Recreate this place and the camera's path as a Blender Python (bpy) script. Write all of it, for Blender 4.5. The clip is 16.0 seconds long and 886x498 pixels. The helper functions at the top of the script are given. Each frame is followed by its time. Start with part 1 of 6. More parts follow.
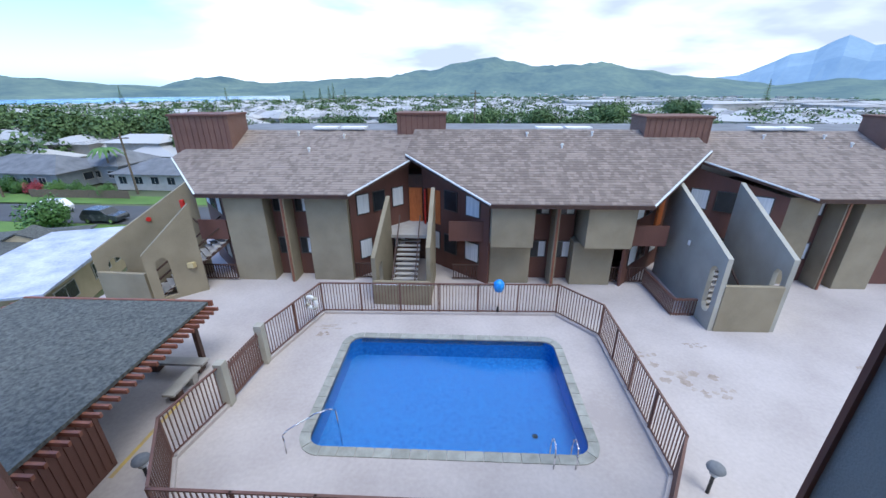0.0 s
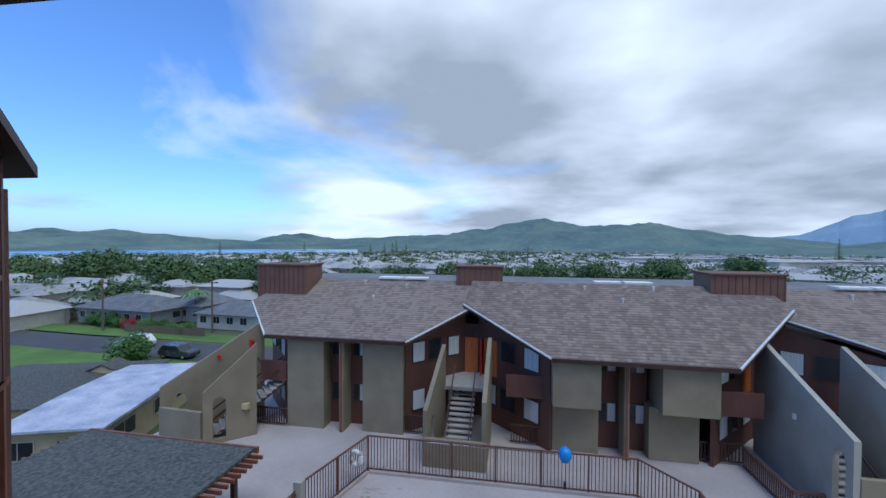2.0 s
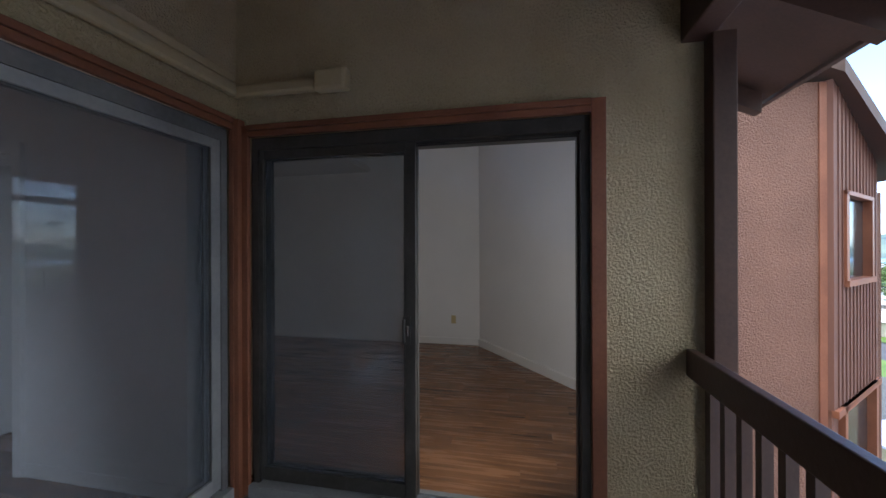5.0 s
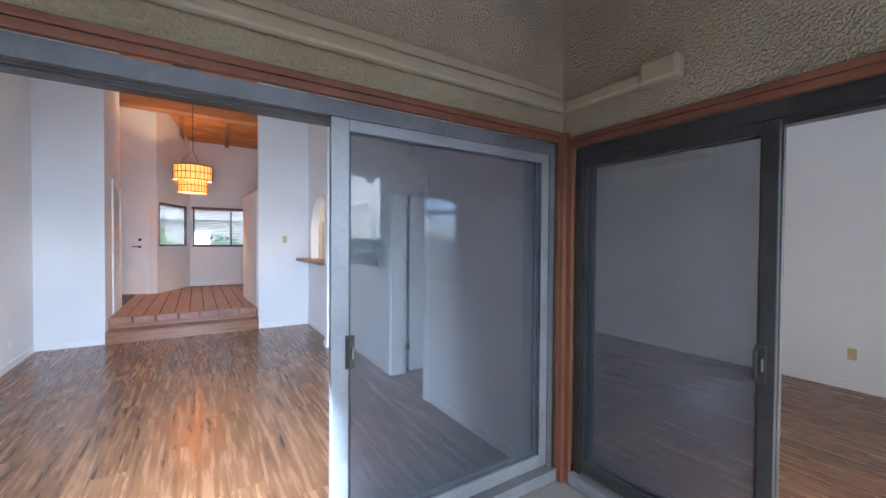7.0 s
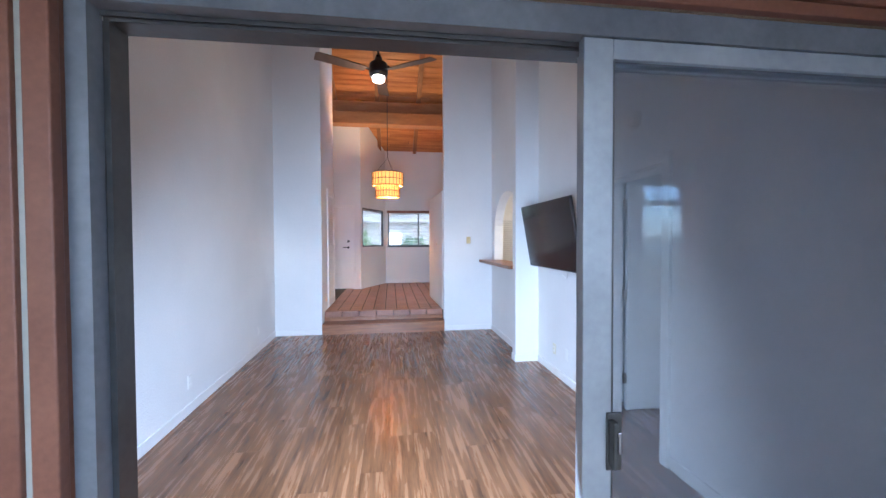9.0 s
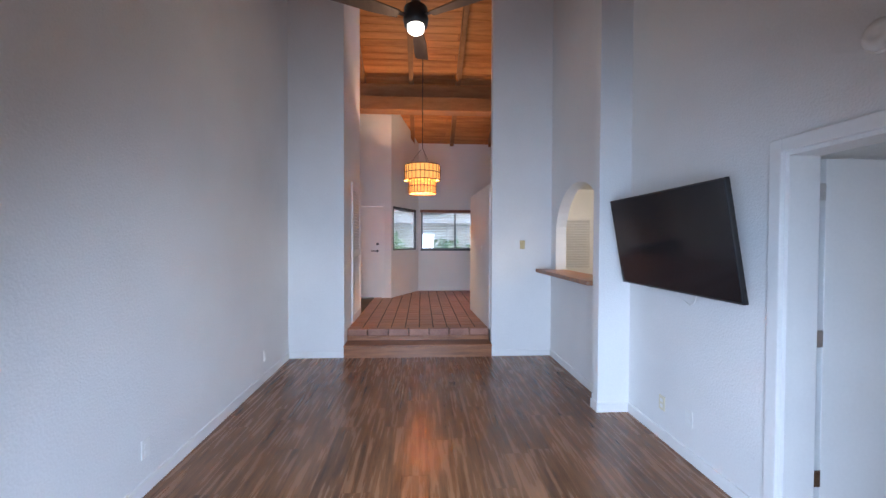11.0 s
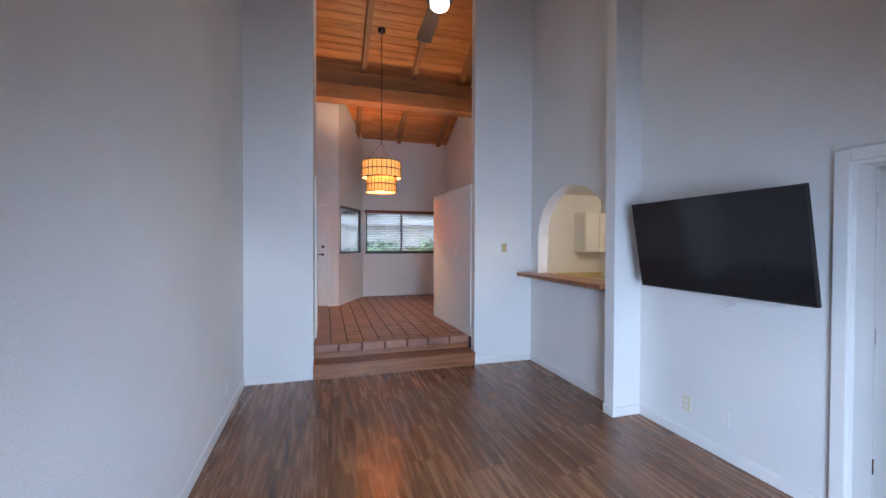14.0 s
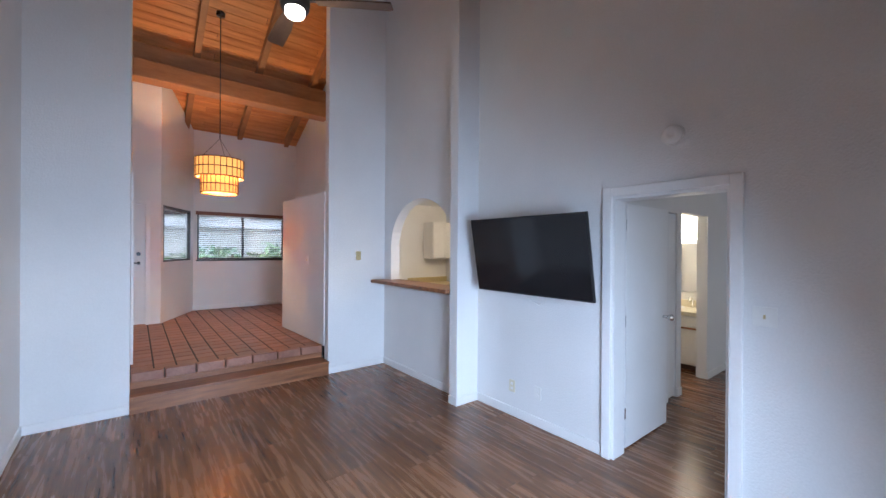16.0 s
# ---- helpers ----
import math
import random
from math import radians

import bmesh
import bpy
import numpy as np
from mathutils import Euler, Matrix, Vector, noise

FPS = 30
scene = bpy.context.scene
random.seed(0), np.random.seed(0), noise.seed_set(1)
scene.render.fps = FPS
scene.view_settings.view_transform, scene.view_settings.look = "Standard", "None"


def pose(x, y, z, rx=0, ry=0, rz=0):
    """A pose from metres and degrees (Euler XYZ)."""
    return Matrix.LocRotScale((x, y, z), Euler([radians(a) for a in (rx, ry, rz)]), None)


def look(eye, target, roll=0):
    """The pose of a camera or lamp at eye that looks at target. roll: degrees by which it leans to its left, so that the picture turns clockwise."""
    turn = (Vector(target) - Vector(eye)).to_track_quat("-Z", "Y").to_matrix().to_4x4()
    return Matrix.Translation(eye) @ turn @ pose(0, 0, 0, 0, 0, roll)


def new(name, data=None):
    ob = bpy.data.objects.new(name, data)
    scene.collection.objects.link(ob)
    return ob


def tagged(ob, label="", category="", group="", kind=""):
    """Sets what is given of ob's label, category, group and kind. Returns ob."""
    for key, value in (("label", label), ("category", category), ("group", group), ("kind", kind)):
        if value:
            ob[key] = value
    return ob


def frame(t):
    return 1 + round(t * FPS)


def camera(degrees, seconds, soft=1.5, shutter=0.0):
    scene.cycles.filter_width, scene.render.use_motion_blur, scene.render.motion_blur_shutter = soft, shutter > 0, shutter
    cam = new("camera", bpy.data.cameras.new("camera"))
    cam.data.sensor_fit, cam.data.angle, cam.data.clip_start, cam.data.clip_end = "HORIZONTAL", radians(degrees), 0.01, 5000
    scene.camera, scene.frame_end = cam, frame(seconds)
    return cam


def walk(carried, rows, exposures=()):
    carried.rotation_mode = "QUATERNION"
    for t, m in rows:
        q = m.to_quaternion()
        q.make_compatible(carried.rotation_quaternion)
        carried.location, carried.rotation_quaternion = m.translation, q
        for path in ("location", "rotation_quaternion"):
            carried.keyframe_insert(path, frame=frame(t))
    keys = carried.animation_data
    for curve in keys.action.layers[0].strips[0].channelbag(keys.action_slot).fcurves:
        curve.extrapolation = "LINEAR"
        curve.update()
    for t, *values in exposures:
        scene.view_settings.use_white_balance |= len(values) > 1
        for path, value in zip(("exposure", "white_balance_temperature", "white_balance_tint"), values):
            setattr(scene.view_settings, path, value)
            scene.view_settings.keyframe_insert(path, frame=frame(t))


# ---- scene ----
cam = camera(97.7, 16.0)
EXPOSURES = [
    (0.0, 0.52, 5850, 8), (1.0, 0.42, 5800, 8), (1.5, 0.15, 5650, 8), (2.0, -0.38, 5550, 8), (3.0, -0.62, 5550, 8),
    (3.5, -0.75, 5500, 8), (4.5, 0.1, 5900, 12), (5.0, 1.72, 6500, 10), (5.2, 2.15, 6300, 10), (7.3, 3.2, 5900, 10), (9.0, 3.25, 5550, 9),
    (9.7, 3.05, 5500, 9), (12.0, 2.75, 6000, 10), (14.0, 2.7, 5750, 9), (16.0, 2.92, 5750, 9),
]
PATH = [
    (0, (1.342, -0.281, 1.459), (1.345, 1.563, 0.683), -0.2),
    (0.5, (1.272, -0.300, 1.466), (1.284, 1.613, 0.882), 0.1),
    (1, (1.199, -0.334, 1.474), (1.19, 1.634, 1.115), 0.2),
    (1.5, (1.125, -0.394, 1.484), (1.018, 1.596, 1.317), 0.2),
    (2, (1.056, -0.474, 1.49), (0.791, 1.508, 1.456), 0.3),
    (2.5, (1.009, -0.573, 1.494), (0.599, 1.385, 1.472), 0.2),
    (3, (1.004, -0.648, 1.483), (0.279, 1.216, 1.462), -0.0),
    (3.5, (1.005, -0.668, 1.462), (-0.348, 0.804, 1.445), -0.5),
    (4, (0.964, -0.701, 1.438), (-0.864, 0.11, 1.431), -0.8),
    (4.5, (0.956, -0.758, 1.419), (-1.04, -0.636, 1.417), -0.3),
    (5, (0.974, -0.828, 1.419), (-0.982, -1.247, 1.419), -0.2),
    (7.3, (0.975, -0.807, 1.489), (0.043, -2.576, 1.451), 0.3),
    (7.5, (0.99, -0.844, 1.489), (0.147, -2.657, 1.45), 0.2),
    (8, (1.038, -1.032, 1.488), (0.429, -2.937, 1.454), 0.3),
    (8.5, (1.044, -1.292, 1.49), (0.636, -3.25, 1.451), 0.3),
    (9, (0.968, -1.596, 1.518), (0.702, -3.578, 1.473), -0.2),
    (9.5, (0.951, -1.98, 1.522), (0.799, -3.973, 1.474), 0.2),
    (12, (1.278, -3.158, 1.576), (1.169, -5.155, 1.544), 0.2),
    (12.5, (1.459, -3.314, 1.579), (1.318, -5.308, 1.547), 0.1),
    (13, (1.659, -3.409, 1.582), (1.419, -5.394, 1.553), 0.1),
    (13.5, (1.833, -3.418, 1.576), (1.432, -5.377, 1.549), 0.2),
    (14, (1.927, -3.337, 1.568), (1.351, -5.252, 1.541), 0.2),
    (14.5, (1.969, -3.211, 1.561), (1.208, -5.06, 1.535), 0.2),
    (15, (1.995, -3.185, 1.574), (1.065, -4.956, 1.549), 0.4),
    (15.5, (2.011, -3.214, 1.597), (0.914, -4.886, 1.573), 0.5),
    (16, (2.034, -3.208, 1.625), (0.79, -4.774, 1.622), 0.4),
]
walk(cam, [(t, look(e, a, r)) for t, e, a, r in PATH], EXPOSURES)

# ---- world and sun ----
world = bpy.data.worlds.new("sky")
scene.world = world
world.use_nodes = True
wn, wl = world.node_tree.nodes, world.node_tree.links
wn.clear()
w_out = wn.new("ShaderNodeOutputWorld")
w_bg = wn.new("ShaderNodeBackground")
w_sky = wn.new("ShaderNodeTexSky")
w_sky.sky_type, w_sky.sun_disc = "NISHITA", False
w_sky.sun_elevation, w_sky.sun_rotation = radians(65), radians(151)
w_tc = wn.new("ShaderNodeTexCoord")
w_sep = wn.new("ShaderNodeSeparateXYZ")
wl.new(w_tc.outputs["Generated"], w_sep.inputs[0])
w_zz = wn.new("ShaderNodeMath")
w_zz.operation = "MAXIMUM"
wl.new(w_sep.outputs["Z"], w_zz.inputs[0])
w_zz.inputs[1].default_value = 0.0
w_za = wn.new("ShaderNodeMath")
w_za.operation = "ADD"
wl.new(w_zz.outputs[0], w_za.inputs[0])
w_za.inputs[1].default_value = 0.22
w_div = wn.new("ShaderNodeVectorMath")
w_div.operation = "DIVIDE"
w_comb = wn.new("ShaderNodeCombineXYZ")
for k in range(3):
    wl.new(w_za.outputs[0], w_comb.inputs[k])
wl.new(w_tc.outputs["Generated"], w_div.inputs[0])
wl.new(w_comb.outputs[0], w_div.inputs[1])
w_n = wn.new("ShaderNodeTexNoise")
w_n.inputs["Scale"].default_value, w_n.inputs["Detail"].default_value, w_n.inputs["Distortion"].default_value = 0.9, 7.0, 0.5
w_n.inputs["Roughness"].default_value = 0.52
wl.new(w_div.outputs[0], w_n.inputs["Vector"])
# broken cloud: open sky to the west, closed towards the mountains
w_bias = wn.new("ShaderNodeVectorMath")
w_bias.operation = "DOT_PRODUCT"
wl.new(w_tc.outputs["Generated"], w_bias.inputs[0])
w_bias.inputs[1].default_value = (0.42, 0.10, 0.0)
w_sum = wn.new("ShaderNodeMath")
w_sum.operation = "ADD"
wl.new(w_n.outputs["Fac"], w_sum.inputs[0])
wl.new(w_bias.outputs["Value"], w_sum.inputs[1])
w_ramp = wn.new("ShaderNodeValToRGB")
w_ramp.color_ramp.elements[0].position, w_ramp.color_ramp.elements[1].position = 0.30, 0.55
wl.new(w_sum.outputs[0], w_ramp.inputs[0])
w_n2 = wn.new("ShaderNodeTexNoise")
w_n2.inputs["Scale"].default_value, w_n2.inputs["Detail"].default_value = 0.75, 5.0
w_off = wn.new("ShaderNodeVectorMath")
w_off.inputs[1].default_value = (3.1, 7.7, 1.3)
wl.new(w_div.outputs[0], w_off.inputs[0])
wl.new(w_off.outputs[0], w_n2.inputs["Vector"])
w_cl = wn.new("ShaderNodeValToRGB")
w_cl.color_ramp.elements[0].position, w_cl.color_ramp.elements[1].position = 0.38, 0.62
w_cl.color_ramp.elements[0].color, w_cl.color_ramp.elements[1].color = (3.4, 3.75, 4.3, 1), (8.2, 8.6, 9.2, 1)
wl.new(w_n2.outputs["Fac"], w_cl.inputs[0])
w_mix = wn.new("ShaderNodeMix")
w_mix.data_type = "RGBA"
wl.new(w_ramp.outputs["Color"], w_mix.inputs["Factor"])
w_gain = wn.new("ShaderNodeVectorMath")
w_gain.operation = "MULTIPLY"
wl.new(w_sky.outputs[0], w_gain.inputs[0])
w_gain.inputs[1].default_value = (1.05, 1.38, 1.9)
wl.new(w_gain.outputs[0], w_mix.inputs[6])
wl.new(w_cl.outputs["Color"], w_mix.inputs[7])
wl.new(w_mix.outputs[2], w_bg.inputs["Color"])
w_bg.inputs["Strength"].default_value = 0.15
wl.new(w_bg.outputs[0], w_out.inputs[0])

sun = new("sun", bpy.data.lights.new("sun", "SUN"))
sun.data.energy, sun.data.angle, sun.data.color = 1.5, radians(25), (1.0, 0.96, 0.9)
sun.matrix_world = look((10, -18, 45), (0, 0, 0))


def lamp(name, kind, place, power, color, size=0.1, aim=None, size_y=None):
    ob = new(name, bpy.data.lights.new(name, kind))
    ob.data.energy, ob.data.color = power, color
    if kind == "AREA":
        ob.data.size = size
        if size_y:
            ob.data.shape, ob.data.size_y = "RECTANGLE", size_y
    else:
        ob.data.shadow_soft_size = size
    ob.matrix_world = look(place, aim) if aim else pose(*place)
    return ob


# daylight through the sliding door and its side pane
door_light = lamp("sky_light", "AREA", (1.03, -2.74, 1.05), 13.5, (0.62, 0.77, 1.0), 1.15, (0.78, -5.0, 0.0), 1.9)
door_light.data.spread = radians(128)
pane_light = lamp("sky_light", "AREA", (2.27, -2.74, 1.05), 0.8, (0.62, 0.77, 1.0), 0.8, (1.5, -5.0, 0.35), 1.9)
pane_light.data.spread = radians(90)
lamp("fan_bulb", "POINT", (1.10, -6.2, 3.32), 1.2, (1.0, 0.84, 0.64), 0.06)
for bx, by in ((0.06, 0.03), (-0.06, 0.03), (0.0, -0.06)):
    lamp("pendant_bulb", "POINT", (1.03 + bx, -9.97 + by, 2.74), 4.8, (1.0, 0.66, 0.36), 0.03)
lamp("kitchen_bulb", "POINT", (-2.0, -7.4, 2.3), 6.5, (1.0, 0.76, 0.5), 0.12)
lamp("bath_bulb", "POINT", (-4.05, -5.45, 2.0), 2.2, (1.0, 0.74, 0.42), 0.05)
lamp("bedroom_sky_light", "AREA", (-1.26, -1.0, 1.2), 3.8, (0.92, 0.92, 0.92), 0.8, (-4, -2, 1.0), 1.9)


# ---- materials ----
def material(name, dark, light, rough=0.7, scale=3.0, grain=60.0, bump=0.15, metal=0.0, stretch=(1, 1, 1), gdepth=0.004, island=0.0, spec=0.5):
    m = bpy.data.materials.new(name)
    m.use_nodes = True
    n, l = m.node_tree.nodes, m.node_tree.links
    b = n["Principled BSDF"]
    tc = n.new("ShaderNodeTexCoord")
    mp = n.new("ShaderNodeMapping")
    mp.inputs["Scale"].default_value = stretch
    l.new(tc.outputs["Object"], mp.inputs[0])
    if island:
        pc = n.new("ShaderNodeObjectInfo")
        sh = n.new("ShaderNodeVectorMath")
        sh.operation = "MULTIPLY_ADD"
        l.new(pc.outputs["Random"], sh.inputs[0])
        sh.inputs[1].default_value = (31.0, 57.0, 13.0)
        l.new(tc.outputs["Object"], sh.inputs[2])
        l.new(sh.outputs[0], mp.inputs[0])
    a = n.new("ShaderNodeTexNoise")
    a.inputs["Scale"].default_value, a.inputs["Detail"].default_value = scale, 6
    g = n.new("ShaderNodeTexNoise")
    g.inputs["Scale"].default_value, g.inputs["Detail"].default_value = grain, 4
    l.new(mp.outputs[0], a.inputs["Vector"])
    l.new(mp.outputs[0], g.inputs["Vector"])
    s = n.new("ShaderNodeMath")
    s.operation = "MULTIPLY_ADD"
    l.new(g.outputs["Fac"], s.inputs[0])
    s.inputs[1].default_value = 0.4
    l.new(a.outputs["Fac"], s.inputs[2])
    last = s.outputs[0]
    if island:
        oi = n.new("ShaderNodeObjectInfo")
        geo = n.new("ShaderNodeNewGeometry")
        ad = n.new("ShaderNodeMath")
        l.new(oi.outputs["Random"], ad.inputs[0])
        l.new(geo.outputs["Random Per Island"], ad.inputs[1])
        s2 = n.new("ShaderNodeMath")
        s2.operation = "MULTIPLY_ADD"
        l.new(ad.outputs[0], s2.inputs[0])
        s2.inputs[1].default_value = island
        l.new(last, s2.inputs[2])
        s3 = n.new("ShaderNodeMath")
        s3.operation = "SUBTRACT"
        l.new(s2.outputs[0], s3.inputs[0])
        s3.inputs[1].default_value = island
        last = s3.outputs[0]
    r = n.new("ShaderNodeValToRGB")
    r.color_ramp.elements[0].position, r.color_ramp.elements[1].position = 0.45, 0.95
    r.color_ramp.elements[0].color, r.color_ramp.elements[1].color = (*dark, 1), (*light, 1)
    l.new(last, r.inputs[0])
    l.new(r.outputs[0], b.inputs["Base Color"])
    rr = n.new("ShaderNodeMapRange")
    l.new(a.outputs["Fac"], rr.inputs[0])
    rr.inputs[3].default_value, rr.inputs[4].default_value = max(0.02, rough - 0.12), min(1, rough + 0.12)
    l.new(rr.outputs[0], b.inputs["Roughness"])
    b.inputs["Metallic"].default_value = metal
    b.inputs["Specular IOR Level"].default_value = spec
    if bump:
        bp = n.new("ShaderNodeBump")
        bp.inputs["Strength"].default_value, bp.inputs["Distance"].default_value = bump, gdepth
        l.new(g.outputs["Fac"], bp.inputs["Height"])
        l.new(bp.outputs[0], b.inputs["Normal"])
    return m


def emitter(name, color, strength):
    m = bpy.data.materials.new(name)
    m.use_nodes = True
    b = m.node_tree.nodes["Principled BSDF"]
    b.inputs["Base Color"].default_value = (*color, 1)
    b.inputs["Emission Color"].default_value = (*color, 1)
    b.inputs["Emission Strength"].default_value = strength
    return m


def sheer(name, color, clear, gloss=0.0):
    """Fine mesh or tinted pane: part clear, part coloured, with an even film of gloss."""
    m = bpy.data.materials.new(name)
    m.use_nodes = True
    n, l = m.node_tree.nodes, m.node_tree.links
    n.clear()
    out = n.new("ShaderNodeOutputMaterial")
    tr = n.new("ShaderNodeBsdfTransparent")
    df = n.new("ShaderNodeBsdfDiffuse")
    df.inputs[0].default_value = (*color, 1)
    mx = n.new("ShaderNodeMixShader")
    mx.inputs[0].default_value = clear
    l.new(df.outputs[0], mx.inputs[1])
    l.new(tr.outputs[0], mx.inputs[2])
    last = mx.outputs[0]
    if gloss:
        gl = n.new("ShaderNodeBsdfGlossy")
        gl.inputs["Roughness"].default_value = 0.02
        fa = n.new("ShaderNodeLayerWeight")
        fa.inputs[0].default_value = 0.5
        pw = n.new("ShaderNodeMath")
        pw.operation = "POWER"
        l.new(fa.outputs["Facing"], pw.inputs[0])
        pw.inputs[1].default_value = 4.0
        fr = n.new("ShaderNodeMath")
        fr.operation = "MULTIPLY_ADD"
        l.new(pw.outputs[0], fr.inputs[0])
        fr.inputs[1].default_value = 0.8
        fr.inputs[2].default_value = gloss
        m2 = n.new("ShaderNodeMixShader")
        l.new(fr.outputs[0], m2.inputs[0])
        l.new(last, m2.inputs[1])
        l.new(gl.outputs[0], m2.inputs[2])
        last = m2.outputs[0]
    l.new(last, out.inputs[0])
    return m


STUCCO = material("olive_stucco", (0.21, 0.175, 0.115), (0.30, 0.255, 0.175), 0.9, 0.8, 30, 0.3, gdepth=0.01)
STUCCO_NEAR = material("rough_olive_stucco", (0.46, 0.37, 0.23), (0.62, 0.52, 0.34), 0.6, 2.0, 75, 1.0, gdepth=0.03)
STUCCO_PALE = material("pale_grey_stucco", (0.32, 0.30, 0.245), (0.43, 0.41, 0.35), 0.9, 0.7, 30, 0.3, gdepth=0.01)
STUCCO_GREY = material("slate_grey_stucco", (0.19, 0.205, 0.205), (0.26, 0.275, 0.27), 0.9, 0.7, 40, 0.5, gdepth=0.015)
STUCCO_BROWN = material("brown_stucco", (0.14, 0.068, 0.048), (0.205, 0.105, 0.076), 0.6, 1.2, 48, 1.0, gdepth=0.025)
SIDING = material("red_brown_siding", (0.10, 0.042, 0.03), (0.15, 0.066, 0.048), 0.7, 1.5, 40, 0.2, stretch=(1, 1, 0.1))
TRIM = material("red_brown_trim", (0.16, 0.055, 0.03), (0.26, 0.10, 0.055), 0.5, 3, 60, 0.2)
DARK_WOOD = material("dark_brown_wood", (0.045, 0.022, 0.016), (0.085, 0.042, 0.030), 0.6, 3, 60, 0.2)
RAIL_WOOD = material("brown_painted_rail", (0.035, 0.018, 0.014), (0.065, 0.033, 0.026), 0.45, 3, 50, 0.3)
SHINGLE = material("brown_grey_shingles", (0.165, 0.130, 0.110), (0.265, 0.215, 0.18), 0.95, 1.1, 9, 0.3, island=0.55)
GRAVEL_ROOF = material("dark_gravel_roofing", (0.022, 0.028, 0.027), (0.15, 0.155, 0.145), 0.95, 9.0, 42, 0.8, gdepth=0.03)
DECK = material("pinkish_concrete", (0.36, 0.315, 0.295), (0.50, 0.45, 0.425), 0.85, 0.35, 8, 0.15)
COPING = material("grey_stone_coping", (0.22, 0.22, 0.19), (0.36, 0.36, 0.32), 0.85, 3, 30, 0.3, island=0.2)
POOL = material("blue_pool_plaster", (0.025, 0.135, 0.36), (0.07, 0.27, 0.55), 0.6, 7.0, 16, 0.0)
STUCCO_PAINT = material("cream_painted_moulding", (0.42, 0.34, 0.21), (0.52, 0.43, 0.28), 0.55, 3, 50, 0.15)
CREAM = material("cream_plastic", (0.66, 0.60, 0.44), (0.74, 0.68, 0.52), 0.4, 2, 50, 0)
CHROME = material("chrome", (0.7, 0.7, 0.72), (0.85, 0.85, 0.86), 0.18, 4, 40, 0, metal=1.0)
ALU = material("dull_aluminium", (0.26, 0.275, 0.29), (0.37, 0.385, 0.40), 0.45, 4, 40, 0.05, metal=0.3)
ALU_MID = material("weathered_grey_aluminium", (0.13, 0.135, 0.145), (0.22, 0.225, 0.235), 0.45, 4, 40, 0.05, metal=0.3)
ALU_DARK = material("dark_bronze_aluminium", (0.05, 0.048, 0.046), (0.10, 0.095, 0.09), 0.4, 4, 40, 0.05, metal=0.5)
WALL = material("white_textured_wall", (0.70, 0.69, 0.675), (0.80, 0.79, 0.775), 0.7, 0.9, 80, 0.45, gdepth=0.007)
WHITE = material("white_gloss_paint", (0.74, 0.73, 0.71), (0.82, 0.81, 0.79), 0.35, 2, 50, 0.08)
PLASTIC = material("white_plastic", (0.72, 0.71, 0.68), (0.80, 0.79, 0.76), 0.35, 2, 50, 0)
BEIGE = material("beige_plastic", (0.50, 0.40, 0.20), (0.58, 0.48, 0.26), 0.4, 2, 50, 0)
PLANK = material("brown_laminate", (0.070, 0.029, 0.013), (0.34, 0.155, 0.070), 0.26, 6.0, 30, 0.03, stretch=(5, 0.3, 1), island=0.10)
TREAD = material("laminate_step", (0.10, 0.036, 0.015), (0.40, 0.165, 0.07), 0.35, 2.2, 14, 0.05, stretch=(0.8, 9, 9), island=0.1)
TILE = material("terracotta_tile", (0.19, 0.08, 0.05), (0.36, 0.17, 0.11), 0.4, 5, 40, 0.15, island=0.25)
GROUT = material("dark_grout", (0.04, 0.036, 0.034), (0.08, 0.072, 0.066), 0.9, 8, 60, 0.2)
CEIL = material("orange_pine_planks", (0.34, 0.12, 0.035), (0.62, 0.27, 0.09), 0.5, 2.0, 12, 0.08, stretch=(0.7, 7, 7), island=0.22)
BEAM = material("stained_pine_beam", (0.24, 0.105, 0.04), (0.36, 0.175, 0.075), 0.55, 2, 14, 0.1, stretch=(1, 1, 6))
BLACK = material("black_plastic", (0.012, 0.012, 0.013), (0.02, 0.02, 0.021), 0.3, 3, 40, 0)
SCREEN = material("dark_tv_screen", (0.010, 0.011, 0.013), (0.014, 0.015, 0.017), 0.10, 3, 40, 0)
BLADE = material("walnut_fan_blade", (0.09, 0.05, 0.03), (0.17, 0.10, 0.06), 0.5, 3, 20, 0, stretch=(5, 1, 1))
CONCRETE = material("grey_concrete", (0.30, 0.28, 0.26), (0.42, 0.40, 0.37), 0.9, 1.5, 25, 0.2)
ASPHALT = material("asphalt", (0.055, 0.057, 0.062), (0.085, 0.088, 0.095), 0.9, 0.5, 10, 0.2)
GRASS = material("lawn_grass", (0.06, 0.13, 0.02), (0.13, 0.22, 0.045), 0.95, 0.3, 6, 0.3)
LEAF = material("green_leaves", (0.04, 0.11, 0.02), (0.11, 0.22, 0.05), 0.7, 1.0, 8, 0, island=0.3)
LEAF_DARK = material("dark_green_leaves", (0.04, 0.085, 0.028), (0.115, 0.185, 0.06), 0.8, 0.4, 4, 0, island=0.3)
BARK = material("bark", (0.10, 0.075, 0.05), (0.18, 0.14, 0.10), 0.9, 6, 40, 0.4)
WHITE_ROOF = material("weathered_white_roof", (0.26, 0.30, 0.42), (0.60, 0.62, 0.68), 0.8, 0.6, 5, 0.1)
GREY_ROOF = material("grey_shingle_roof", (0.10, 0.105, 0.115), (0.19, 0.20, 0.215), 0.95, 0.8, 12, 0.2, island=0.2)
TAN = material("tan_house_wall", (0.38, 0.31, 0.19), (0.50, 0.41, 0.27), 0.85, 1, 20, 0.15)
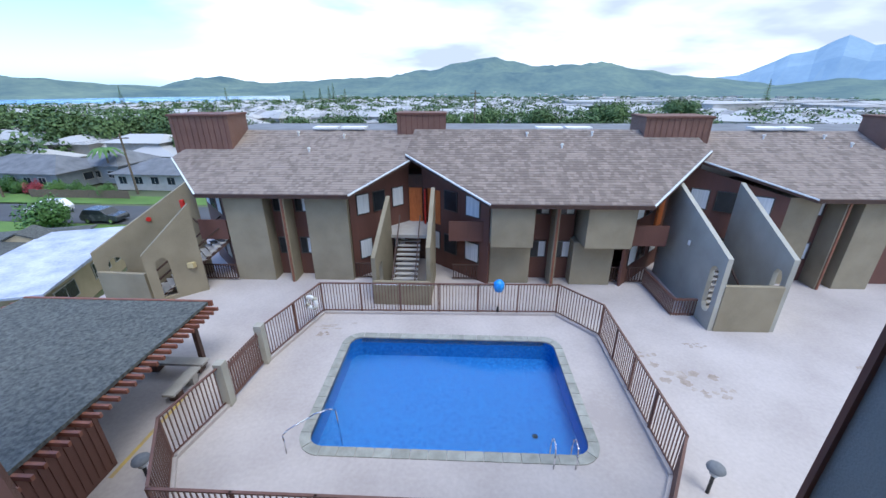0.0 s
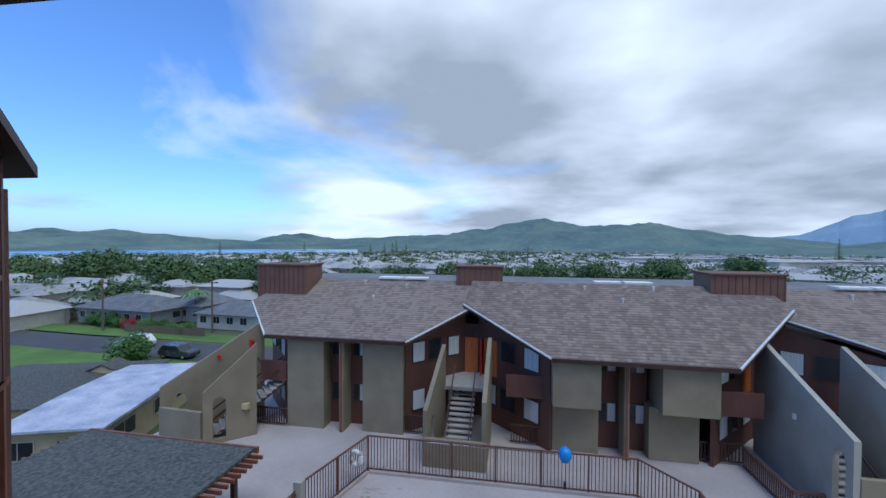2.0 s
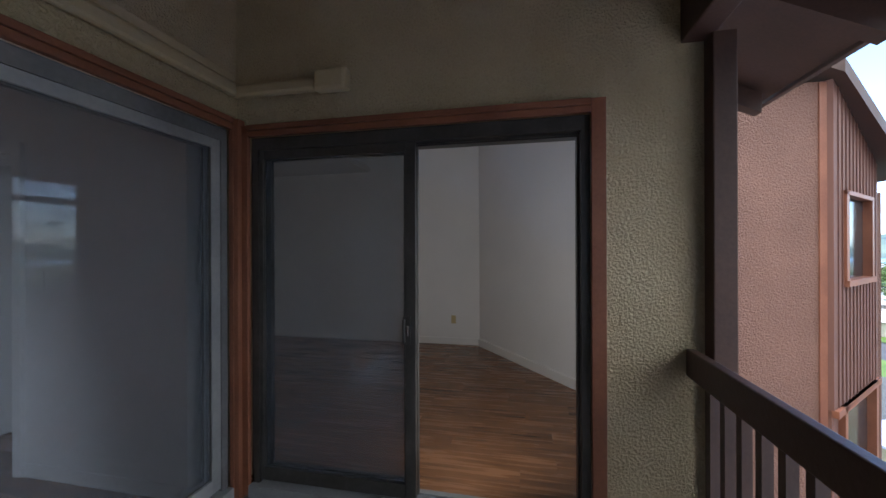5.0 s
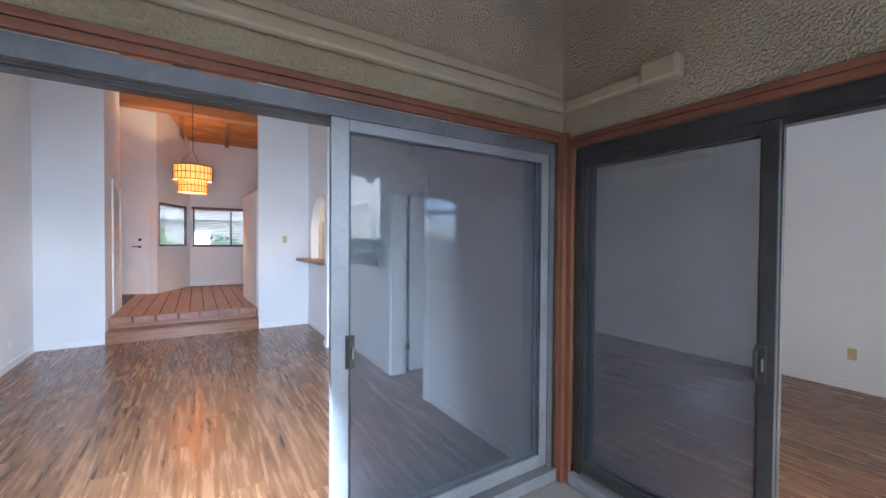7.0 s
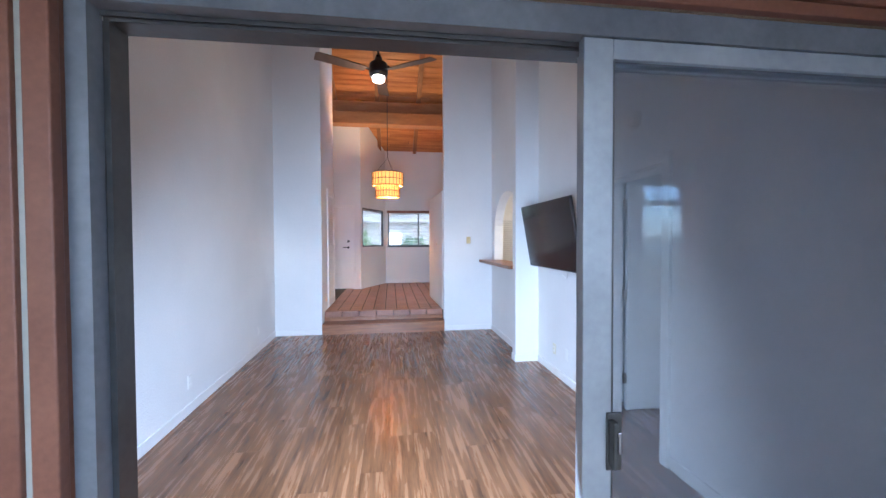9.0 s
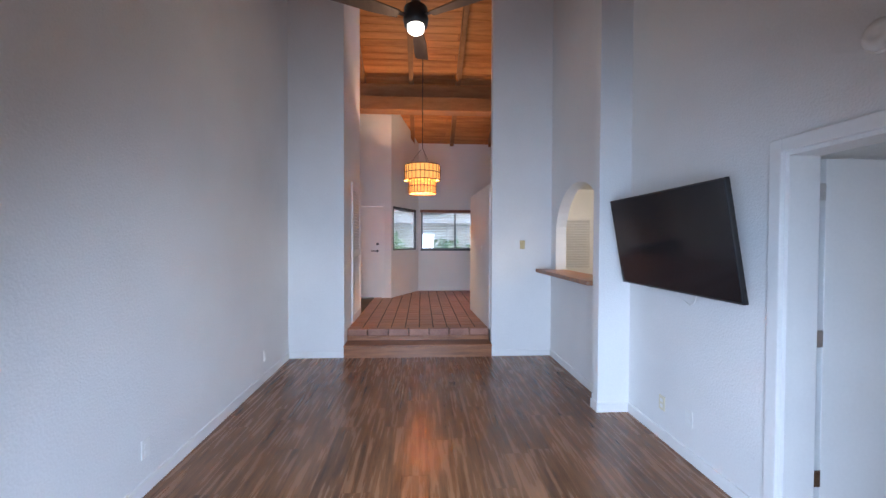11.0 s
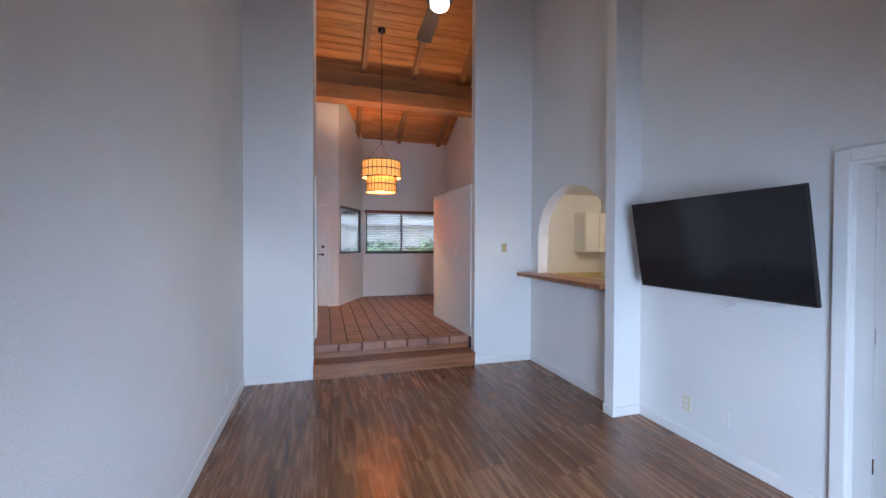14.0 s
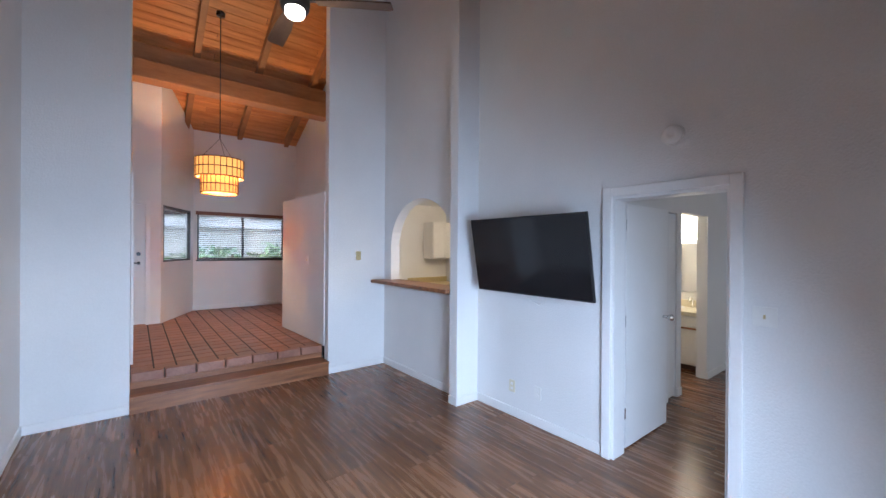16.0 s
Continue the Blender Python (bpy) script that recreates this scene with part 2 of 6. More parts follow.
GREY_WALL = material("grey_house_wall", (0.17, 0.19, 0.21), (0.26, 0.28, 0.30), 0.85, 1, 20, 0.1)
PALE_WALL = material("pale_house_wall", (0.28, 0.27, 0.24), (0.55, 0.53, 0.49), 0.85, 0.1, 2, 0.0, island=0.35)
TOWN_ROOF = material("town_roofs", (0.07, 0.072, 0.075), (0.42, 0.42, 0.42), 0.9, 0.05, 1, 0.0, island=0.55)
RED = material("red_paint", (0.45, 0.02, 0.015), (0.6, 0.03, 0.02), 0.4, 4, 30, 0)
ORANGE = material("orange_stained_door", (0.40, 0.10, 0.02), (0.58, 0.17, 0.04), 0.5, 3, 20, 0.1, stretch=(6, 6, 1))
BLUE = material("blue_plastic", (0.02, 0.20, 0.60), (0.04, 0.32, 0.75), 0.4, 4, 30, 0)
CURTAIN = material("pale_curtain", (0.50, 0.53, 0.54), (0.72, 0.74, 0.74), 0.9, 2, 20, 0.1, stretch=(6, 6, 0.3))
DARK_GLASS = material("dark_window_glass", (0.02, 0.024, 0.028), (0.035, 0.04, 0.046), 0.06, 1, 5, 0)
RATTAN = emitter("glowing_rattan", (1.0, 0.40, 0.09), 0.17)
BULB = emitter("lit_bulb", (1.0, 0.80, 0.50), 2.5)
FROST = emitter("lit_frosted_glass", (1.0, 0.92, 0.78), 1.0)
GLASS = sheer("window_glass", (0.02, 0.02, 0.02), 0.93, 0.14)
MESH = sheer("grey_insect_screen", (0.11, 0.13, 0.155), 0.66)
SHEER_BLIND = material("white_blind_slat", (0.72, 0.74, 0.75), (0.82, 0.83, 0.84), 0.5, 2, 20, 0)
SEA = material("bay_water", (0.10, 0.22, 0.32), (0.16, 0.30, 0.42), 0.25, 0.01, 0.1, 0)


def water():
    m = bpy.data.materials.new("pool_water")
    m.use_nodes = True
    n, l = m.node_tree.nodes, m.node_tree.links
    n.clear()
    out = n.new("ShaderNodeOutputMaterial")
    tr = n.new("ShaderNodeBsdfTransparent")
    tr.inputs[0].default_value = (0.72, 0.88, 1.0, 1)
    gl = n.new("ShaderNodeBsdfGlossy")
    gl.inputs["Roughness"].default_value = 0.03
    fa = n.new("ShaderNodeLayerWeight")
    fa.inputs[0].default_value = 0.5
    pw = n.new("ShaderNodeMath")
    pw.operation = "POWER"
    l.new(fa.outputs["Facing"], pw.inputs[0])
    pw.inputs[1].default_value = 4.0
    fr = n.new("ShaderNodeMath")
    fr.operation = "MULTIPLY_ADD"
    l.new(pw.outputs[0], fr.inputs[0])
    fr.inputs[1].default_value = 0.6
    fr.inputs[2].default_value = 0.02
    mx = n.new("ShaderNodeMixShader")
    tc = n.new("ShaderNodeTexCoord")
    ns = n.new("ShaderNodeTexNoise")
    ns.inputs["Scale"].default_value, ns.inputs["Detail"].default_value = 5.0, 3
    l.new(tc.outputs["Object"], ns.inputs["Vector"])
    bp = n.new("ShaderNodeBump")
    bp.inputs["Strength"].default_value, bp.inputs["Distance"].default_value = 0.25, 0.02
    l.new(ns.outputs["Fac"], bp.inputs["Height"])
    l.new(bp.outputs[0], gl.inputs["Normal"])
    l.new(fr.outputs[0], mx.inputs[0])
    l.new(tr.outputs[0], mx.inputs[1])
    l.new(gl.outputs[0], mx.inputs[2])
    l.new(mx.outputs[0], out.inputs[0])
    return m


WATER = water()

# ---- mesh helpers ----
I4 = Matrix.Identity(4)
COURT = Matrix.Translation((0, 20, -9.1)) @ Matrix.Rotation(radians(-2.7), 4, "Z")


class Shape:
    """Collects faces; m places everything that is added."""

    def __init__(self, m=I4):
        self.m, self.v, self.f = m, [], []

    def add(self, verts, faces, m=None):
        k = len(self.v)
        mm = self.m @ m if m is not None else self.m
        self.v += [mm @ Vector(p) for p in verts]
        self.f += [tuple(k + i for i in q) for q in faces]
        return self

    def box(self, a, b, m=None, bevel=0.0):
        x0, y0, z0 = (min(p, q) for p, q in zip(a, b))
        x1, y1, z1 = (max(p, q) for p, q in zip(a, b))
        if bevel <= 0:
            return self.add([(x0, y0, z0), (x1, y0, z0), (x1, y1, z0), (x0, y1, z0), (x0, y0, z1), (x1, y0, z1), (x1, y1, z1), (x0, y1, z1)],
                            [(0, 3, 2, 1), (4, 5, 6, 7), (0, 1, 5, 4), (1, 2, 6, 5), (2, 3, 7, 6), (3, 0, 4, 7)], m)
        bm = bmesh.new()
        bmesh.ops.create_cube(bm, size=1)
        for v in bm.verts:
            v.co = ((x0 + x1) / 2 + v.co.x * (x1 - x0), (y0 + y1) / 2 + v.co.y * (y1 - y0), (z0 + z1) / 2 + v.co.z * (z1 - z0))
        bmesh.ops.bevel(bm, geom=bm.edges[:], offset=min(bevel, 0.45 * min(x1 - x0, y1 - y0, z1 - z0)), segments=2, affect="EDGES", profile=0.5)
        bm.verts.index_update()
        self.add([v.co[:] for v in bm.verts], [[v.index for v in f.verts] for f in bm.faces], m)
        bm.free()
        return self

    def prism(self, poly, a, b, axis="z", m=None):
        """A polygon drawn in the other two axes (in x, y, z order), pushed from a to b along axis."""
        n = len(poly)

        def at(p, c):
            return {"z": (p[0], p[1], c), "y": (p[0], c, p[1]), "x": (c, p[0], p[1])}[axis]
        vs = [at(p, a) for p in poly] + [at(p, b) for p in poly]
        fs = [tuple(range(n - 1, -1, -1)), tuple(range(n, 2 * n))] + [(i, (i + 1) % n, n + (i + 1) % n, n + i) for i in range(n)]
        return self.add(vs, fs, m)

    def rod(self, p, q, r, n=8, r2=None):
        p, q = Vector(p), Vector(q)
        d = (q - p).normalized()
        e = d.cross(Vector((0, 0, 1)) if abs(d.z) < 0.9 else Vector((1, 0, 0))).normalized()
        g = d.cross(e)
        r2 = r if r2 is None else r2
        vs = [p + (e * math.cos(6.28319 * i / n) + g * math.sin(6.28319 * i / n)) * r for i in range(n)]
        vs += [q + (e * math.cos(6.28319 * i / n) + g * math.sin(6.28319 * i / n)) * r2 for i in range(n)]
        return self.add(vs, [tuple(range(n - 1, -1, -1)), tuple(range(n, 2 * n))] + [(i, (i + 1) % n, n + (i + 1) % n, n + i) for i in range(n)])

    def pipe(self, pts, r, n=8):
        for p, q in zip(pts, pts[1:]):
            self.rod(p, q, r, n)
        return self

    def lathe(self, profile, centre, n=20):
        vs, fs = [], []
        for r, z in profile:
            vs += [(centre[0] + r * math.cos(6.28319 * i / n), centre[1] + r * math.sin(6.28319 * i / n), centre[2] + z) for i in range(n)]
        for k in range(len(profile) - 1):
            fs += [(k * n + i, k * n + (i + 1) % n, (k + 1) * n + (i + 1) % n, (k + 1) * n + i) for i in range(n)]
        return self.add(vs, fs)

    def slab(self, p, q, h0, h1, t, u0=0.0):
        """An upright wall from p to q in plan, thickness t, from height h0 to h1 (h1 may be a pair: at p and at q)."""
        p, q = Vector((*p, 0)), Vector((*q, 0))
        d = (q - p).normalized()
        nn = Vector((-d.y, d.x, 0)) * t / 2
        ha, hb = h1 if isinstance(h1, tuple) else (h1, h1)
        la, lb = h0 if isinstance(h0, tuple) else (h0, h0)
        z = Vector((0, 0, 1))
        vs = [p - nn + z * la, q - nn + z * lb, q + nn + z * lb, p + nn + z * la, p - nn + z * ha, q - nn + z * hb, q + nn + z * hb, p + nn + z * ha]
        return self.add(vs, [(0, 3, 2, 1), (4, 5, 6, 7), (0, 1, 5, 4), (1, 2, 6, 5), (2, 3, 7, 6), (3, 0, 4, 7)])


def link(name, sh, mat, parent=None, label="", smooth=False):
    me = bpy.data.meshes.new(name)
    base = parent.matrix_world.translation.copy() if parent is not None else Vector((0, 0, 0))
    me.from_pydata([v - base for v in sh.v], [], sh.f)
    me.materials.append(mat)
    if smooth:
        for p in me.polygons:
            p.use_smooth = True
    me.update()
    ob = new(name, me)
    if parent is not None:
        ob.parent = parent
        ob.matrix_world = Matrix.Translation(base)
    if label:
        ob["label"] = label
    return ob


def part(name, sh, mat, parent, label="", smooth=False):
    return link(name, sh, mat, parent, label, smooth)


def thing(name, base, label, category, group=""):
    ob = new(name)
    ob.empty_display_size = 0.1
    ob.location = base
    ob.matrix_world = Matrix.Translation(base)
    return tagged(ob, label, category, group)


def single(name, sh, mat, label, category, group="", smooth=False):
    """A thing of one mesh, with its origin at its base."""
    base = Vector((sum(v.x for v in sh.v) / len(sh.v), sum(v.y for v in sh.v) / len(sh.v), min(v.z for v in sh.v)))
    me = bpy.data.meshes.new(name)
    me.from_pydata([v - base for v in sh.v], [], sh.f)
    me.materials.append(mat)
    for p in me.polygons:
        p.use_smooth = smooth
    ob = new(name, me)
    ob.location = base
    ob.matrix_world = Matrix.Translation(base)
    return tagged(ob, label, category, group)


def structure(name, sh, mat, label="", category=""):
    return tagged(link(name, sh, mat), label, category, kind="structure")


def cat(m, p):
    return m @ Vector(p)


# ---- the home: structure ----
def roof_z(y):
    return 2.42 + 0.48 * (0.8 - y) if y > -7.5 else 6.404 + 0.48 * (y + 7.5)


def wall_box(sh, x0, y0, x1, y1, z0=0.0, steps=8):
    """A wall that reaches up to the underside of the roof."""
    if abs(y1 - y0) < 0.3:
        sh.box((x0, y0, z0), (x1, y1, roof_z((y0 + y1) / 2) + 0.03))
        return
    ys = sorted({y0, y1, *([-7.5] if min(y0, y1) < -7.5 < max(y0, y1) else [])})
    for a, b in zip(ys, ys[1:]):
        sh.prism([(a, z0), (b, z0), (b, roof_z(b) + 0.03), (a, roof_z(a) + 0.03)], x0, x1, "x")


s = Shape()
s.prism([(2.80, -8.02), (3.05, -8.02), (3.05, -2.70), (2.695, -2.70)], 0, 6.35)
structure("wall_east", s, WALL, "white textured plaster wall of the living room", "wall")
s = Shape()
wall_box(s, 2.074, -8.02, 3.02, -9.35)
structure("wall_closet", s, WALL, "tall white plaster pier beside the entry steps", "wall")
s = Shape()
wall_box(s, 0.09, -8.02, -0.87, -8.14)
structure("wall_south", s, WALL, "tall white plaster wall beside the entry steps", "wall")
s = Shape()
# wall with the arched pass-through
AY0, AY1, AZ, AR = -6.50, -7.84, 1.66, 0.585
arch = [(AY0 + (AY1 - AY0) * (1 - math.cos(math.pi * i / 20)) / 2, AZ + AR * math.sin(math.pi * i / 20)) for i in range(21)]
s.box((-0.87, -6.36, 0), (-0.73, -8.02, 1.10))
s.box((-0.87, -6.36, 1.10), (-0.73, AY0, 2.25))
s.box((-0.87, AY1, 1.10), (-0.73, -8.02, 2.25))
for (a, za), (b, zb) in zip(arch, arch[1:]):
    s.prism([(a, za), (b, zb), (b, 2.25), (a, 2.25)], -0.87, -0.73, "x")
wall_box(s, -0.87, -6.36, -0.73, -8.02, 2.25)
structure("wall_arch", s, WALL, "white plaster wall with an arched kitchen pass-through", "wall")
s = Shape()
wall_box(s, -1.02, -6.24, -0.566, -6.36)
structure("wall_pillar", s, WALL, "white plaster pillar at the end of the kitchen wall", "pillar")
s = Shape()
wall_box(s, -1.02, -2.70, -0.86, -3.98)
wall_box(s, -1.02, -4.74, -0.86, -6.24)
wall_box(s, -1.02, -3.98, -0.86, -4.74, 2.03)
structure("wall_west", s, WALL, "white plaster wall with the television and a doorway", "wall")
# kitchen, bedroom and entry walls
s = Shape()
s.box((-3.34, -6.3, 0), (-3.2, -9.8, 5))
s.box((-3.34, -9.7, 0), (-0.9, -9.84, 4.9))
s.box((-3.34, -6.2, 0), (-1.02, -6.34, 5))
structure("wall_kitchen", s, WALL, "white plaster kitchen walls", "wall")
s = Shape()
wall_box(s, -1.04, -9.84, -0.9, -12.64)
s.box((1.165, -12.50, 0.3), (-0.9, -12.64, 1.36)).box((1.165, -12.50, 2.33), (-0.9, -12.64, 4.15))
s.box((1.165, -12.50, 1.36), (1.05, -12.64, 2.33)).box((-0.65, -12.50, 1.36), (-0.9, -12.64, 2.33))
structure("wall_entry", s, WALL, "white entry wall with a wide window", "wall")
pA, pB = Vector((1.165, -12.52)), Vector((1.745, -11.27))


def along(k):
    return tuple(pA.lerp(pB, k))


s = Shape()
s.slab(along(0), along(1), 0.3, 1.36, 0.1).slab(along(0), along(1), 2.33, 4.9, 0.1)
s.slab(along(0), along(0.10), 1.36, 2.33, 0.1).slab(along(0.94), along(1), 1.36, 2.33, 0.1)
structure("wall_entry_angle", s, WALL, "white angled entry wall with a narrow window", "wall")
s = Shape()
s.box((1.705, -11.25, 0.3), (1.90, -11.39, 5.0)).box((1.90, -11.25, 2.32), (2.73, -11.39, 5.0)).box((2.73, -11.25, 0.3), (3.02, -11.39, 5.0))
s.box((3.0, -9.35, 0.3), (3.14, -11.39, 5.6))
structure("wall_door", s, WALL, "white plaster wall round the entry door", "wall")
s = Shape().slab((0.055, -8.14), (0.12, -9.74), 0.34, 2.36, 0.09)
structure("wall_half", s, WALL, "white partition that stops short of the ceiling", "partition")
BW = (-2.28, -1.48, 1.07, 2.10)
s = Shape()
s.box((-1.02, -4.95, 0), (-2.43, -5.07, 2.9)).box((-2.66, -4.95, 0), (-2.78, -5.07, 2.9)).box((-3.6, -4.95, 0), (-4.84, -5.07, 2.9)).box((-2.78, -4.95, 2.05), (-3.6, -5.07, 2.9))
s.box((-2.43, -4.95, 2.03), (-2.66, -5.07, 2.9))
s.box((-4.7, -1.43, 0), (-4.84, -5.07, 5))
s.slab((-4.75, -1.46), (-2.85, -0.06), 0, 4.2, 0.12)
s.box((-2.9, -0.04, 0), (-1.22, -0.16, BW[2])).box((-2.9, -0.04, BW[3]), (-1.22, -0.16, 3.0)).box((-2.9, -0.04, BW[2]), (BW[0], -0.16, BW[3])).box((BW[1], -0.04, BW[2]), (-1.22, -0.16, BW[3]))
structure("wall_bedroom", s, WALL, "white plaster bedroom and passage walls", "wall")
s = Shape()
s.box((-2.5, -6.1, 0), (-4.4, -6.19, 2.6)).box((-2.45, -5.07, 0), (-2.55, -6.1, 2.6)).box((-4.3, -5.07, 0), (-4.4, -6.1, 2.6)).box((-2.45, -5.07, 2.55), (-4.4, -6.1, 2.65))
structure("wall_bathroom", s, WALL, "white bathroom walls", "wall")
s = Shape().box((-1.02, -3.2, 2.62), (-4.84, -5.05, 2.70))
structure("ceiling_passage", s, WALL, "white passage ceiling", "ceiling")

# outer stucco of the balcony
s = Shape()
s.box((-1.08, -2.56, 2.20), (3.4, -2.70, roof_z(-2.63) + 0.02))
s.box((2.86, -2.56, -0.1), (3.4, -2.70, 2.20))
structure("wall_balcony", s, STUCCO_NEAR, "rough olive stucco above the sliding doors", "wall")
s = Shape()
wall_box(s, -1.22, -0.50, -1.08, 0.0, -0.1)
wall_box(s, -1.22, -2.70, -1.08, -0.50, 2.12)
s.box((-1.22, -2.70, -0.1), (-1.08, -2.52, 2.12))
structure("wall_balcony_side", s, STUCCO_NEAR, "rough olive stucco pier at the balcony's end", "wall")
s = Shape()
wall_box(s, 3.4, -2.70, 3.55, 0.0, -0.1)
structure("wall_balcony_end", s, STUCCO_NEAR, "rough olive stucco end wall of the balcony", "wall")
structure("floor_balcony", Shape().box((-1.08, -2.56, -0.3), (3.4, 0.05, -0.08)), CONCRETE, "grey concrete balcony floor", "floor")
s = Shape().box((-0.6, -2.7, -0.3), (3.1, -8.26, -0.03)).box((-4.84, -2.7, -0.3), (-1.1, -0.17, -0.03)).box((-4.84, -7.0, -0.3), (-0.6, -2.7, -0.03)).box((-3.3, -10, -0.3), (-0.6, -7.0, -0.016))
structure("floor_base", s, GROUT, "dark base under the laminate floor", "floor")
# the building below and on both sides
s = Shape().box((-4.2, -12.5, -9.3), (9, -0.1, -0.32))
structure("wall_lower", s, STUCCO, "olive stucco storeys below the balcony", "wall")
s = Shape().box((5.12, -6, -9.3), (9, 2.4, 4.4))
structure("wall_next_east", s, STUCCO_GREY, "grey stucco side of the next home", "wall")
structure("trim_next_east", Shape().box((5.06, 2.40, -9.3), (5.20, 2.46, 4.2)), SIDING, "red-brown corner board", "trim")

s = Shape()
for y0, y1 in ((0.8, -7.5), (-7.5, -13.2)):
    z0, z1 = roof_z(y0), roof_z(y1)
    s.add([(-2.3, y0, z0 + 0.03), (9, y0, z0 + 0.03), (9, y1, z1 + 0.03), (-2.3, y1, z1 + 0.03), (-2.3, y0, z0 + 0.2), (9, y0, z0 + 0.2), (9, y1, z1 + 0.2), (-2.3, y1, z1 + 0.2)],
          [(0, 3, 2, 1), (4, 5, 6, 7), (0, 1, 5, 4), (1, 2, 6, 5), (2, 3, 7, 6), (3, 0, 4, 7)])
s.add([(-4.84, 0.0, roof_z(0) + 0.05), (-2.3, 0.0, roof_z(0) + 0.05), (-2.3, -13.2, 3.75), (-4.84, -13.2, 3.75), (-2.3, -7.5, 6.45), (-4.84, -7.5, 6.45)], [(0, 1, 4, 5), (5, 4, 2, 3)])
structure("roof", s, DARK_WOOD, "dark-stained sloping roof boards", "roof")
s = Shape()
for sx in (-2.1, -1.14, 0.9, 2.2, 3.2):
    s.add([(sx, 0.72, roof_z(0.72)), (sx + 0.09, 0.72, roof_z(0.72)), (sx + 0.09, -2.5, roof_z(-2.5)), (sx, -2.5, roof_z(-2.5)),
           (sx, 0.72, roof_z(0.72) - 0.13), (sx + 0.09, 0.72, roof_z(0.72) - 0.13), (sx + 0.09, -2.5, roof_z(-2.5) - 0.13), (sx, -2.5, roof_z(-2.5) - 0.13)],
          [(4, 5, 6, 7), (0, 1, 5, 4), (1, 2, 6, 5), (2, 3, 7, 6), (3, 0, 4, 7)])
structure("trim_rafters", s, DARK_WOOD, "dark-stained rafter tails under the eave", "rafter")
structure("trim_fascia", Shape().box((-2.32, 0.80, 2.425), (9, 0.84, 2.66), bevel=0.006), DARK_WOOD, "dark brown eave board", "trim")
structure("trim_header", Shape().box((-1.22, -0.10, 2.40), (3.5, 0.02, 2.62), bevel=0.008), DARK_WOOD, "dark brown beam over the balcony edge", "beam")
structure("trim_post", Shape().box((-1.10, 0.0, -0.3), (-0.99, 0.10, 2.40), bevel=0.006), DARK_WOOD, "dark brown balcony post", "post")

# plank ceiling with rafters and cross beam
s = Shape()
for y0, y1 in ((-2.72, -7.5), (-7.5, -12.48)):
    n = int(abs(y1 - y0) / 0.125)
    for i in range(n):
        a, b = y0 + (y1 - y0) * i / n, y0 + (y1 - y0) * (i + 1) / n
        b += 0.010 if b > a else -0.0
        a -= 0.010
        for x0, x1 in ((-4.7, 0.3 + 0.9 * math.sin(i * 2.1)), (0.304 + 0.9 * math.sin(i * 2.1), 3.0)):
            s.add([(x0, a, roof_z(a) - 0.02), (x1, a, roof_z(a) - 0.02), (x1, b, roof_z(b) - 0.02), (x0, b, roof_z(b) - 0.02),
                   (x0, a, roof_z(a) + 0.01), (x1, a, roof_z(a) + 0.01), (x1, b, roof_z(b) + 0.01), (x0, b, roof_z(b) + 0.01)],
                  [(0, 3, 2, 1), (0, 1, 5, 4), (2, 3, 7, 6)])
structure("ceiling", s, CEIL, "orange-stained pine plank ceiling", "ceiling")
s = Shape()
for x in (2.22, 1.26, 0.31, -0.64):
    for y0, y1 in ((-2.75, -7.5), (-7.5, -12.34)):
        z0, z1 = roof_z(y0) - 0.02, roof_z(y1) - 0.02
        s.add([(x - 0.045, y0, z0), (x + 0.045, y0, z0), (x + 0.045, y1, z1), (x - 0.045, y1, z1), (x - 0.045, y0, z0 - 0.16), (x + 0.045, y0, z0 - 0.16), (x + 0.045, y1, z1 - 0.16), (x - 0.045, y1, z1 - 0.16)],
              [(4, 5, 6, 7), (0, 1, 5, 4), (1, 2, 6, 5), (2, 3, 7, 6), (3, 0, 4, 7)])
structure("ceiling_rafters", s, BEAM, "stained pine rafters", "rafter")
s = Shape().box((-0.9, -10.53, 4.40), (3.0, -10.70, 4.66), bevel=0.01).box((-0.9, -10.46, 4.13), (3.0, -10.76, 4.397), bevel=0.012)
structure("ceiling_beam", s, BEAM, "heavy stained pine cross beam", "beam")

# entry floor, steps
structure("floor_entry", Shape().box((-1.0, -8.27, 0.0), (3.02, -12.62, 0.325)).box((0.09, -8.26, 0), (2.074, -8.27, 0.325)), GROUT, "dark grout under the entry tiles", "floor")
st = thing("entry_step", (1.18, -8.1, 0), "laminate wooden step up to the tiled entry", "step")
part("riser", Shape().box((0.09, -7.99, 0.0), (2.074, -8.01, 0.145)), TREAD, st)
part("tread", Shape().box((0.09, -7.96, 0.145), (2.074, -8.26, 0.175), bevel=0.008), TREAD, st)
part("upper_riser", Shape().box((0.09, -8.235, 0.175), (2.074, -8.26, 0.245)), TREAD, st)
part("nosing", Shape().box((0.09, -8.215, 0.225), (2.074, -8.26, 0.25), bevel=0.006), TREAD, st)

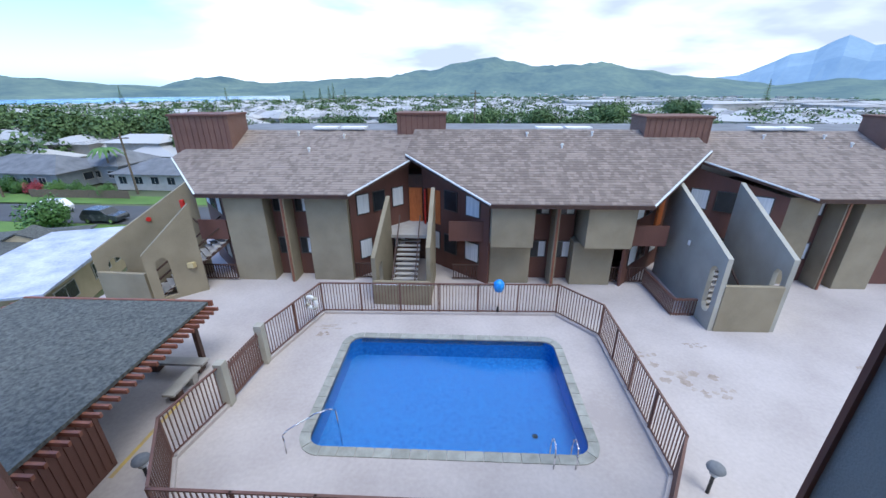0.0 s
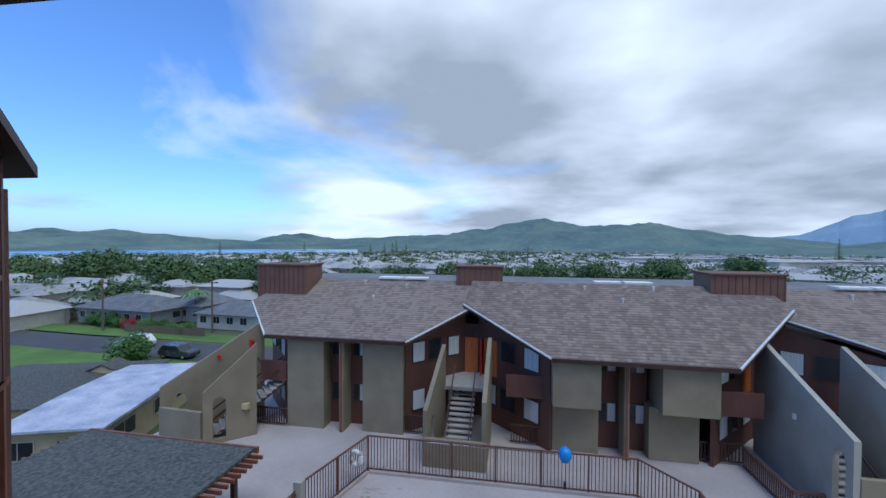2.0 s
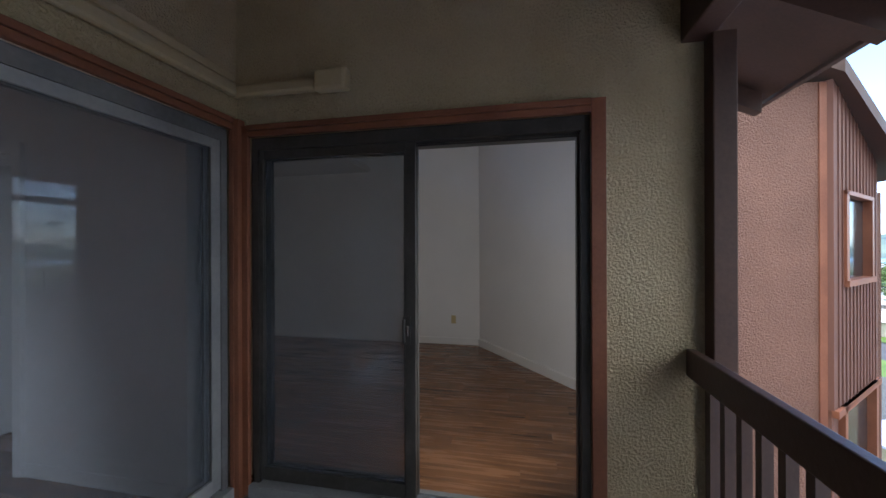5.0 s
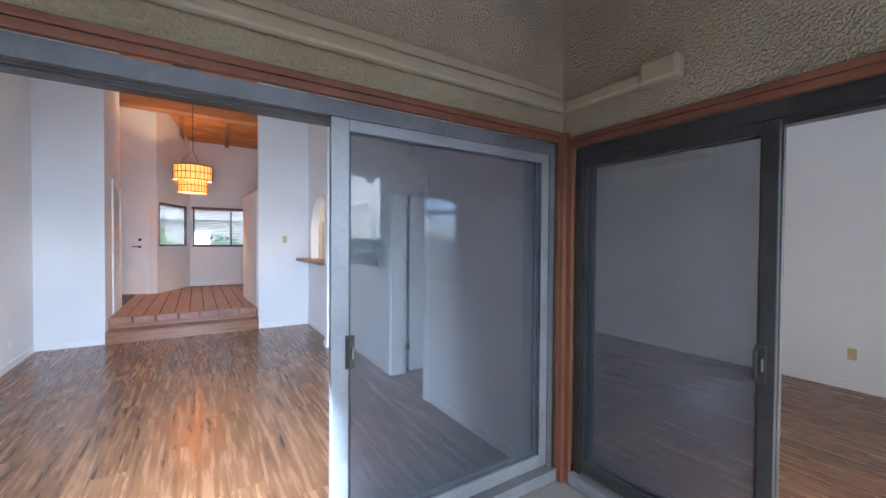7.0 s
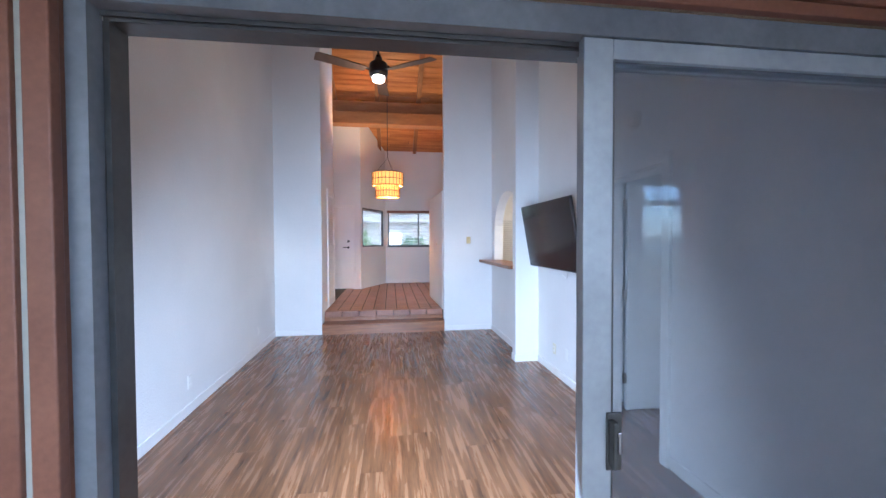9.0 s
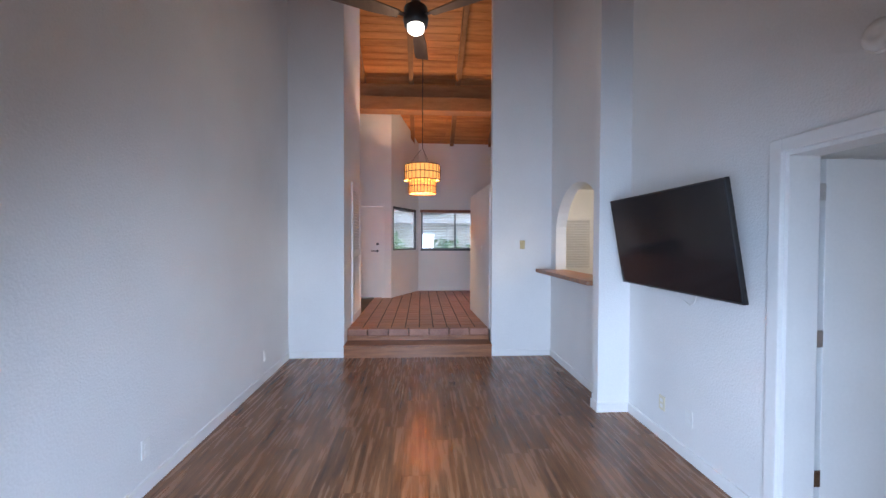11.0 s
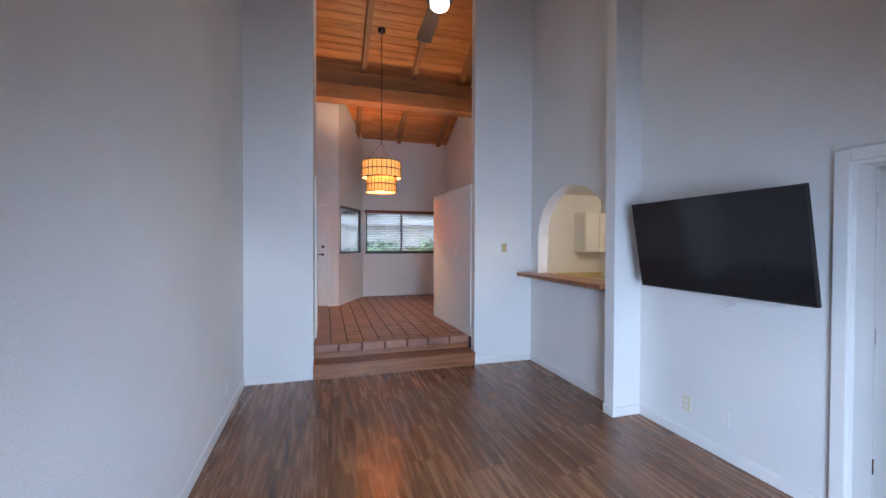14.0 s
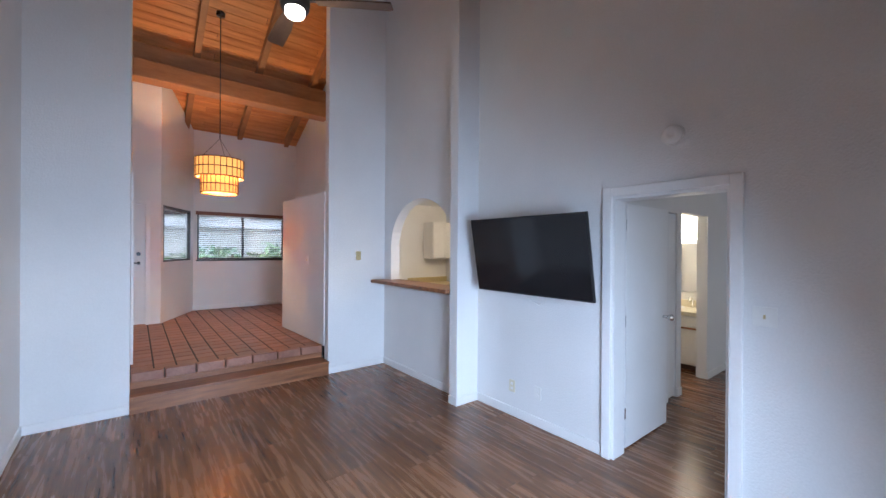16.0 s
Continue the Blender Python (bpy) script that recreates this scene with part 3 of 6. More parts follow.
# baseboards and door casing
s = Shape()
for a, b in (((2.074, -8.005, 0), (2.80, -8.02, 0.085)), ((0.09, -8.005, 0), (-0.715, -8.02, 0.085)), ((-0.73, -6.36, 0), (-0.715, -8.005, 0.085)),
             ((-0.566, -6.225, 0), (-0.86, -6.24, 0.085)), ((-0.566, -6.225, 0), (-0.551, -6.36, 0.085)), ((-0.845, -4.82, 0), (-0.86, -6.225, 0.085)), ((-0.845, -2.72, 0), (-0.86, -3.90, 0.085)),
             ((-0.9, -12.485, 0.34), (1.16, -12.50, 0.42)), ((-1.02, -4.935, 0), (-2.42, -4.95, 0.09)), ((-3.6, -4.935, 0), (-4.7, -4.95, 0.09)), ((-2.66, -4.935, 0), (-2.78, -4.95, 0.09)), ((-4.685, -1.45, 0), (-4.7, -4.93, 0.1))):
    s.box(a, b, bevel=0.004)
s.slab((2.795, -8.0), (2.69, -2.72), 0, 0.085, 0.02)
s.slab((-4.68, -1.50), (-2.86, -0.16), 0, 0.1, 0.03)
structure("baseboard", s, WHITE, "low white baseboards", "baseboard")
d = thing("door_1", (-0.88, -4.36, 0), "open white flush door in a white casing", "door")
d["kind"] = "structure"
part("casing", Shape().box((-0.83, -4.74, 0), (-0.86, -4.81, 2.10), bevel=0.005).box((-0.83, -3.98, 0), (-0.86, -3.91, 2.10), bevel=0.005).box((-0.83, -3.98, 2.03), (-0.86, -4.74, 2.10), bevel=0.005), WHITE, d)
part("jamb", Shape().box((-0.86, -4.74, 0), (-1.03, -4.72, 2.03)).box((-0.86, -3.98, 0), (-1.03, -4.0, 2.03)).box((-0.86, -4.72, 2.01), (-1.03, -4.0, 2.03)), WHITE, d)
leaf = part("leaf", Shape().box((-1.085, -4.775, 0.012), (-1.875, -4.74, 2.0), bevel=0.003), WHITE, d)
part("knob", Shape().rod((-1.785, -4.74, 1.01), (-1.785, -4.70, 1.01), 0.012, 10).lathe([(0.0, -0.03), (0.02, -0.024), (0.03, 0), (0.02, 0.024), (0.0, 0.03)], (-1.785, -4.675, 1.01), 14), CHROME, leaf, "brushed metal knob", True)
for z in (0.25, 1.0, 1.78):
    part("hinge", Shape().box((-1.03, -4.742, z), (-1.085, -4.738, z + 0.09)), CHROME, d, "small metal hinge")
d = thing("door_2", (-2.55, -5.0, 0), "narrow white linen-closet door, shut", "door")
d["kind"] = "structure"
part("leaf", Shape().box((-2.435, -4.965, 0.015), (-2.655, -5.0, 2.02), bevel=0.004), WHITE, d)
d = thing("door_3", (2.31, -11.29, 0.34), "white entry door with dark lever and deadbolt", "door")
d["kind"] = "structure"
leaf = part("leaf", Shape().box((1.905, -11.27, 0.345), (2.725, -11.31, 2.31), bevel=0.004), WHITE, d)
part("casing", Shape().box((1.84, -11.235, 0.34), (1.905, -11.25, 2.38), bevel=0.003).box((1.905, -11.235, 2.315), (2.73, -11.25, 2.38), bevel=0.003), WHITE, d)
part("lever", Shape().rod((1.995, -11.27, 1.35), (1.995, -11.21, 1.35), 0.026, 12).box((1.985, -11.215, 1.34), (2.125, -11.20, 1.362), bevel=0.005), BLACK, leaf, "black lever handle")
part("deadbolt", Shape().rod((1.995, -11.27, 1.50), (1.995, -11.24, 1.50), 0.03, 14), BLACK, leaf, "black deadbolt")


def louvred(name, x0, x1, y0, y1, z0, z1, label):
    """A shutter door lying in a plane of constant x or y."""
    dd = thing(name, ((x0 + x1) / 2, (y0 + y1) / 2, z0), label, "door")
    dd["kind"] = "structure"
    vert = abs(x1 - x0) < abs(y1 - y0)

    def bx(a0, a1, za, zb, t0, t1):
        return Shape().box((t0, a0, za), (t1, a1, zb)) if vert else Shape().box((a0, t0, za), (a1, t1, zb))
    a0, a1 = (y0, y1) if vert else (x0, x1)
    t0, t1 = (x0, x1) if vert else (y0, y1)
    sg = 1 if a1 > a0 else -1
    part("stile", bx(a0, a0 + sg * 0.06, z0, z1, t0, t1), WHITE, dd)
    part("stile", bx(a1 - sg * 0.06, a1, z0, z1, t0, t1), WHITE, dd)
    for za, zb in ((z0, z0 + 0.12), (z1 - 0.1, z1), ((z0 + z1) / 2 - 0.05, (z0 + z1) / 2 + 0.05)):
        part("rail", bx(a0 + sg * 0.06, a1 - sg * 0.06, za, zb, t0, t1), WHITE, dd)
    k = 0
    z = z0 + 0.13
    while z < z1 - 0.12:
        sh = Shape()
        tm = (t0 + t1) / 2
        aa, ab = a0 + sg * 0.06, a1 - sg * 0.06
        q = [(t0, z), (t0 + 0.3 * (t1 - t0), z), (t1, z + 0.03), (t1 - 0.3 * (t1 - t0), z + 0.03)]
        sh.prism(q, aa, ab, "y") if vert else sh.prism(q, aa, ab, "x")
        part("slat", sh, WHITE, dd)
        z += 0.045
        k += 1
    return dd


louvred("door_4", 2.049, 2.072, -8.55, -9.30, 0.35, 2.42, "white louvred closet door in the entry")
louvred("door_5", -1.36, -2.06, -9.695, -9.665, 0.02, 2.05, "white louvred kitchen closet door")


# ---- sliding doors of the balcony ----
def slider(name, m, width, open_to, panel_from, panel_to, head, stiles, metal, label):
    """Local: x along the wall, y outwards, z up; the opening goes from 0 to width, head is the underside of its wooden trim."""
    dd = thing(name, m.translation, label, "sliding door")
    dd["kind"] = "structure"
    top = head - 0.075

    def S():
        return Shape(m)
    part("wood_trim", S().box((-0.055, 0.0, -0.06), (0.0, 0.03, head + 0.07), bevel=0.004).box((width, 0.0, -0.06), (width + 0.07, 0.03, head + 0.07), bevel=0.004).box((-0.0, 0.0, head), (width, 0.03, head + 0.035), bevel=0.004).box((0, 0.0, head + 0.037), (width, 0.038, head + 0.07), bevel=0.005), TRIM, dd, "red-brown wooden trim")
    part("frame", S().box((0, -0.06, top), (width, -0.01, head)).box((0, -0.06, -0.07), (0.045, -0.01, top)).box((width - 0.045, -0.06, -0.07), (width, -0.01, top)), ALU_MID if metal is ALU else metal, dd)
    part("track", S().box((0.045, -0.13, top - 0.02), (width - 0.045, -0.062, head)).box((0.03, -0.13, -0.07), (0.058, -0.062, top - 0.02)).box((width - 0.058, -0.13, -0.07), (width - 0.03, -0.062, top - 0.02)).box((0.045, -0.058, top - 0.012), (width - 0.045, -0.052, top)), ALU_DARK, dd, "dark inner door track")
    part("sill", S().box((0.0, -0.15, -0.07), (width, 0.03, 0.004)).box((0, -0.05, 0.004), (width, -0.042, 0.018)).box((0, -0.10, 0.004), (width, -0.092, 0.018)), ALU, dd, "worn aluminium sill track")
    for k, (yy, mt) in enumerate(((-0.085, GLASS), (-0.035, MESH))):
        st_ = stiles
        a, b = panel_from - 0.02 * k, panel_to
        pf = Shape(m)
        pf.box((a, yy - 0.015, 0.02), (a + st_, yy + 0.015, top), bevel=0.003).box((b - st_, yy - 0.015, 0.02), (b, yy + 0.015, top), bevel=0.003)
        pf.box((a + st_, yy - 0.015, 0.02), (b - st_, yy + 0.015, 0.10), bevel=0.003).box((a + st_, yy - 0.015, top - 0.055), (b - st_, yy + 0.015, top), bevel=0.003)
        p = part("screen_panel" if k else "glass_panel", pf, metal, dd, "aluminium panel frame")
        part("spline", S().box((a + st_, yy + 0.002, 0.10), (a + st_ + 0.008, yy + 0.008, top - 0.055)).box((b - st_ - 0.008, yy + 0.002, 0.10), (b - st_, yy + 0.008, top - 0.055)), ALU_DARK, p)
        pane = part("insect_screen" if k else "pane", S().box((a + st_, yy - 0.002, 0.10), (b - st_, yy + 0.002, top - 0.055)), mt, p)
        if not k:
            pane.visible_shadow = False
    hx = panel_from + 0.07 if abs(panel_from - open_to) < 0.2 else panel_to - 0.05
    part("handle", S().box((hx - 0.022, -0.02, 0.885), (hx + 0.022, -0.012, 1.045), bevel=0.003).box((hx - 0.018, -0.012, 0.90), (hx - 0.004, 0.016, 1.03), bevel=0.005), ALU_DARK, dd, "dark pull handle")
    part("latch", S().box((hx + 0.004, -0.012, 0.935), (hx + 0.014, 0.002, 0.995), bevel=0.003), CHROME, dd, "small worn metal latch")
    return dd


# living room: open between x 0.44 and 1.63, panel in the corner
slider("door_6", Matrix.Translation((1.685, -2.56, 0)) @ Matrix.Rotation(math.pi, 4, "Z") @ Matrix.Diagonal((1, -1, 1, 1)), 2.70, 1.27, 1.25, 2.68, 2.135, 0.085, ALU, "open aluminium sliding door with grey insect screen")
# bedroom: wall of constant x, local x runs along world y
slider("door_7", Matrix.Translation((-1.08, -2.46, 0)) @ Matrix(((0, 1, 0, 0), (1, 0, 0, 0), (0, 0, 1, 0), (0, 0, 0, 1))), 1.95, 1.88, 0.03, 1.03, 2.095, 0.06, ALU_DARK, "dark sliding screen door of the bedroom, half open")
# fixed side pane
wd = thing("window_1", (2.3, -2.63, 0), "fixed glass side pane in a red-brown wooden frame", "window")
wd["kind"] = "structure"
part("window_frame", Shape().box((1.756, -2.70, -0.07), (1.82, -2.525, 2.20), bevel=0.004).box((2.72, -2.70, -0.07), (2.86, -2.53, 2.20), bevel=0.004).box((1.82, -2.70, 2.10), (2.72, -2.54, 2.20), bevel=0.004).box((1.82, -2.70, -0.07), (2.72, -2.54, 0.05), bevel=0.004), TRIM, wd)
part("joint_strip", Shape().box((1.74, -2.60, -0.07), (1.756, -2.538, 2.19)), STUCCO_PALE, wd, "pale caulked joint between the posts")
p = part("pane", Shape().box((1.82, -2.63, 0.05), (2.72, -2.625, 2.10)), GLASS, wd)
p.visible_shadow = False
part("corner_post", Shape().box((-1.08, -2.56, -0.08), (-1.02, -2.50, 2.20), bevel=0.004), TRIM, wd, "red-brown corner post")

# bedroom window to the north, with a low transom
wb = thing("window_4", (-1.88, -0.1, BW[2]), "aluminium-framed bedroom window with a narrow transom", "window")
wb["kind"] = "structure"
part("window_frame", Shape().box((BW[0], -0.13, BW[2]), (BW[0] + 0.04, -0.07, BW[3])).box((BW[1] - 0.04, -0.13, BW[2]), (BW[1], -0.07, BW[3])).box((BW[0] + 0.04, -0.13, BW[2]), (BW[1] - 0.04, -0.07, BW[2] + 0.04)).box((BW[0] + 0.04, -0.13, BW[3] - 0.04), (BW[1] - 0.04, -0.07, BW[3])).box((BW[0] + 0.04, -0.13, 1.86), (BW[1] - 0.04, -0.07, 1.91)), ALU_DARK, wb)
for z0, z1 in ((BW[2] + 0.04, 1.86), (1.91, BW[3] - 0.04)):
    p = part("pane", Shape().box((BW[0] + 0.04, -0.102, z0), (BW[1] - 0.04, -0.098, z1)), GLASS, wb)
    p.visible_shadow = False

# conduit and box
cd = thing("electrical_conduit", (-1.06, -2.54, 2.36), "painted beige surface conduit with a junction box", "conduit")
part("run", Shape().box((-1.03, -2.56, 2.33), (3.3, -2.505, 2.41), bevel=0.02), STUCCO_PAINT, cd)
part("run", Shape().box((-1.08, -2.56, 2.33), (-1.03, -2.0, 2.41), bevel=0.02), STUCCO_PAINT, cd)
part("backing_strip", Shape().box((-1.05, -2.56, 2.425), (3.3, -2.54, 2.475), bevel=0.006), STUCCO_PAINT, cd)
part("junction_box", Shape().box((-1.08, -2.0, 2.315), (-1.0, -1.80, 2.44), bevel=0.02), STUCCO_PAINT, cd, "cream junction box")

# balcony railing
rg = thing("balcony_railing", (1.2, 0.0, -0.08), "dark brown painted wooden balcony railing", "railing")
part("top_rail", Shape().box((-1.06, -0.09, 0.815), (3.4, -0.048, 0.945), bevel=0.006), RAIL_WOOD, rg)
part("bottom_rail", Shape().box((-1.06, -0.075, 0.02), (3.4, -0.035, 0.11), bevel=0.005), RAIL_WOOD, rg)
x = -0.95
while x < 3.35:
    part("baluster", Shape().box((x, -0.048, 0.03), (x + 0.038, -0.012, 0.90)), RAIL_WOOD, rg)
    x += 0.125

# ---- next home on the west side ----
nb = thing("neighbouring_home", (-4.3, 1.0, -9.3), "brown stucco home with red-brown siding and windows", "house")
part("side_wall", Shape().box((-4.15, -0.1, -9.3), (-4.4, 2.43, 3.28)), STUCCO_BROWN, nb)
P0, P1 = Vector((-4.15, 2.43)), Vector((-5.62, 3.90))


def nbp(k):
    return tuple(P0.lerp(P1, k))


def nb_top(k):
    return 3.28 - 0.48 * 1.47 * k


s = Shape()
for z0, z1, a, b in ((-0.38, 1.02, 0, 1), (1.02, 2.08, 0, 0.16), (1.02, 2.08, 0.80, 1)):
    s.slab(nbp(a), nbp(b), z0, z1, 0.16)
s.slab(nbp(0), nbp(1), 2.08, (3.28, nb_top(1)), 0.16)
s.slab(nbp(0), nbp(0.12), -9.3, -0.38, 0.12).slab(nbp(0.9), nbp(1), -9.3, -0.38, 0.12).slab(nbp(0.12), nbp(0.9), -9.3, -2.2, 0.12)
sd = part("siding", s, SIDING, nb, "red-brown vertical siding")
nrm = Vector((0.7071, 0.7071))
for i in range(1, 13):
    k = i / 13
    for z0, z1 in (((-0.38, 1.02), (2.08, nb_top(k))) if 0.16 < k < 0.8 else ((-0.38, nb_top(k)),)):
        c = P0.lerp(P1, k) + nrm * 0.085
        e = (P1 - P0).normalized() * 0.012
        part("batten", Shape().slab(tuple(c - e), tuple(c + e), z0, z1, 0.014), SIDING, sd)
for z0, z1, a, b in ((1.02, 2.08, 0.16, 0.80), (-2.2, -0.38, 0.12, 0.9)):
    w = part("window", Shape().slab(nbp(a), nbp(a + 0.05), z0, z1, 0.24).slab(nbp(b - 0.05), nbp(b), z0, z1, 0.24).slab(nbp(a), nbp(b), z0 - 0.05, z0 + 0.02, 0.28).slab(nbp(a), nbp(b), z1 - 0.05, z1, 0.24), TRIM, nb, "red-brown framed window")
    part("pane", Shape().slab(nbp(a + 0.05), nbp(b - 0.05), z0 + 0.02, z1 - 0.05, 0.06), DARK_GLASS, w)
    part("curtain", Shape().slab(tuple(Vector(nbp(a + 0.05)) - nrm * 0.12), tuple(Vector(nbp(b - 0.05)) - nrm * 0.12), z0 + 0.02, z1, 0.02), CURTAIN, w)
part("corner_board", Shape().box((-4.13, 2.38, -9.3), (-4.26, 2.50, 3.26)), TRIM, nb, "red-brown corner board")
part("sill_band", Shape().slab(nbp(0), nbp(1), -0.46, -0.38, 0.24), TRIM, nb)
part("room_back", Shape().box((-5.7, 1.6, -9.3), (-6.0, 4.1, 2.2)).box((-8, -0.2, -9.3), (-6.0, 3.9, 2.0)), STUCCO_BROWN, nb)
s = Shape()
for x0, x1, t in ((-9, -3.95, 0.16),):
    ya, yb = 4.35, -6.0
    za, zb = 3.32 - 0.48 * (ya - 2.43), 3.32 - 0.48 * (yb - 2.43)
    s.add([(x0, ya, za), (x1 - 1.6, ya, za), (x1, 2.5, 3.29), (x1, yb, zb), (x0, yb, zb)] + [(x0, ya, za + t), (x1 - 1.6, ya, za + t), (x1, 2.5, 3.29 + t), (x1, yb, zb + t), (x0, yb, zb + t)],
          [(4, 3, 2, 1, 0), (5, 6, 7, 8, 9), (0, 1, 6, 5), (1, 2, 7, 6), (2, 3, 8, 7), (3, 4, 9, 8), (4, 0, 5, 9)])
part("roof", s, DARK_WOOD, nb, "dark brown eave and roof edge")


# ---- things in the home ----
tv = thing("wall_television", (-0.74, -5.42, 1.2), "black flat television tilted forward on the wall", "television")
tvm = Matrix.Translation((-0.625, -5.415, 1.56)) @ Matrix.Rotation(radians(10), 4, "Y")
part("body", Shape(tvm).box((-0.028, -0.63, -0.35), (0.0, 0.63, 0.35), bevel=0.006), BLACK, tv)
part("screen", Shape(tvm).box((0.0, -0.62, -0.335), (0.0025, 0.62, 0.341)), SCREEN, tv, "dark glossy screen")
part("mount", Shape().box((-0.86, -5.55, 1.4), (-0.67, -5.31, 1.7), bevel=0.01), BLACK, tv, "black wall bracket")
s = Shape()
pts = [(-0.80, -5.30, 1.22), (-0.82, -5.34, 1.15), (-0.84, -5.42, 1.11), (-0.85, -5.48, 1.13), (-0.853, -5.54, 1.14)]
part("cable", s.pipe(pts, 0.004, 6), PLASTIC, tv, "thin white cable")


def plate(y, z, x, label, kind, mat=PLASTIC, w=0.072, hgt=0.116, sgn=1):
    t = thing("electrical_outlet" if kind == "outlet" else "light_switch", (x, y, z), label, kind)
    part("plate", Shape().box((x, y - w / 2, z - hgt / 2), (x + sgn * 0.007, y + w / 2, z + hgt / 2), bevel=0.003), mat, t)
    if kind == "outlet":
        for dz in (-0.022, 0.022):
            part("socket", Shape().box((x + sgn * 0.007, y - 0.015, z + dz - 0.013), (x + sgn * 0.010, y + 0.015, z + dz + 0.013), bevel=0.001), BEIGE if mat is BEIGE else WHITE, t)
    else:
        part("toggle", Shape().box((x + sgn * 0.007, y - 0.006, z - 0.012), (x + sgn * 0.016, y + 0.006, z + 0.012), bevel=0.002), BEIGE, t)
    return t


plate(-5.745, 0.288, -0.86, "cream wall plate low on the white wall", "outlet", CREAM)
plate(-5.437, 0.305, -0.86, "white double outlet low on the white wall", "outlet")
plate(-3.81, 1.237, -0.86, "white light switch beside the doorway", "switch", PLASTIC, 0.115)
plate(-7.20, 0.28, 2.784, "white outlet low on the white wall", "outlet", PLASTIC, sgn=-1)
plate(-5.27, 0.275, 2.745, "white outlet low on the white wall", "outlet", PLASTIC, sgn=-1)
plate(-8.70, 1.45, 0.124, "white light switch on the entry partition", "switch")
t = thing("light_switch", (-0.328, -8.02, 1.52), "beige light switch on the white wall", "switch")
part("plate", Shape().box((-0.363, -8.013, 1.46), (-0.293, -8.02, 1.576), bevel=0.003), BEIGE, t)
part("toggle", Shape().box((-0.335, -8.002, 1.51), (-0.321, -8.013, 1.535)), BEIGE, t)
t = thing("electrical_outlet", (-4.69, -1.9, 0.35), "brown outlet in the bedroom wall", "outlet")
part("plate", Shape().box((-4.7, -1.85, 0.31), (-4.692, -1.92, 0.43), bevel=0.002), BEIGE, t)
sm = thing("smoke_detector", (-0.86, -4.32, 2.42), "round white smoke detector high on the wall", "smoke detector")
smm = Matrix.Translation((-0.86, -4.315, 2.418)) @ Matrix.Rotation(math.pi / 2, 4, "Y")
part("base", Shape(smm).lathe([(0, 0), (0.075, 0.0), (0.075, 0.012), (0, 0.012)], (0, 0, 0), 24), PLASTIC, sm)
part("cover", Shape(smm).lathe([(0.066, 0.012), (0.062, 0.034), (0.045, 0.042), (0.02, 0.042), (0.018, 0.038), (0, 0.038)], (0, 0, 0), 24), PLASTIC, sm, "", True)

bar = single("bar_counter", Shape().box((-0.89, -6.37, 1.145), (-0.51, -8.015, 1.19), bevel=0.01), TREAD, "wood-edged pass-through counter under the arch", "counter")

# ceiling fan
FX, FY = 1.10, -6.2
cf = thing("ceiling_fan", (FX, FY, 3.22), "ceiling fan with brown blades and a lit lamp", "ceiling fan")
part("downrod", Shape().rod((FX, FY, 3.67), (FX, FY, roof_z(FY) - 0.05), 0.014, 10), BLACK, cf)
part("canopy", Shape().lathe([(0.0, 0), (0.07, 0.0), (0.06, -0.08), (0.02, -0.1), (0, -0.1)], (FX, FY, roof_z(FY) - 0.02), 18), BLACK, cf, "", True)
part("motor", Shape().lathe([(0, 0.26), (0.03, 0.25), (0.05, 0.18), (0.10, 0.15), (0.11, 0.05), (0.10, 0.0), (0, 0.0)], (FX, FY, 3.42), 22), BLACK, cf, "dark bronze motor housing", True)
part("lamp", Shape().lathe([(0.072, 0.06), (0.072, 0.02), (0.06, 0.005), (0.04, 0.0), (0.0, -0.003)], (FX, FY, 3.36), 22), FROST, cf, "lit frosted lamp bowl", True)
for a in (146, 266, 26):
    bmx = Matrix.Translation((FX, FY, 3.48)) @ Matrix.Rotation(radians(a), 4, "Z") @ Matrix.Rotation(radians(10), 4, "X")
    bl = Shape(bmx)
    bl.prism([(0.16, -0.045), (0.40, -0.07), (0.72, -0.07), (0.735, 0.05), (0.70, 0.07), (0.40, 0.06), (0.16, 0.04)], -0.005, 0.005)
    b = part("blade", bl, BLADE, cf)
    part("bracket", Shape(bmx).box((0.07, -0.02, 0.005), (0.24, 0.02, 0.012)), BLACK, b)

# pendant lamp of rattan drums
PX, PY = 1.03, -9.97
pl = thing("pendant_lamp", (PX, PY, 2.52), "two-tier glowing rattan drum pendant on a long chain", "pendant lamp")
part("cord", Shape().rod((PX, PY, 3.28), (PX, PY, roof_z(PY) - 0.05), 0.007, 8), BLACK, pl)
part("canopy", Shape().lathe([(0, 0), (0.065, 0), (0.06, -0.05), (0, -0.06)], (PX, PY, roof_z(PY) - 0.02), 18), BLACK, pl, "", True)
for i in range(3):
    a = 2.0944 * i
    part("hanger", Shape().rod((PX, PY, 3.28), (PX + 0.27 * math.cos(a), PY + 0.27 * math.sin(a), 2.93), 0.003, 5), BLACK, pl)
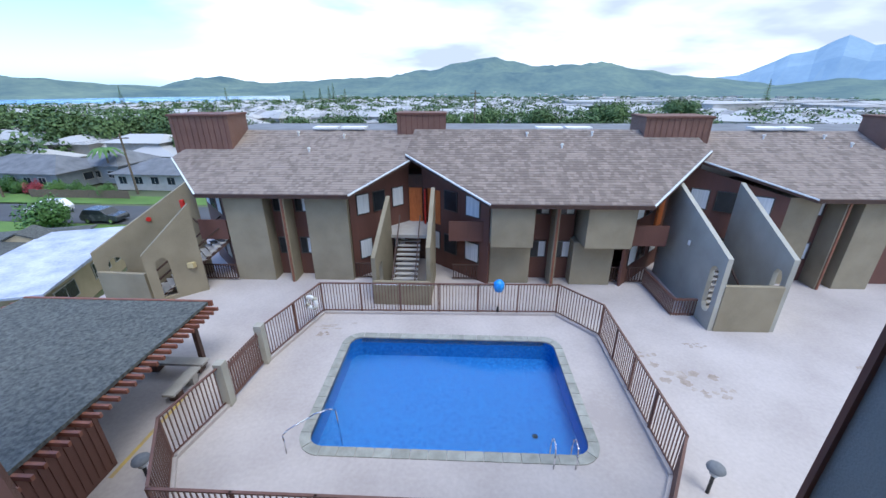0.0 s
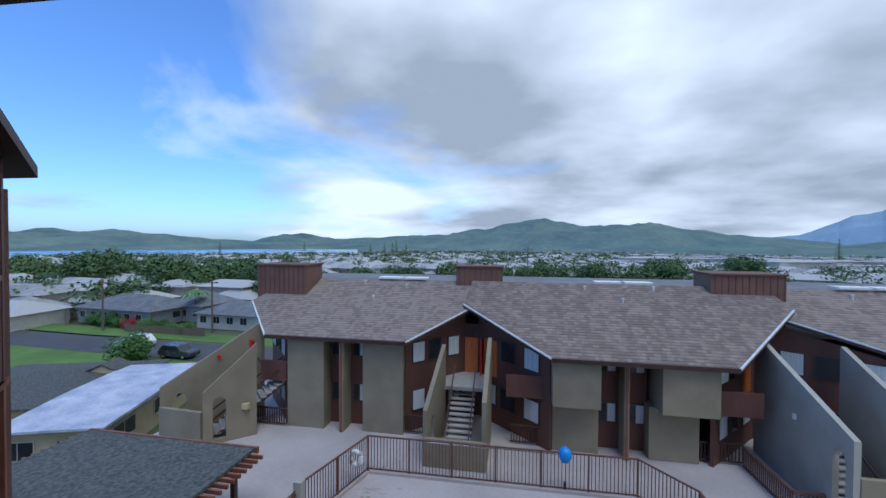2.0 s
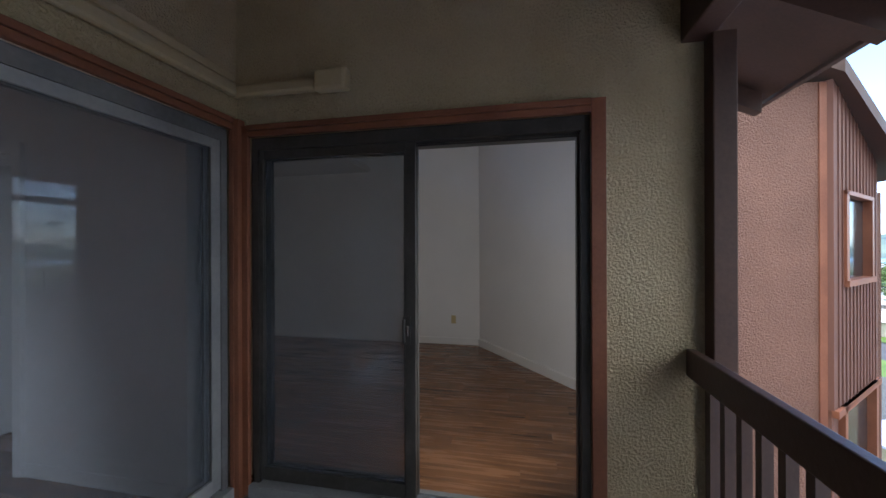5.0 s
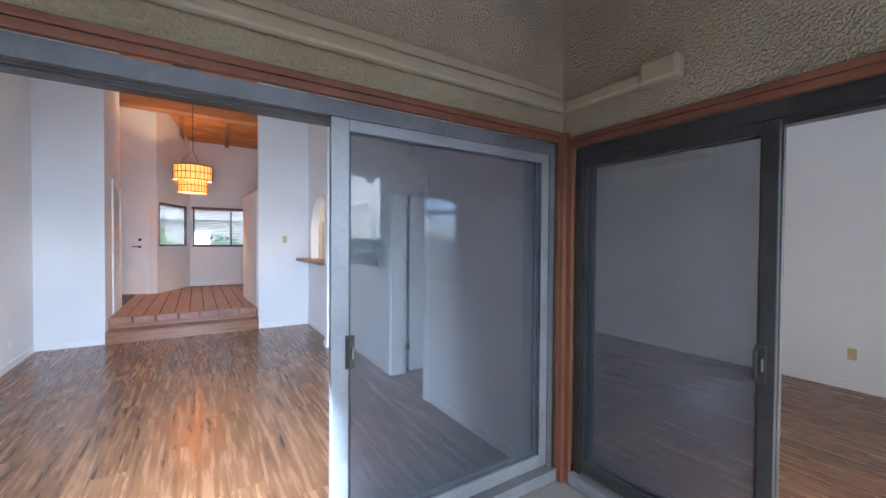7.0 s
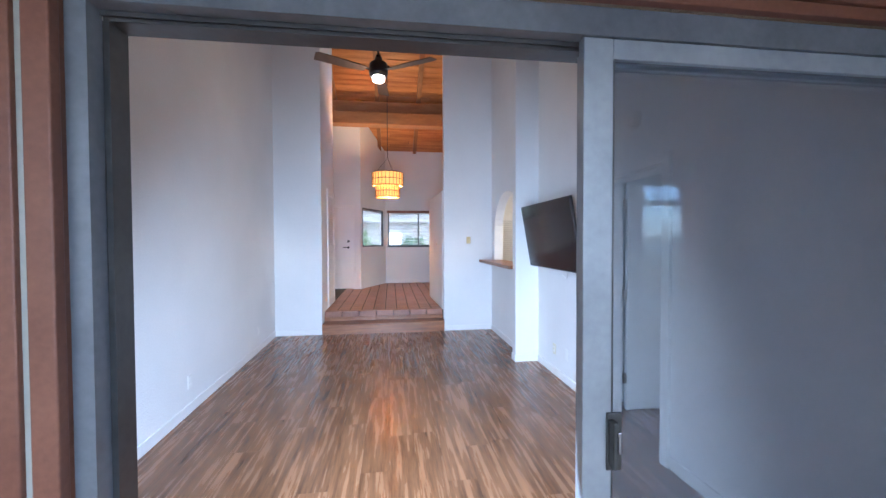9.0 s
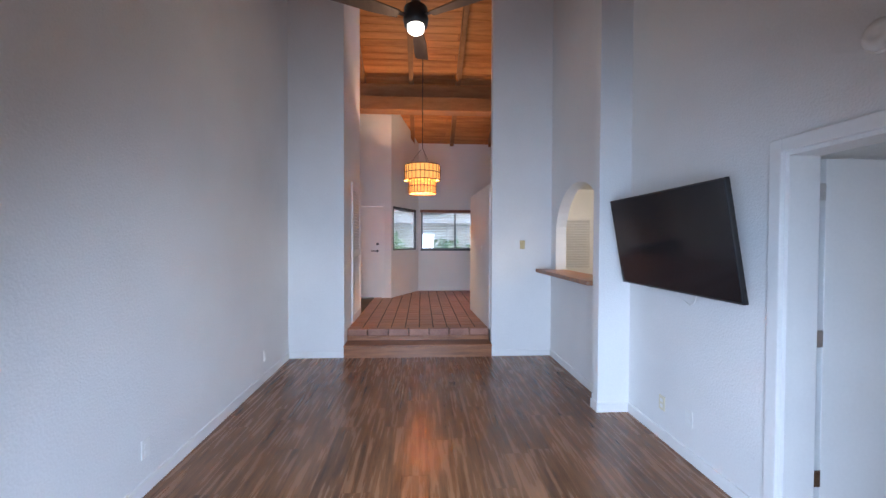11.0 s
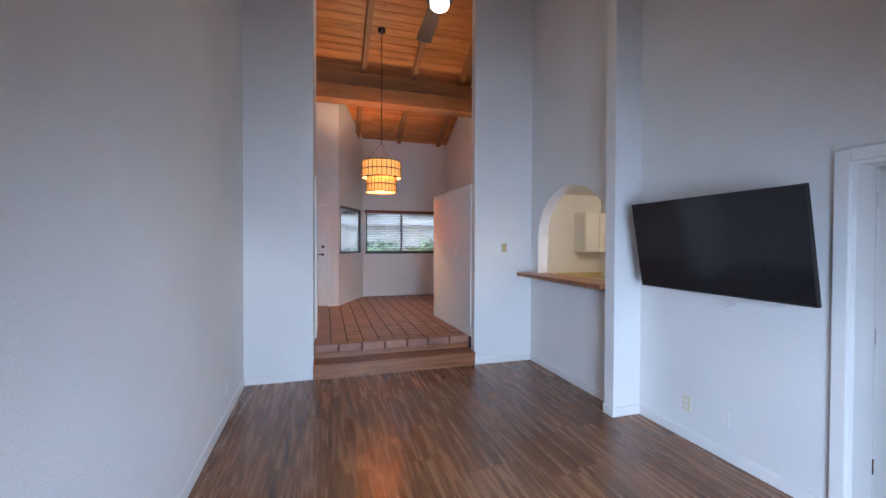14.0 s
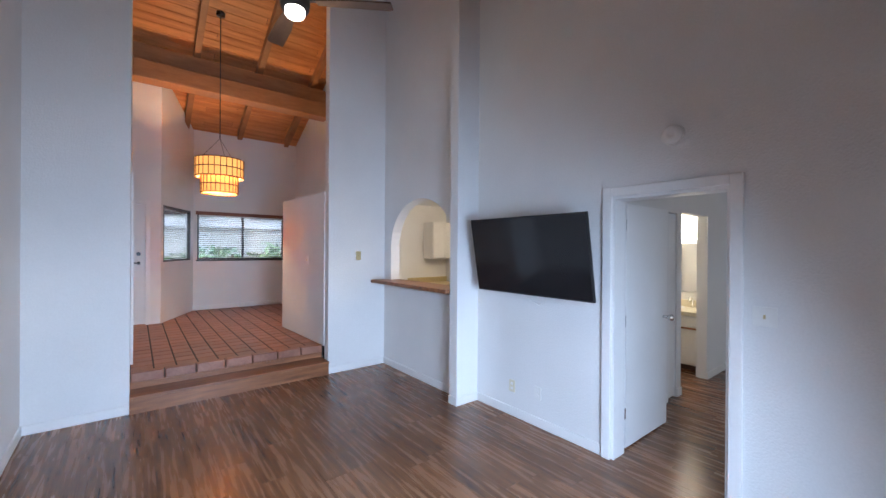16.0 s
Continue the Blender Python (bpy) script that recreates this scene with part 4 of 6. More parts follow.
for r, z0, z1 in ((0.325, 2.68, 2.95), (0.25, 2.44, 2.69)):
    sh = part("shade", Shape().lathe([(r, z0), (r, z1)], (PX, PY, 0), 40), RATTAN, pl, "woven rattan drum, lit from inside")
    for zz in (z0, (z0 + z1) / 2, z1):
        part("hoop", Shape().lathe([(r - 0.004, zz - 0.007), (r + 0.007, zz - 0.007), (r + 0.007, zz + 0.007), (r - 0.004, zz + 0.007)], (PX, PY, 0), 40), BLADE, sh)
    for i in range(26):
        a = 6.28319 * i / 26
        part("cane", Shape().rod((PX + (r + 0.004) * math.cos(a), PY + (r + 0.004) * math.sin(a), z0), (PX + (r + 0.004) * math.cos(a), PY + (r + 0.004) * math.sin(a), z1), 0.006, 5), TRIM, sh)
for bx, by in ((0.10, 0.06), (-0.10, 0.06), (0.0, -0.12)):
    part("bulb", Shape().lathe([(0, -0.05), (0.03, -0.03), (0.035, 0.0), (0.02, 0.04), (0, 0.05)], (PX + bx, PY + by, 2.74), 10), BULB, pl, "lit bulb", True)

# entry windows with blinds


def blind_window(name, m, width, z0, z1, label, mullion=True):
    """Local x along the wall, y into the room."""
    w = thing(name, m @ Vector((width / 2, 0, z0)), label, "window")
    w["kind"] = "structure"
    S = lambda: Shape(m)
    part("window_frame", S().box((0, -0.10, z0), (width, -0.05, z0 + 0.035)).box((0, -0.10, z1 - 0.035), (width, -0.05, z1)).box((0, -0.10, z0), (0.035, -0.05, z1)).box((width - 0.035, -0.10, z0), (width, -0.05, z1)), ALU_DARK, w)
    if mullion:
        part("mullion", S().box((width / 2 - 0.02, -0.10, z0), (width / 2 + 0.02, -0.04, z1)), ALU_DARK, w)
    p = part("pane", S().box((0.035, -0.08, z0 + 0.035), (width - 0.035, -0.076, z1 - 0.035)), GLASS, w)
    p.visible_shadow = False
    part("head_trim", S().box((-0.03, -0.02, z1 - 0.05), (width + 0.03, 0.03, z1 + 0.02), bevel=0.004), TRIM, w, "orange-brown wooden valance")
    part("sill", S().box((-0.02, -0.05, z0 - 0.03), (width + 0.02, 0.02, z0), bevel=0.004), ALU_DARK, w)
    bl = part("blind", S().box((0.03, -0.045, z1 - 0.07), (width - 0.03, -0.015, z1 - 0.045)), SHEER_BLIND, w, "white horizontal blind")
    z = z0 + 0.03
    while z < z1 - 0.08:
        part("slat", Shape(m).prism([(-0.05, z), (-0.012, z + 0.008), (-0.012, z + 0.010), (-0.05, z + 0.002)], 0.03, width - 0.03, "x"), SHEER_BLIND, bl)
        z += 0.04
    return w


blind_window("window_2", Matrix.Translation((1.05, -12.50, 0)) @ Matrix.Diagonal((-1, 1, 1, 1)), 1.70, 1.36, 2.33, "wide dark-framed window with open white blinds")
dv = (pB - pA).normalized()
wm = Matrix(((dv.x, -dv.y, 0, 0), (dv.y, dv.x, 0, 0), (0, 0, 1, 0), (0, 0, 0, 1)))
L = (pB - pA).length
wm = Matrix.Translation((*pA.lerp(pB, 0.10), 0)) @ Matrix(((dv.x, dv.y, 0, 0), (dv.y, -dv.x, 0, 0), (0, 0, 1, 0), (0, 0, 0, 1)))
blind_window("window_3", wm @ Matrix.Translation((0, 0.05, 0)), 0.84 * L, 1.36, 2.33, "narrow dark-framed window with open white blinds", False)

# kitchen seen through the arch
k = thing("kitchen_cabinet", (-2.75, -9.4, 0), "white kitchen base cabinet with wood-edged counter", "cabinet")
part("body", Shape().box((-2.25, -9.08, 0.1), (-3.19, -9.69, 0.88)), WHITE, k)
for x in (-2.27, -2.73):
    dr = part("door", Shape().box((x, -9.06, 0.12), (x - 0.44, -9.08, 0.86), bevel=0.004), WHITE, k)
    part("pull", Shape().box((x - 0.06, -9.045, 0.78), (x - 0.16, -9.06, 0.80)), TREAD, dr, "wooden edge pull")
single("kitchen_counter", Shape().box((-2.22, -9.04, 0.882), (-3.2, -9.695, 0.925), bevel=0.006).box((-2.22, -9.66, 0.927), (-3.2, -9.695, 1.03)), BEIGE, "cream laminate counter with low backsplash", "counter")
k = thing("wall_cabinet", (-2.95, -9.5, 1.45), "white wall cabinet above the counter", "cabinet")
part("body", Shape().box((-2.60, -9.37, 1.42), (-3.19, -9.69, 2.15)), WHITE, k)
part("door", Shape().box((-2.61, -9.35, 1.43), (-2.89, -9.37, 2.14), bevel=0.004), WHITE, k)
part("door", Shape().box((-2.90, -9.35, 1.43), (-3.18, -9.37, 2.14), bevel=0.004), WHITE, k)
k = thing("microwave_oven", (-3.0, -8.3, 1.4), "white microwave oven under a cabinet", "microwave")
part("body", Shape().box((-2.82, -8.0, 1.36), (-3.19, -8.7, 1.75), bevel=0.006), WHITE, k)
part("door", Shape().box((-2.80, -8.2, 1.38), (-2.82, -8.68, 1.73), bevel=0.004), BLACK, k, "dark glass door")
single("kitchen_ceiling_light", Shape().lathe([(0.16, 0.06), (0.15, 0.0), (0.0, -0.03)], (-2.0, -7.4, 2.45), 20), FROST, "round lit kitchen ceiling lamp", "ceiling lamp")
structure("ceiling_kitchen", Shape().box((-0.75, -6.34, 2.51), (-3.2, -9.7, 2.58)), WALL, "white kitchen ceiling", "ceiling")

# bathroom seen through the doorway
v = thing("bathroom_vanity", (-4.05, -5.58, 0), "white vanity with cream top and a basin", "vanity")
part("body", Shape().box((-3.80, -5.09, 0.08), (-4.295, -6.09, 0.74), bevel=0.004), WHITE, v)
part("plinth", Shape().box((-3.86, -5.10, 0.0), (-4.295, -6.09, 0.078)), DARK_WOOD, v)
for y in (-5.11, -5.44, -5.77):
    d = part("door", Shape().box((-3.782, y, 0.12), (-3.80, y - 0.31, 0.56), bevel=0.003), WHITE, v)
    part("edge_pull", Shape().box((-3.772, y - 0.01, 0.562), (-3.80, y - 0.30, 0.585), bevel=0.003), TREAD, d, "wooden edge pull")
    part("drawer", Shape().box((-3.782, y, 0.60), (-3.80, y - 0.31, 0.72), bevel=0.003), WHITE, v)
part("top", Shape().box((-3.76, -5.08, 0.742), (-4.295, -6.095, 0.80), bevel=0.01), CREAM, v, "cream vanity top")
part("backsplash", Shape().box((-4.275, -5.08, 0.802), (-4.298, -6.095, 0.90), bevel=0.004), CREAM, v)
part("basin", Shape().lathe([(0.20, 0.012), (0.19, 0.02), (0.17, 0.012), (0.10, 0.004), (0.0, 0.002)], (-4.0, -5.55, 0.80), 20), PLASTIC, v, "shallow white basin", True)
part("faucet", Shape().pipe([(-4.22, -5.32, 0.8), (-4.22, -5.32, 0.93), (-4.12, -5.32, 0.95), (-4.09, -5.32, 0.90)], 0.012, 8), CHROME, v, "chrome faucet")
MIRROR = material("mirror", (0.85, 0.87, 0.88), (0.9, 0.9, 0.9), 0.1, 1, 5, 0, metal=1.0)
MIRROR.node_tree.nodes["Principled BSDF"].inputs["Roughness"].default_value = 0.02
single("bathroom_mirror", Shape().box((-4.29, -5.12, 1.02), (-4.298, -6.05, 1.72)), MIRROR, "frameless mirror above the vanity", "mirror")
t = thing("bathroom_light", (-4.25, -5.5, 1.77), "lit frosted bath lamp above the mirror", "wall lamp")
part("back_plate", Shape().box((-4.285, -5.15, 1.80), (-4.298, -5.95, 2.12), bevel=0.004), CHROME, t)
for y in (-5.18, -5.44, -5.70):
    part("shade", Shape().box((-4.16, y, 1.78), (-4.28, y - 0.2, 2.14), bevel=0.03), FROST, t, "frosted glass shade, lit")


# ---- courtyard, in its own axes: u along the far building, v away, w up ----
def C():
    return Shape(COURT)


def cthing(name, u, v, w, label, category, group=""):
    return thing(name, COURT @ Vector((u, v, w)), label, category, group)


PU0, PU1, PV0, PV1 = -2.55, 6.55, -11.5, -5.6
s = C()
s.box((-15.7, -30, -0.3), (PU0, 12, 0)).box((-17.3, -3.6, -0.3), (-15.7, 12, 0)).box((PU1, -30, -0.3), (40, 12, 0)).box((PU0, -30, -0.3), (PU1, PV0, 0)).box((PU0, PV1, -0.3), (PU1, 12, 0))
structure("pavement", s, DECK, "pale pinkish concrete courtyard deck with stains", "pavement")
s = C()
s.box((PU0, PV0, -1.1), (PU1, PV1, -1.0)).box((PU0 - 0.1, PV0, -1.1), (PU0, PV1, -0.02)).box((PU1, PV0, -1.1), (PU1 + 0.1, PV1, -0.02)).box((PU0, PV0 - 0.1, -1.1), (PU1, PV0, -0.02)).box((PU0, PV1, -1.1), (PU1, PV1 + 0.1, -0.02))
pool = cthing("swimming_pool", 2, -8.5, -1.6, "blue plastered swimming pool with grey stone coping", "pool")
part("basin", s, POOL, pool)
part("water", C().add([(PU0, PV0, -0.09), (PU1, PV0, -0.09), (PU1, PV1, -0.09), (PU0, PV1, -0.09)], [(0, 1, 2, 3)]), WATER, pool)
# coping stones, rounded corners
stone = []
n = 14
for i in range(n):
    a, b = PU0 + 0.55 + (PU1 - PU0 - 1.1) * i / n, PU0 + 0.55 + (PU1 - PU0 - 1.1) * (i + 1) / n
    for v0, v1 in ((PV0 - 0.30, PV0 + 0.05), (PV1 - 0.05, PV1 + 0.30)):
        stone.append(C().box((a + 0.008, v0, -0.05), (b - 0.008, v1, 0.03), bevel=0.012))
n = 9
for i in range(n):
    a, b = PV0 + 0.55 + (PV1 - PV0 - 1.1) * i / n, PV0 + 0.55 + (PV1 - PV0 - 1.1) * (i + 1) / n
    for u0, u1 in ((PU0 - 0.30, PU0 + 0.05), (PU1 - 0.05, PU1 + 0.30)):
        stone.append(C().box((u0, a + 0.008, -0.05), (u1, b - 0.008, 0.03), bevel=0.012))
for cu, cv, a0 in ((PU0 + 0.55, PV0 + 0.55, 180), (PU1 - 0.55, PV0 + 0.55, 270), (PU1 - 0.55, PV1 - 0.55, 0), (PU0 + 0.55, PV1 - 0.55, 90)):
    for j in range(2):
        ang = [radians(a0 + 45 * j + 1 + 43 * q / 4) for q in range(5)]
        poly = [(cu + 0.5 * math.cos(t), cv + 0.5 * math.sin(t)) for t in ang] + [(cu + 0.85 * math.cos(t), cv + 0.85 * math.sin(t)) for t in reversed(ang)]
        stone.append(C().prism(poly, -0.05, 0.03))
    ang = [radians(a0 + 90 * q / 8) for q in range(9)]
    sgu, sgv = (1 if math.cos(radians(a0 + 45)) > 0 else -1), (1 if math.sin(radians(a0 + 45)) > 0 else -1)
    part("corner_fill", C().prism([(cu + 0.56 * math.cos(t), cv + 0.56 * math.sin(t)) for t in ang] + ([(cu + sgu * 0.56, cv + sgv * 0.56)]), -1.0, -0.01), POOL, pool)
for sh in stone:
    part("coping_stone", sh, COPING, pool)
part("drain", C().lathe([(0.11, 0.0), (0.0, 0.01)], (5.1, -9.9, -0.995), 14), BLACK, pool, "dark round drain")
for u0, du in ((5.2, 0.6), (5.85, 0.6)):
    part("handrail", C().pipe([(u0, -11.95, 0.0), (u0, -11.95, 0.65), (u0, -11.85, 0.82), (u0, -11.65, 0.85), (u0, -11.5, 0.75), (u0, -11.42, 0.4), (u0, -11.42, -0.5)], 0.024, 8), CHROME, pool, "chrome ladder rail", True)
part("handrail", C().pipe([(-3.0, -11.75, 0.0), (-3.0, -11.75, 0.75), (-2.9, -11.65, 0.85), (-2.3, -11.0, 0.86), (-1.9, -10.7, 0.80), (-1.75, -10.55, 0.6), (-1.7, -10.5, -1.0)], 0.024, 8), CHROME, pool, "chrome step rail", True)

# fence round the pool on a low kerb
fence = cthing("pool_fence", 2, -8, 0, "brown metal pool fence on a pale concrete kerb", "fence")
RUST = material("brown_fence_paint", (0.11, 0.05, 0.038), (0.17, 0.085, 0.062), 0.55, 4, 40, 0.1)
corners = [(-5.1, -14.2), (-6.4, -12.1), (-5.9, -9.8), None, (-5.65, -7.5), (-4.48, -3.65), (7.14, -3.40), (8.67, -5.23), (8.62, -12.1), (7.2, -14.2), (-5.1, -14.2)]
baluster_mesh = None
H = 1.72


def baluster(u, v):
    """One upright of the fence; all share one mesh."""
    global baluster_mesh
    if baluster_mesh is None:
        baluster_mesh = bpy.data.meshes.new("baluster")
        q = Shape().box((-0.014, -0.014, 0), (0.014, 0.014, H - 0.22))
        baluster_mesh.from_pydata(q.v, [], q.f)
        baluster_mesh.materials.append(RUST)
    ob = new("baluster", baluster_mesh)
    ob.parent = fence
    ob.matrix_world = COURT @ Matrix.Translation((u, v, 0.17))
    return ob


prev = None
for c in corners:
    if c is None or prev is None:
        prev = c
        continue
    a, b = Vector(prev), Vector(c)
    ln = (b - a).length
    part("kerb", C().slab(prev, c, 0, 0.13, 0.24), DECK, fence, "pale concrete kerb")
    part("top_rail", C().slab(prev, c, H - 0.05, H, 0.07), RUST, fence)
    part("bottom_rail", C().slab(prev, c, 0.17, 0.21, 0.04), RUST, fence)
    n = max(1, round(ln / 0.15))
    for i in range(1, n):
        p = a.lerp(b, i / n)
        baluster(p.x, p.y)
    m = max(1, round(ln / 1.9))
    for i in range(m):
        p = a.lerp(b, i / m)
        part("post", C().box((p.x - 0.035, p.y - 0.035, 0), (p.x + 0.035, p.y + 0.035, H), bevel=0.005), RUST, fence)
    prev = c
for u, v in ((-5.9, -9.8), (-5.65, -7.5)):
    part("gate_post", C().box((u - 0.16, v - 0.16, 0), (u + 0.16, v + 0.16, H + 0.12), bevel=0.02), STUCCO_PALE, fence, "pale stucco gate post")
gate = cthing("pool_gate", -5.78, -8.65, 0, "brown wooden-slat pool gate, shut", "gate")
for w0, w1 in ((0.12, 0.2), (1.35, 1.45)):
    part("gate_rail", C().slab((-5.86, -9.6), (-5.68, -7.7), w0, w1, 0.06), RUST, gate)
for i in range(15):
    k = (i + 0.5) / 15
    u, v = -5.86 + 0.18 * k, -9.6 + 1.9 * k
    part("slat", C().box((u - 0.02, v - 0.035, 0.1), (u + 0.02, v + 0.035, 1.6), bevel=0.004), RUST, gate)
part("latch", C().box((-5.75, -7.85, 0.95), (-5.62, -7.75, 1.05), bevel=0.01), CHROME, gate)

# ring and skimmer pole on the fence
ring = cthing("life_ring", -4.95, -5.1, 0.9, "white life ring hung on the fence", "life ring")
vs = C()
rm = Matrix.Translation((-4.60, -4.75, 1.25)) @ Matrix.Rotation(radians(-18), 4, "Z") @ Matrix.Rotation(math.pi / 2, 4, "X")
prof = [(0.29 + 0.09 * math.cos(6.28319 * i / 10), 0.09 * math.sin(6.28319 * i / 10)) for i in range(11)]
q = Shape(COURT @ rm).lathe(prof, (0, 0, 0), 28)
part("ring_body", q, PLASTIC, ring, "", True)
for i in range(4):
    a = radians(45 + 90 * i)
    part("rope_band", Shape(COURT @ rm).rod((0.19 * math.cos(a), 0.19 * math.sin(a), 0), (0.39 * math.cos(a), 0.39 * math.sin(a), 0), 0.10, 8), STUCCO_PALE, ring)
pole = cthing("pool_skimmer", 1.5, -3.5, 1.55, "blue leaf skimmer on a long aluminium pole", "skimmer")
part("pole", C().rod((-1.8, -3.55, 1.60), (4.0, -3.47, 1.60), 0.025, 8), CHROME, pole)
part("net", C().lathe([(0.0, -0.34), (0.18, -0.26), (0.27, -0.05), (0.26, 0.18), (0.12, 0.32), (0.0, 0.34)], (4.25, -3.47, 1.60), 14), BLUE, pole, "blue net basket", True)
part("float", C().rod((4.25, -3.47, 0.16), (4.25, -3.47, 0.45), 0.06, 8), BLACK, pole)

# deck lamps
for u, v in ((-6.5, -12.9), (9.35, -12.5)):
    lp = cthing("bollard_lamp", u, v, 0, "dark mushroom-topped garden lamp beside the fence", "garden lamp", "garden lamps")
    part("pole", C().rod((u, v, 0), (u, v, 0.75), 0.05, 10), BLACK, lp)
    part("lens", C().rod((u, v, 0.75), (u, v, 0.95), 0.12, 14), CURTAIN, lp)
    part("cap", C().lathe([(0.24, 0.95), (0.22, 1.02), (0.12, 1.08), (0.0, 1.1)], (u, v, 0), 18), GREY_ROOF, lp, "", True)

# ---- pavilion with gravel roof ----
pav = cthing("pool_pavilion", -10, -11, 0, "pavilion with dark gravel roof and red-brown rafters", "pavilion")
part("roof", C().box((-15.5, -22, 2.50), (-7.75, -7.15, 2.62)), GRAVEL_ROOF, pav, "dark gravel roofing")
part("roof_edge", C().box((-15.5, -7.15, 2.42), (-7.6, -7.05, 2.66), bevel=0.01), TRIM, pav)
v = -21.8
while v < -7.2:
    part("rafter", C().box((-8.6, v, 2.36), (-7.25, v + 0.09, 2.50), bevel=0.006), TRIM, pav)
    part("rafter", C().box((-15.9, v, 2.36), (-15.0, v + 0.09, 2.50)), TRIM, pav)
    v += 0.30
for u, v in ((-8.15, -7.75), (-14.6, -7.75), (-8.15, -21)):
    part("post", C().box((u - 0.09, v - 0.09, 0), (u + 0.09, v + 0.09, 2.38), bevel=0.008), DARK_WOOD, pav)
part("beam", C().box((-8.25, -21.5, 2.20), (-8.05, -7.4, 2.36), bevel=0.008), DARK_WOOD, pav)
s = C().box((-13.5, -20, 0), (-8.0, -12.3, 2.3))
wl_ = part("room", s, SIDING, pav, "red-brown sided store room")
for i in range(30):
    part("batten", C().box((-8.0, -12.45 - 0.22 * i, 0.15), (-7.975, -12.42 - 0.22 * i, 2.2)), SIDING, wl_)
for u0, v0, u1, v1 in ((-10.2, -8.35, -7.75, -7.9), (-8.2, -10.0, -7.75, -8.45)):
    bn = cthing("concrete_bench", (u0 + u1) / 2, (v0 + v1) / 2, 0, "low grey concrete bench under the pavilion", "bench", "pavilion benches")
    part("seat", C().box((u0, v0, 0.38), (u1, v1, 0.48), bevel=0.015), CONCRETE, bn)
    if u1 - u0 > 1:
        part("leg", C().box((u0 + 0.2, v0 + 0.04, 0), (u0 + 0.5, v1 - 0.04, 0.38), bevel=0.01), DARK_WOOD, bn)
        part("leg", C().box((u1 - 0.5, v0 + 0.04, 0), (u1 - 0.2, v1 - 0.04, 0.38), bevel=0.01), DARK_WOOD, bn)
    else:
        part("leg", C().box((u0 + 0.04, v0 + 0.2, 0), (u1 - 0.04, v0 + 0.5, 0.38), bevel=0.01), DARK_WOOD, bn)
        part("leg", C().box((u0 + 0.04, v1 - 0.5, 0), (u1 - 0.04, v1 - 0.2, 0.38), bevel=0.01), CONCRETE, bn)

# ---- the building across the courtyard ----
apt = cthing("apartment_building", 5, 4, 0, "two-storey olive stucco apartments with brown shingle roofs", "apartment building")
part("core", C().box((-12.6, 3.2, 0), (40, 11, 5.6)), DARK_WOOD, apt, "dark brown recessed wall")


def bay(u0, u1, v0, v1, w0, w1, mat=STUCCO, nm="stucco_bay"):
    return part(nm, C().box((u0, v0, w0), (u1, v1, w1), bevel=0.02), mat, apt)


def apt_window(u0, u1, v, w0, w1, curtain=True):
    w = part("window", C().box((u0, v - 0.05, w0), (u0 + 0.06, v + 0.03, w1)).box((u1 - 0.06, v - 0.05, w0), (u1, v + 0.03, w1)).box((u0, v - 0.05, w0), (u1, v + 0.03, w0 + 0.06)).box((u0, v - 0.05, w1 - 0.06), (u1, v + 0.03, w1)).box(((u0 + u1) / 2 - 0.025, v - 0.05, w0), ((u0 + u1) / 2 + 0.025, v + 0.03, w1)), ALU_DARK, apt, "dark-framed window")
    part("pane", C().box((u0 + 0.06, v - 0.02, w0 + 0.06), (u1 - 0.06, v - 0.01, w1 - 0.06)), DARK_GLASS, w)
    if curtain:
        part("curtain", C().box(((u0 + u1) / 2 + 0.03, v - 0.03, w0 + 0.06), (u1 - 0.06, v - 0.022, w1 - 0.06)), CURTAIN, w)


def brown_infill(u0, u1, v):
    part("brown_panel", C().box((u0, v, 0), (u1, v + 0.2, 5.3)), SIDING, apt, "red-brown panels between windows")
    for w in (1.35, 3.95):
        m = (u0 + u1) / 2
        apt_window(u0 + 0.08, m - 0.22, v, w, w + 1.05)
        apt_window(m + 0.22, u1 - 0.08, v, w, w + 1.05)
    part("fin", C().box((m - 0.12, v - 1.1, 0.0), (m + 0.12, v, 5.2), bevel=0.01), STUCCO, apt)
    part("fin_edge", C().box((m - 0.05, v - 1.16, 0.0), (m + 0.05, v - 1.1, 5.2)), TRIM, apt)


# first unit
bay(-10.72, -8.48, -0.2, 3.3, 0, 5.1)
bay(-6.21, -3.87, -0.05, 3.3, 0, 5.1)
brown_infill(-8.48, -6.21, 0.75)
# second unit, with the upper storey jettied
bay(4.03, 6.28, -0.05, 3.3, 0, 2.6)
bay(3.95, 6.2, -1.0, 3.3, 2.6, 5.1)
bay(8.61, 10.86, -0.1, 3.3, 0, 2.6)
bay(8.9, 11.35, -1.0, 3.3, 2.6, 5.1)
brown_infill(6.28, 8.75, 0.7)
# third unit
bay(19.7, 21.4, 0.4, 3.3, 0, 5.1)
bay(23.1, 25.0, -0.1, 3.3, 0, 5.1)
bay(25.0, 28, 0.6, 3.3, 0, 5.1, SIDING)
bay(28, 33, -0.1, 3.3, 0, 5.1)
brown_infill(21.4, 23.1, 0.9)
# recessed entries: diagonal brown walls with windows, balconies and orange doors


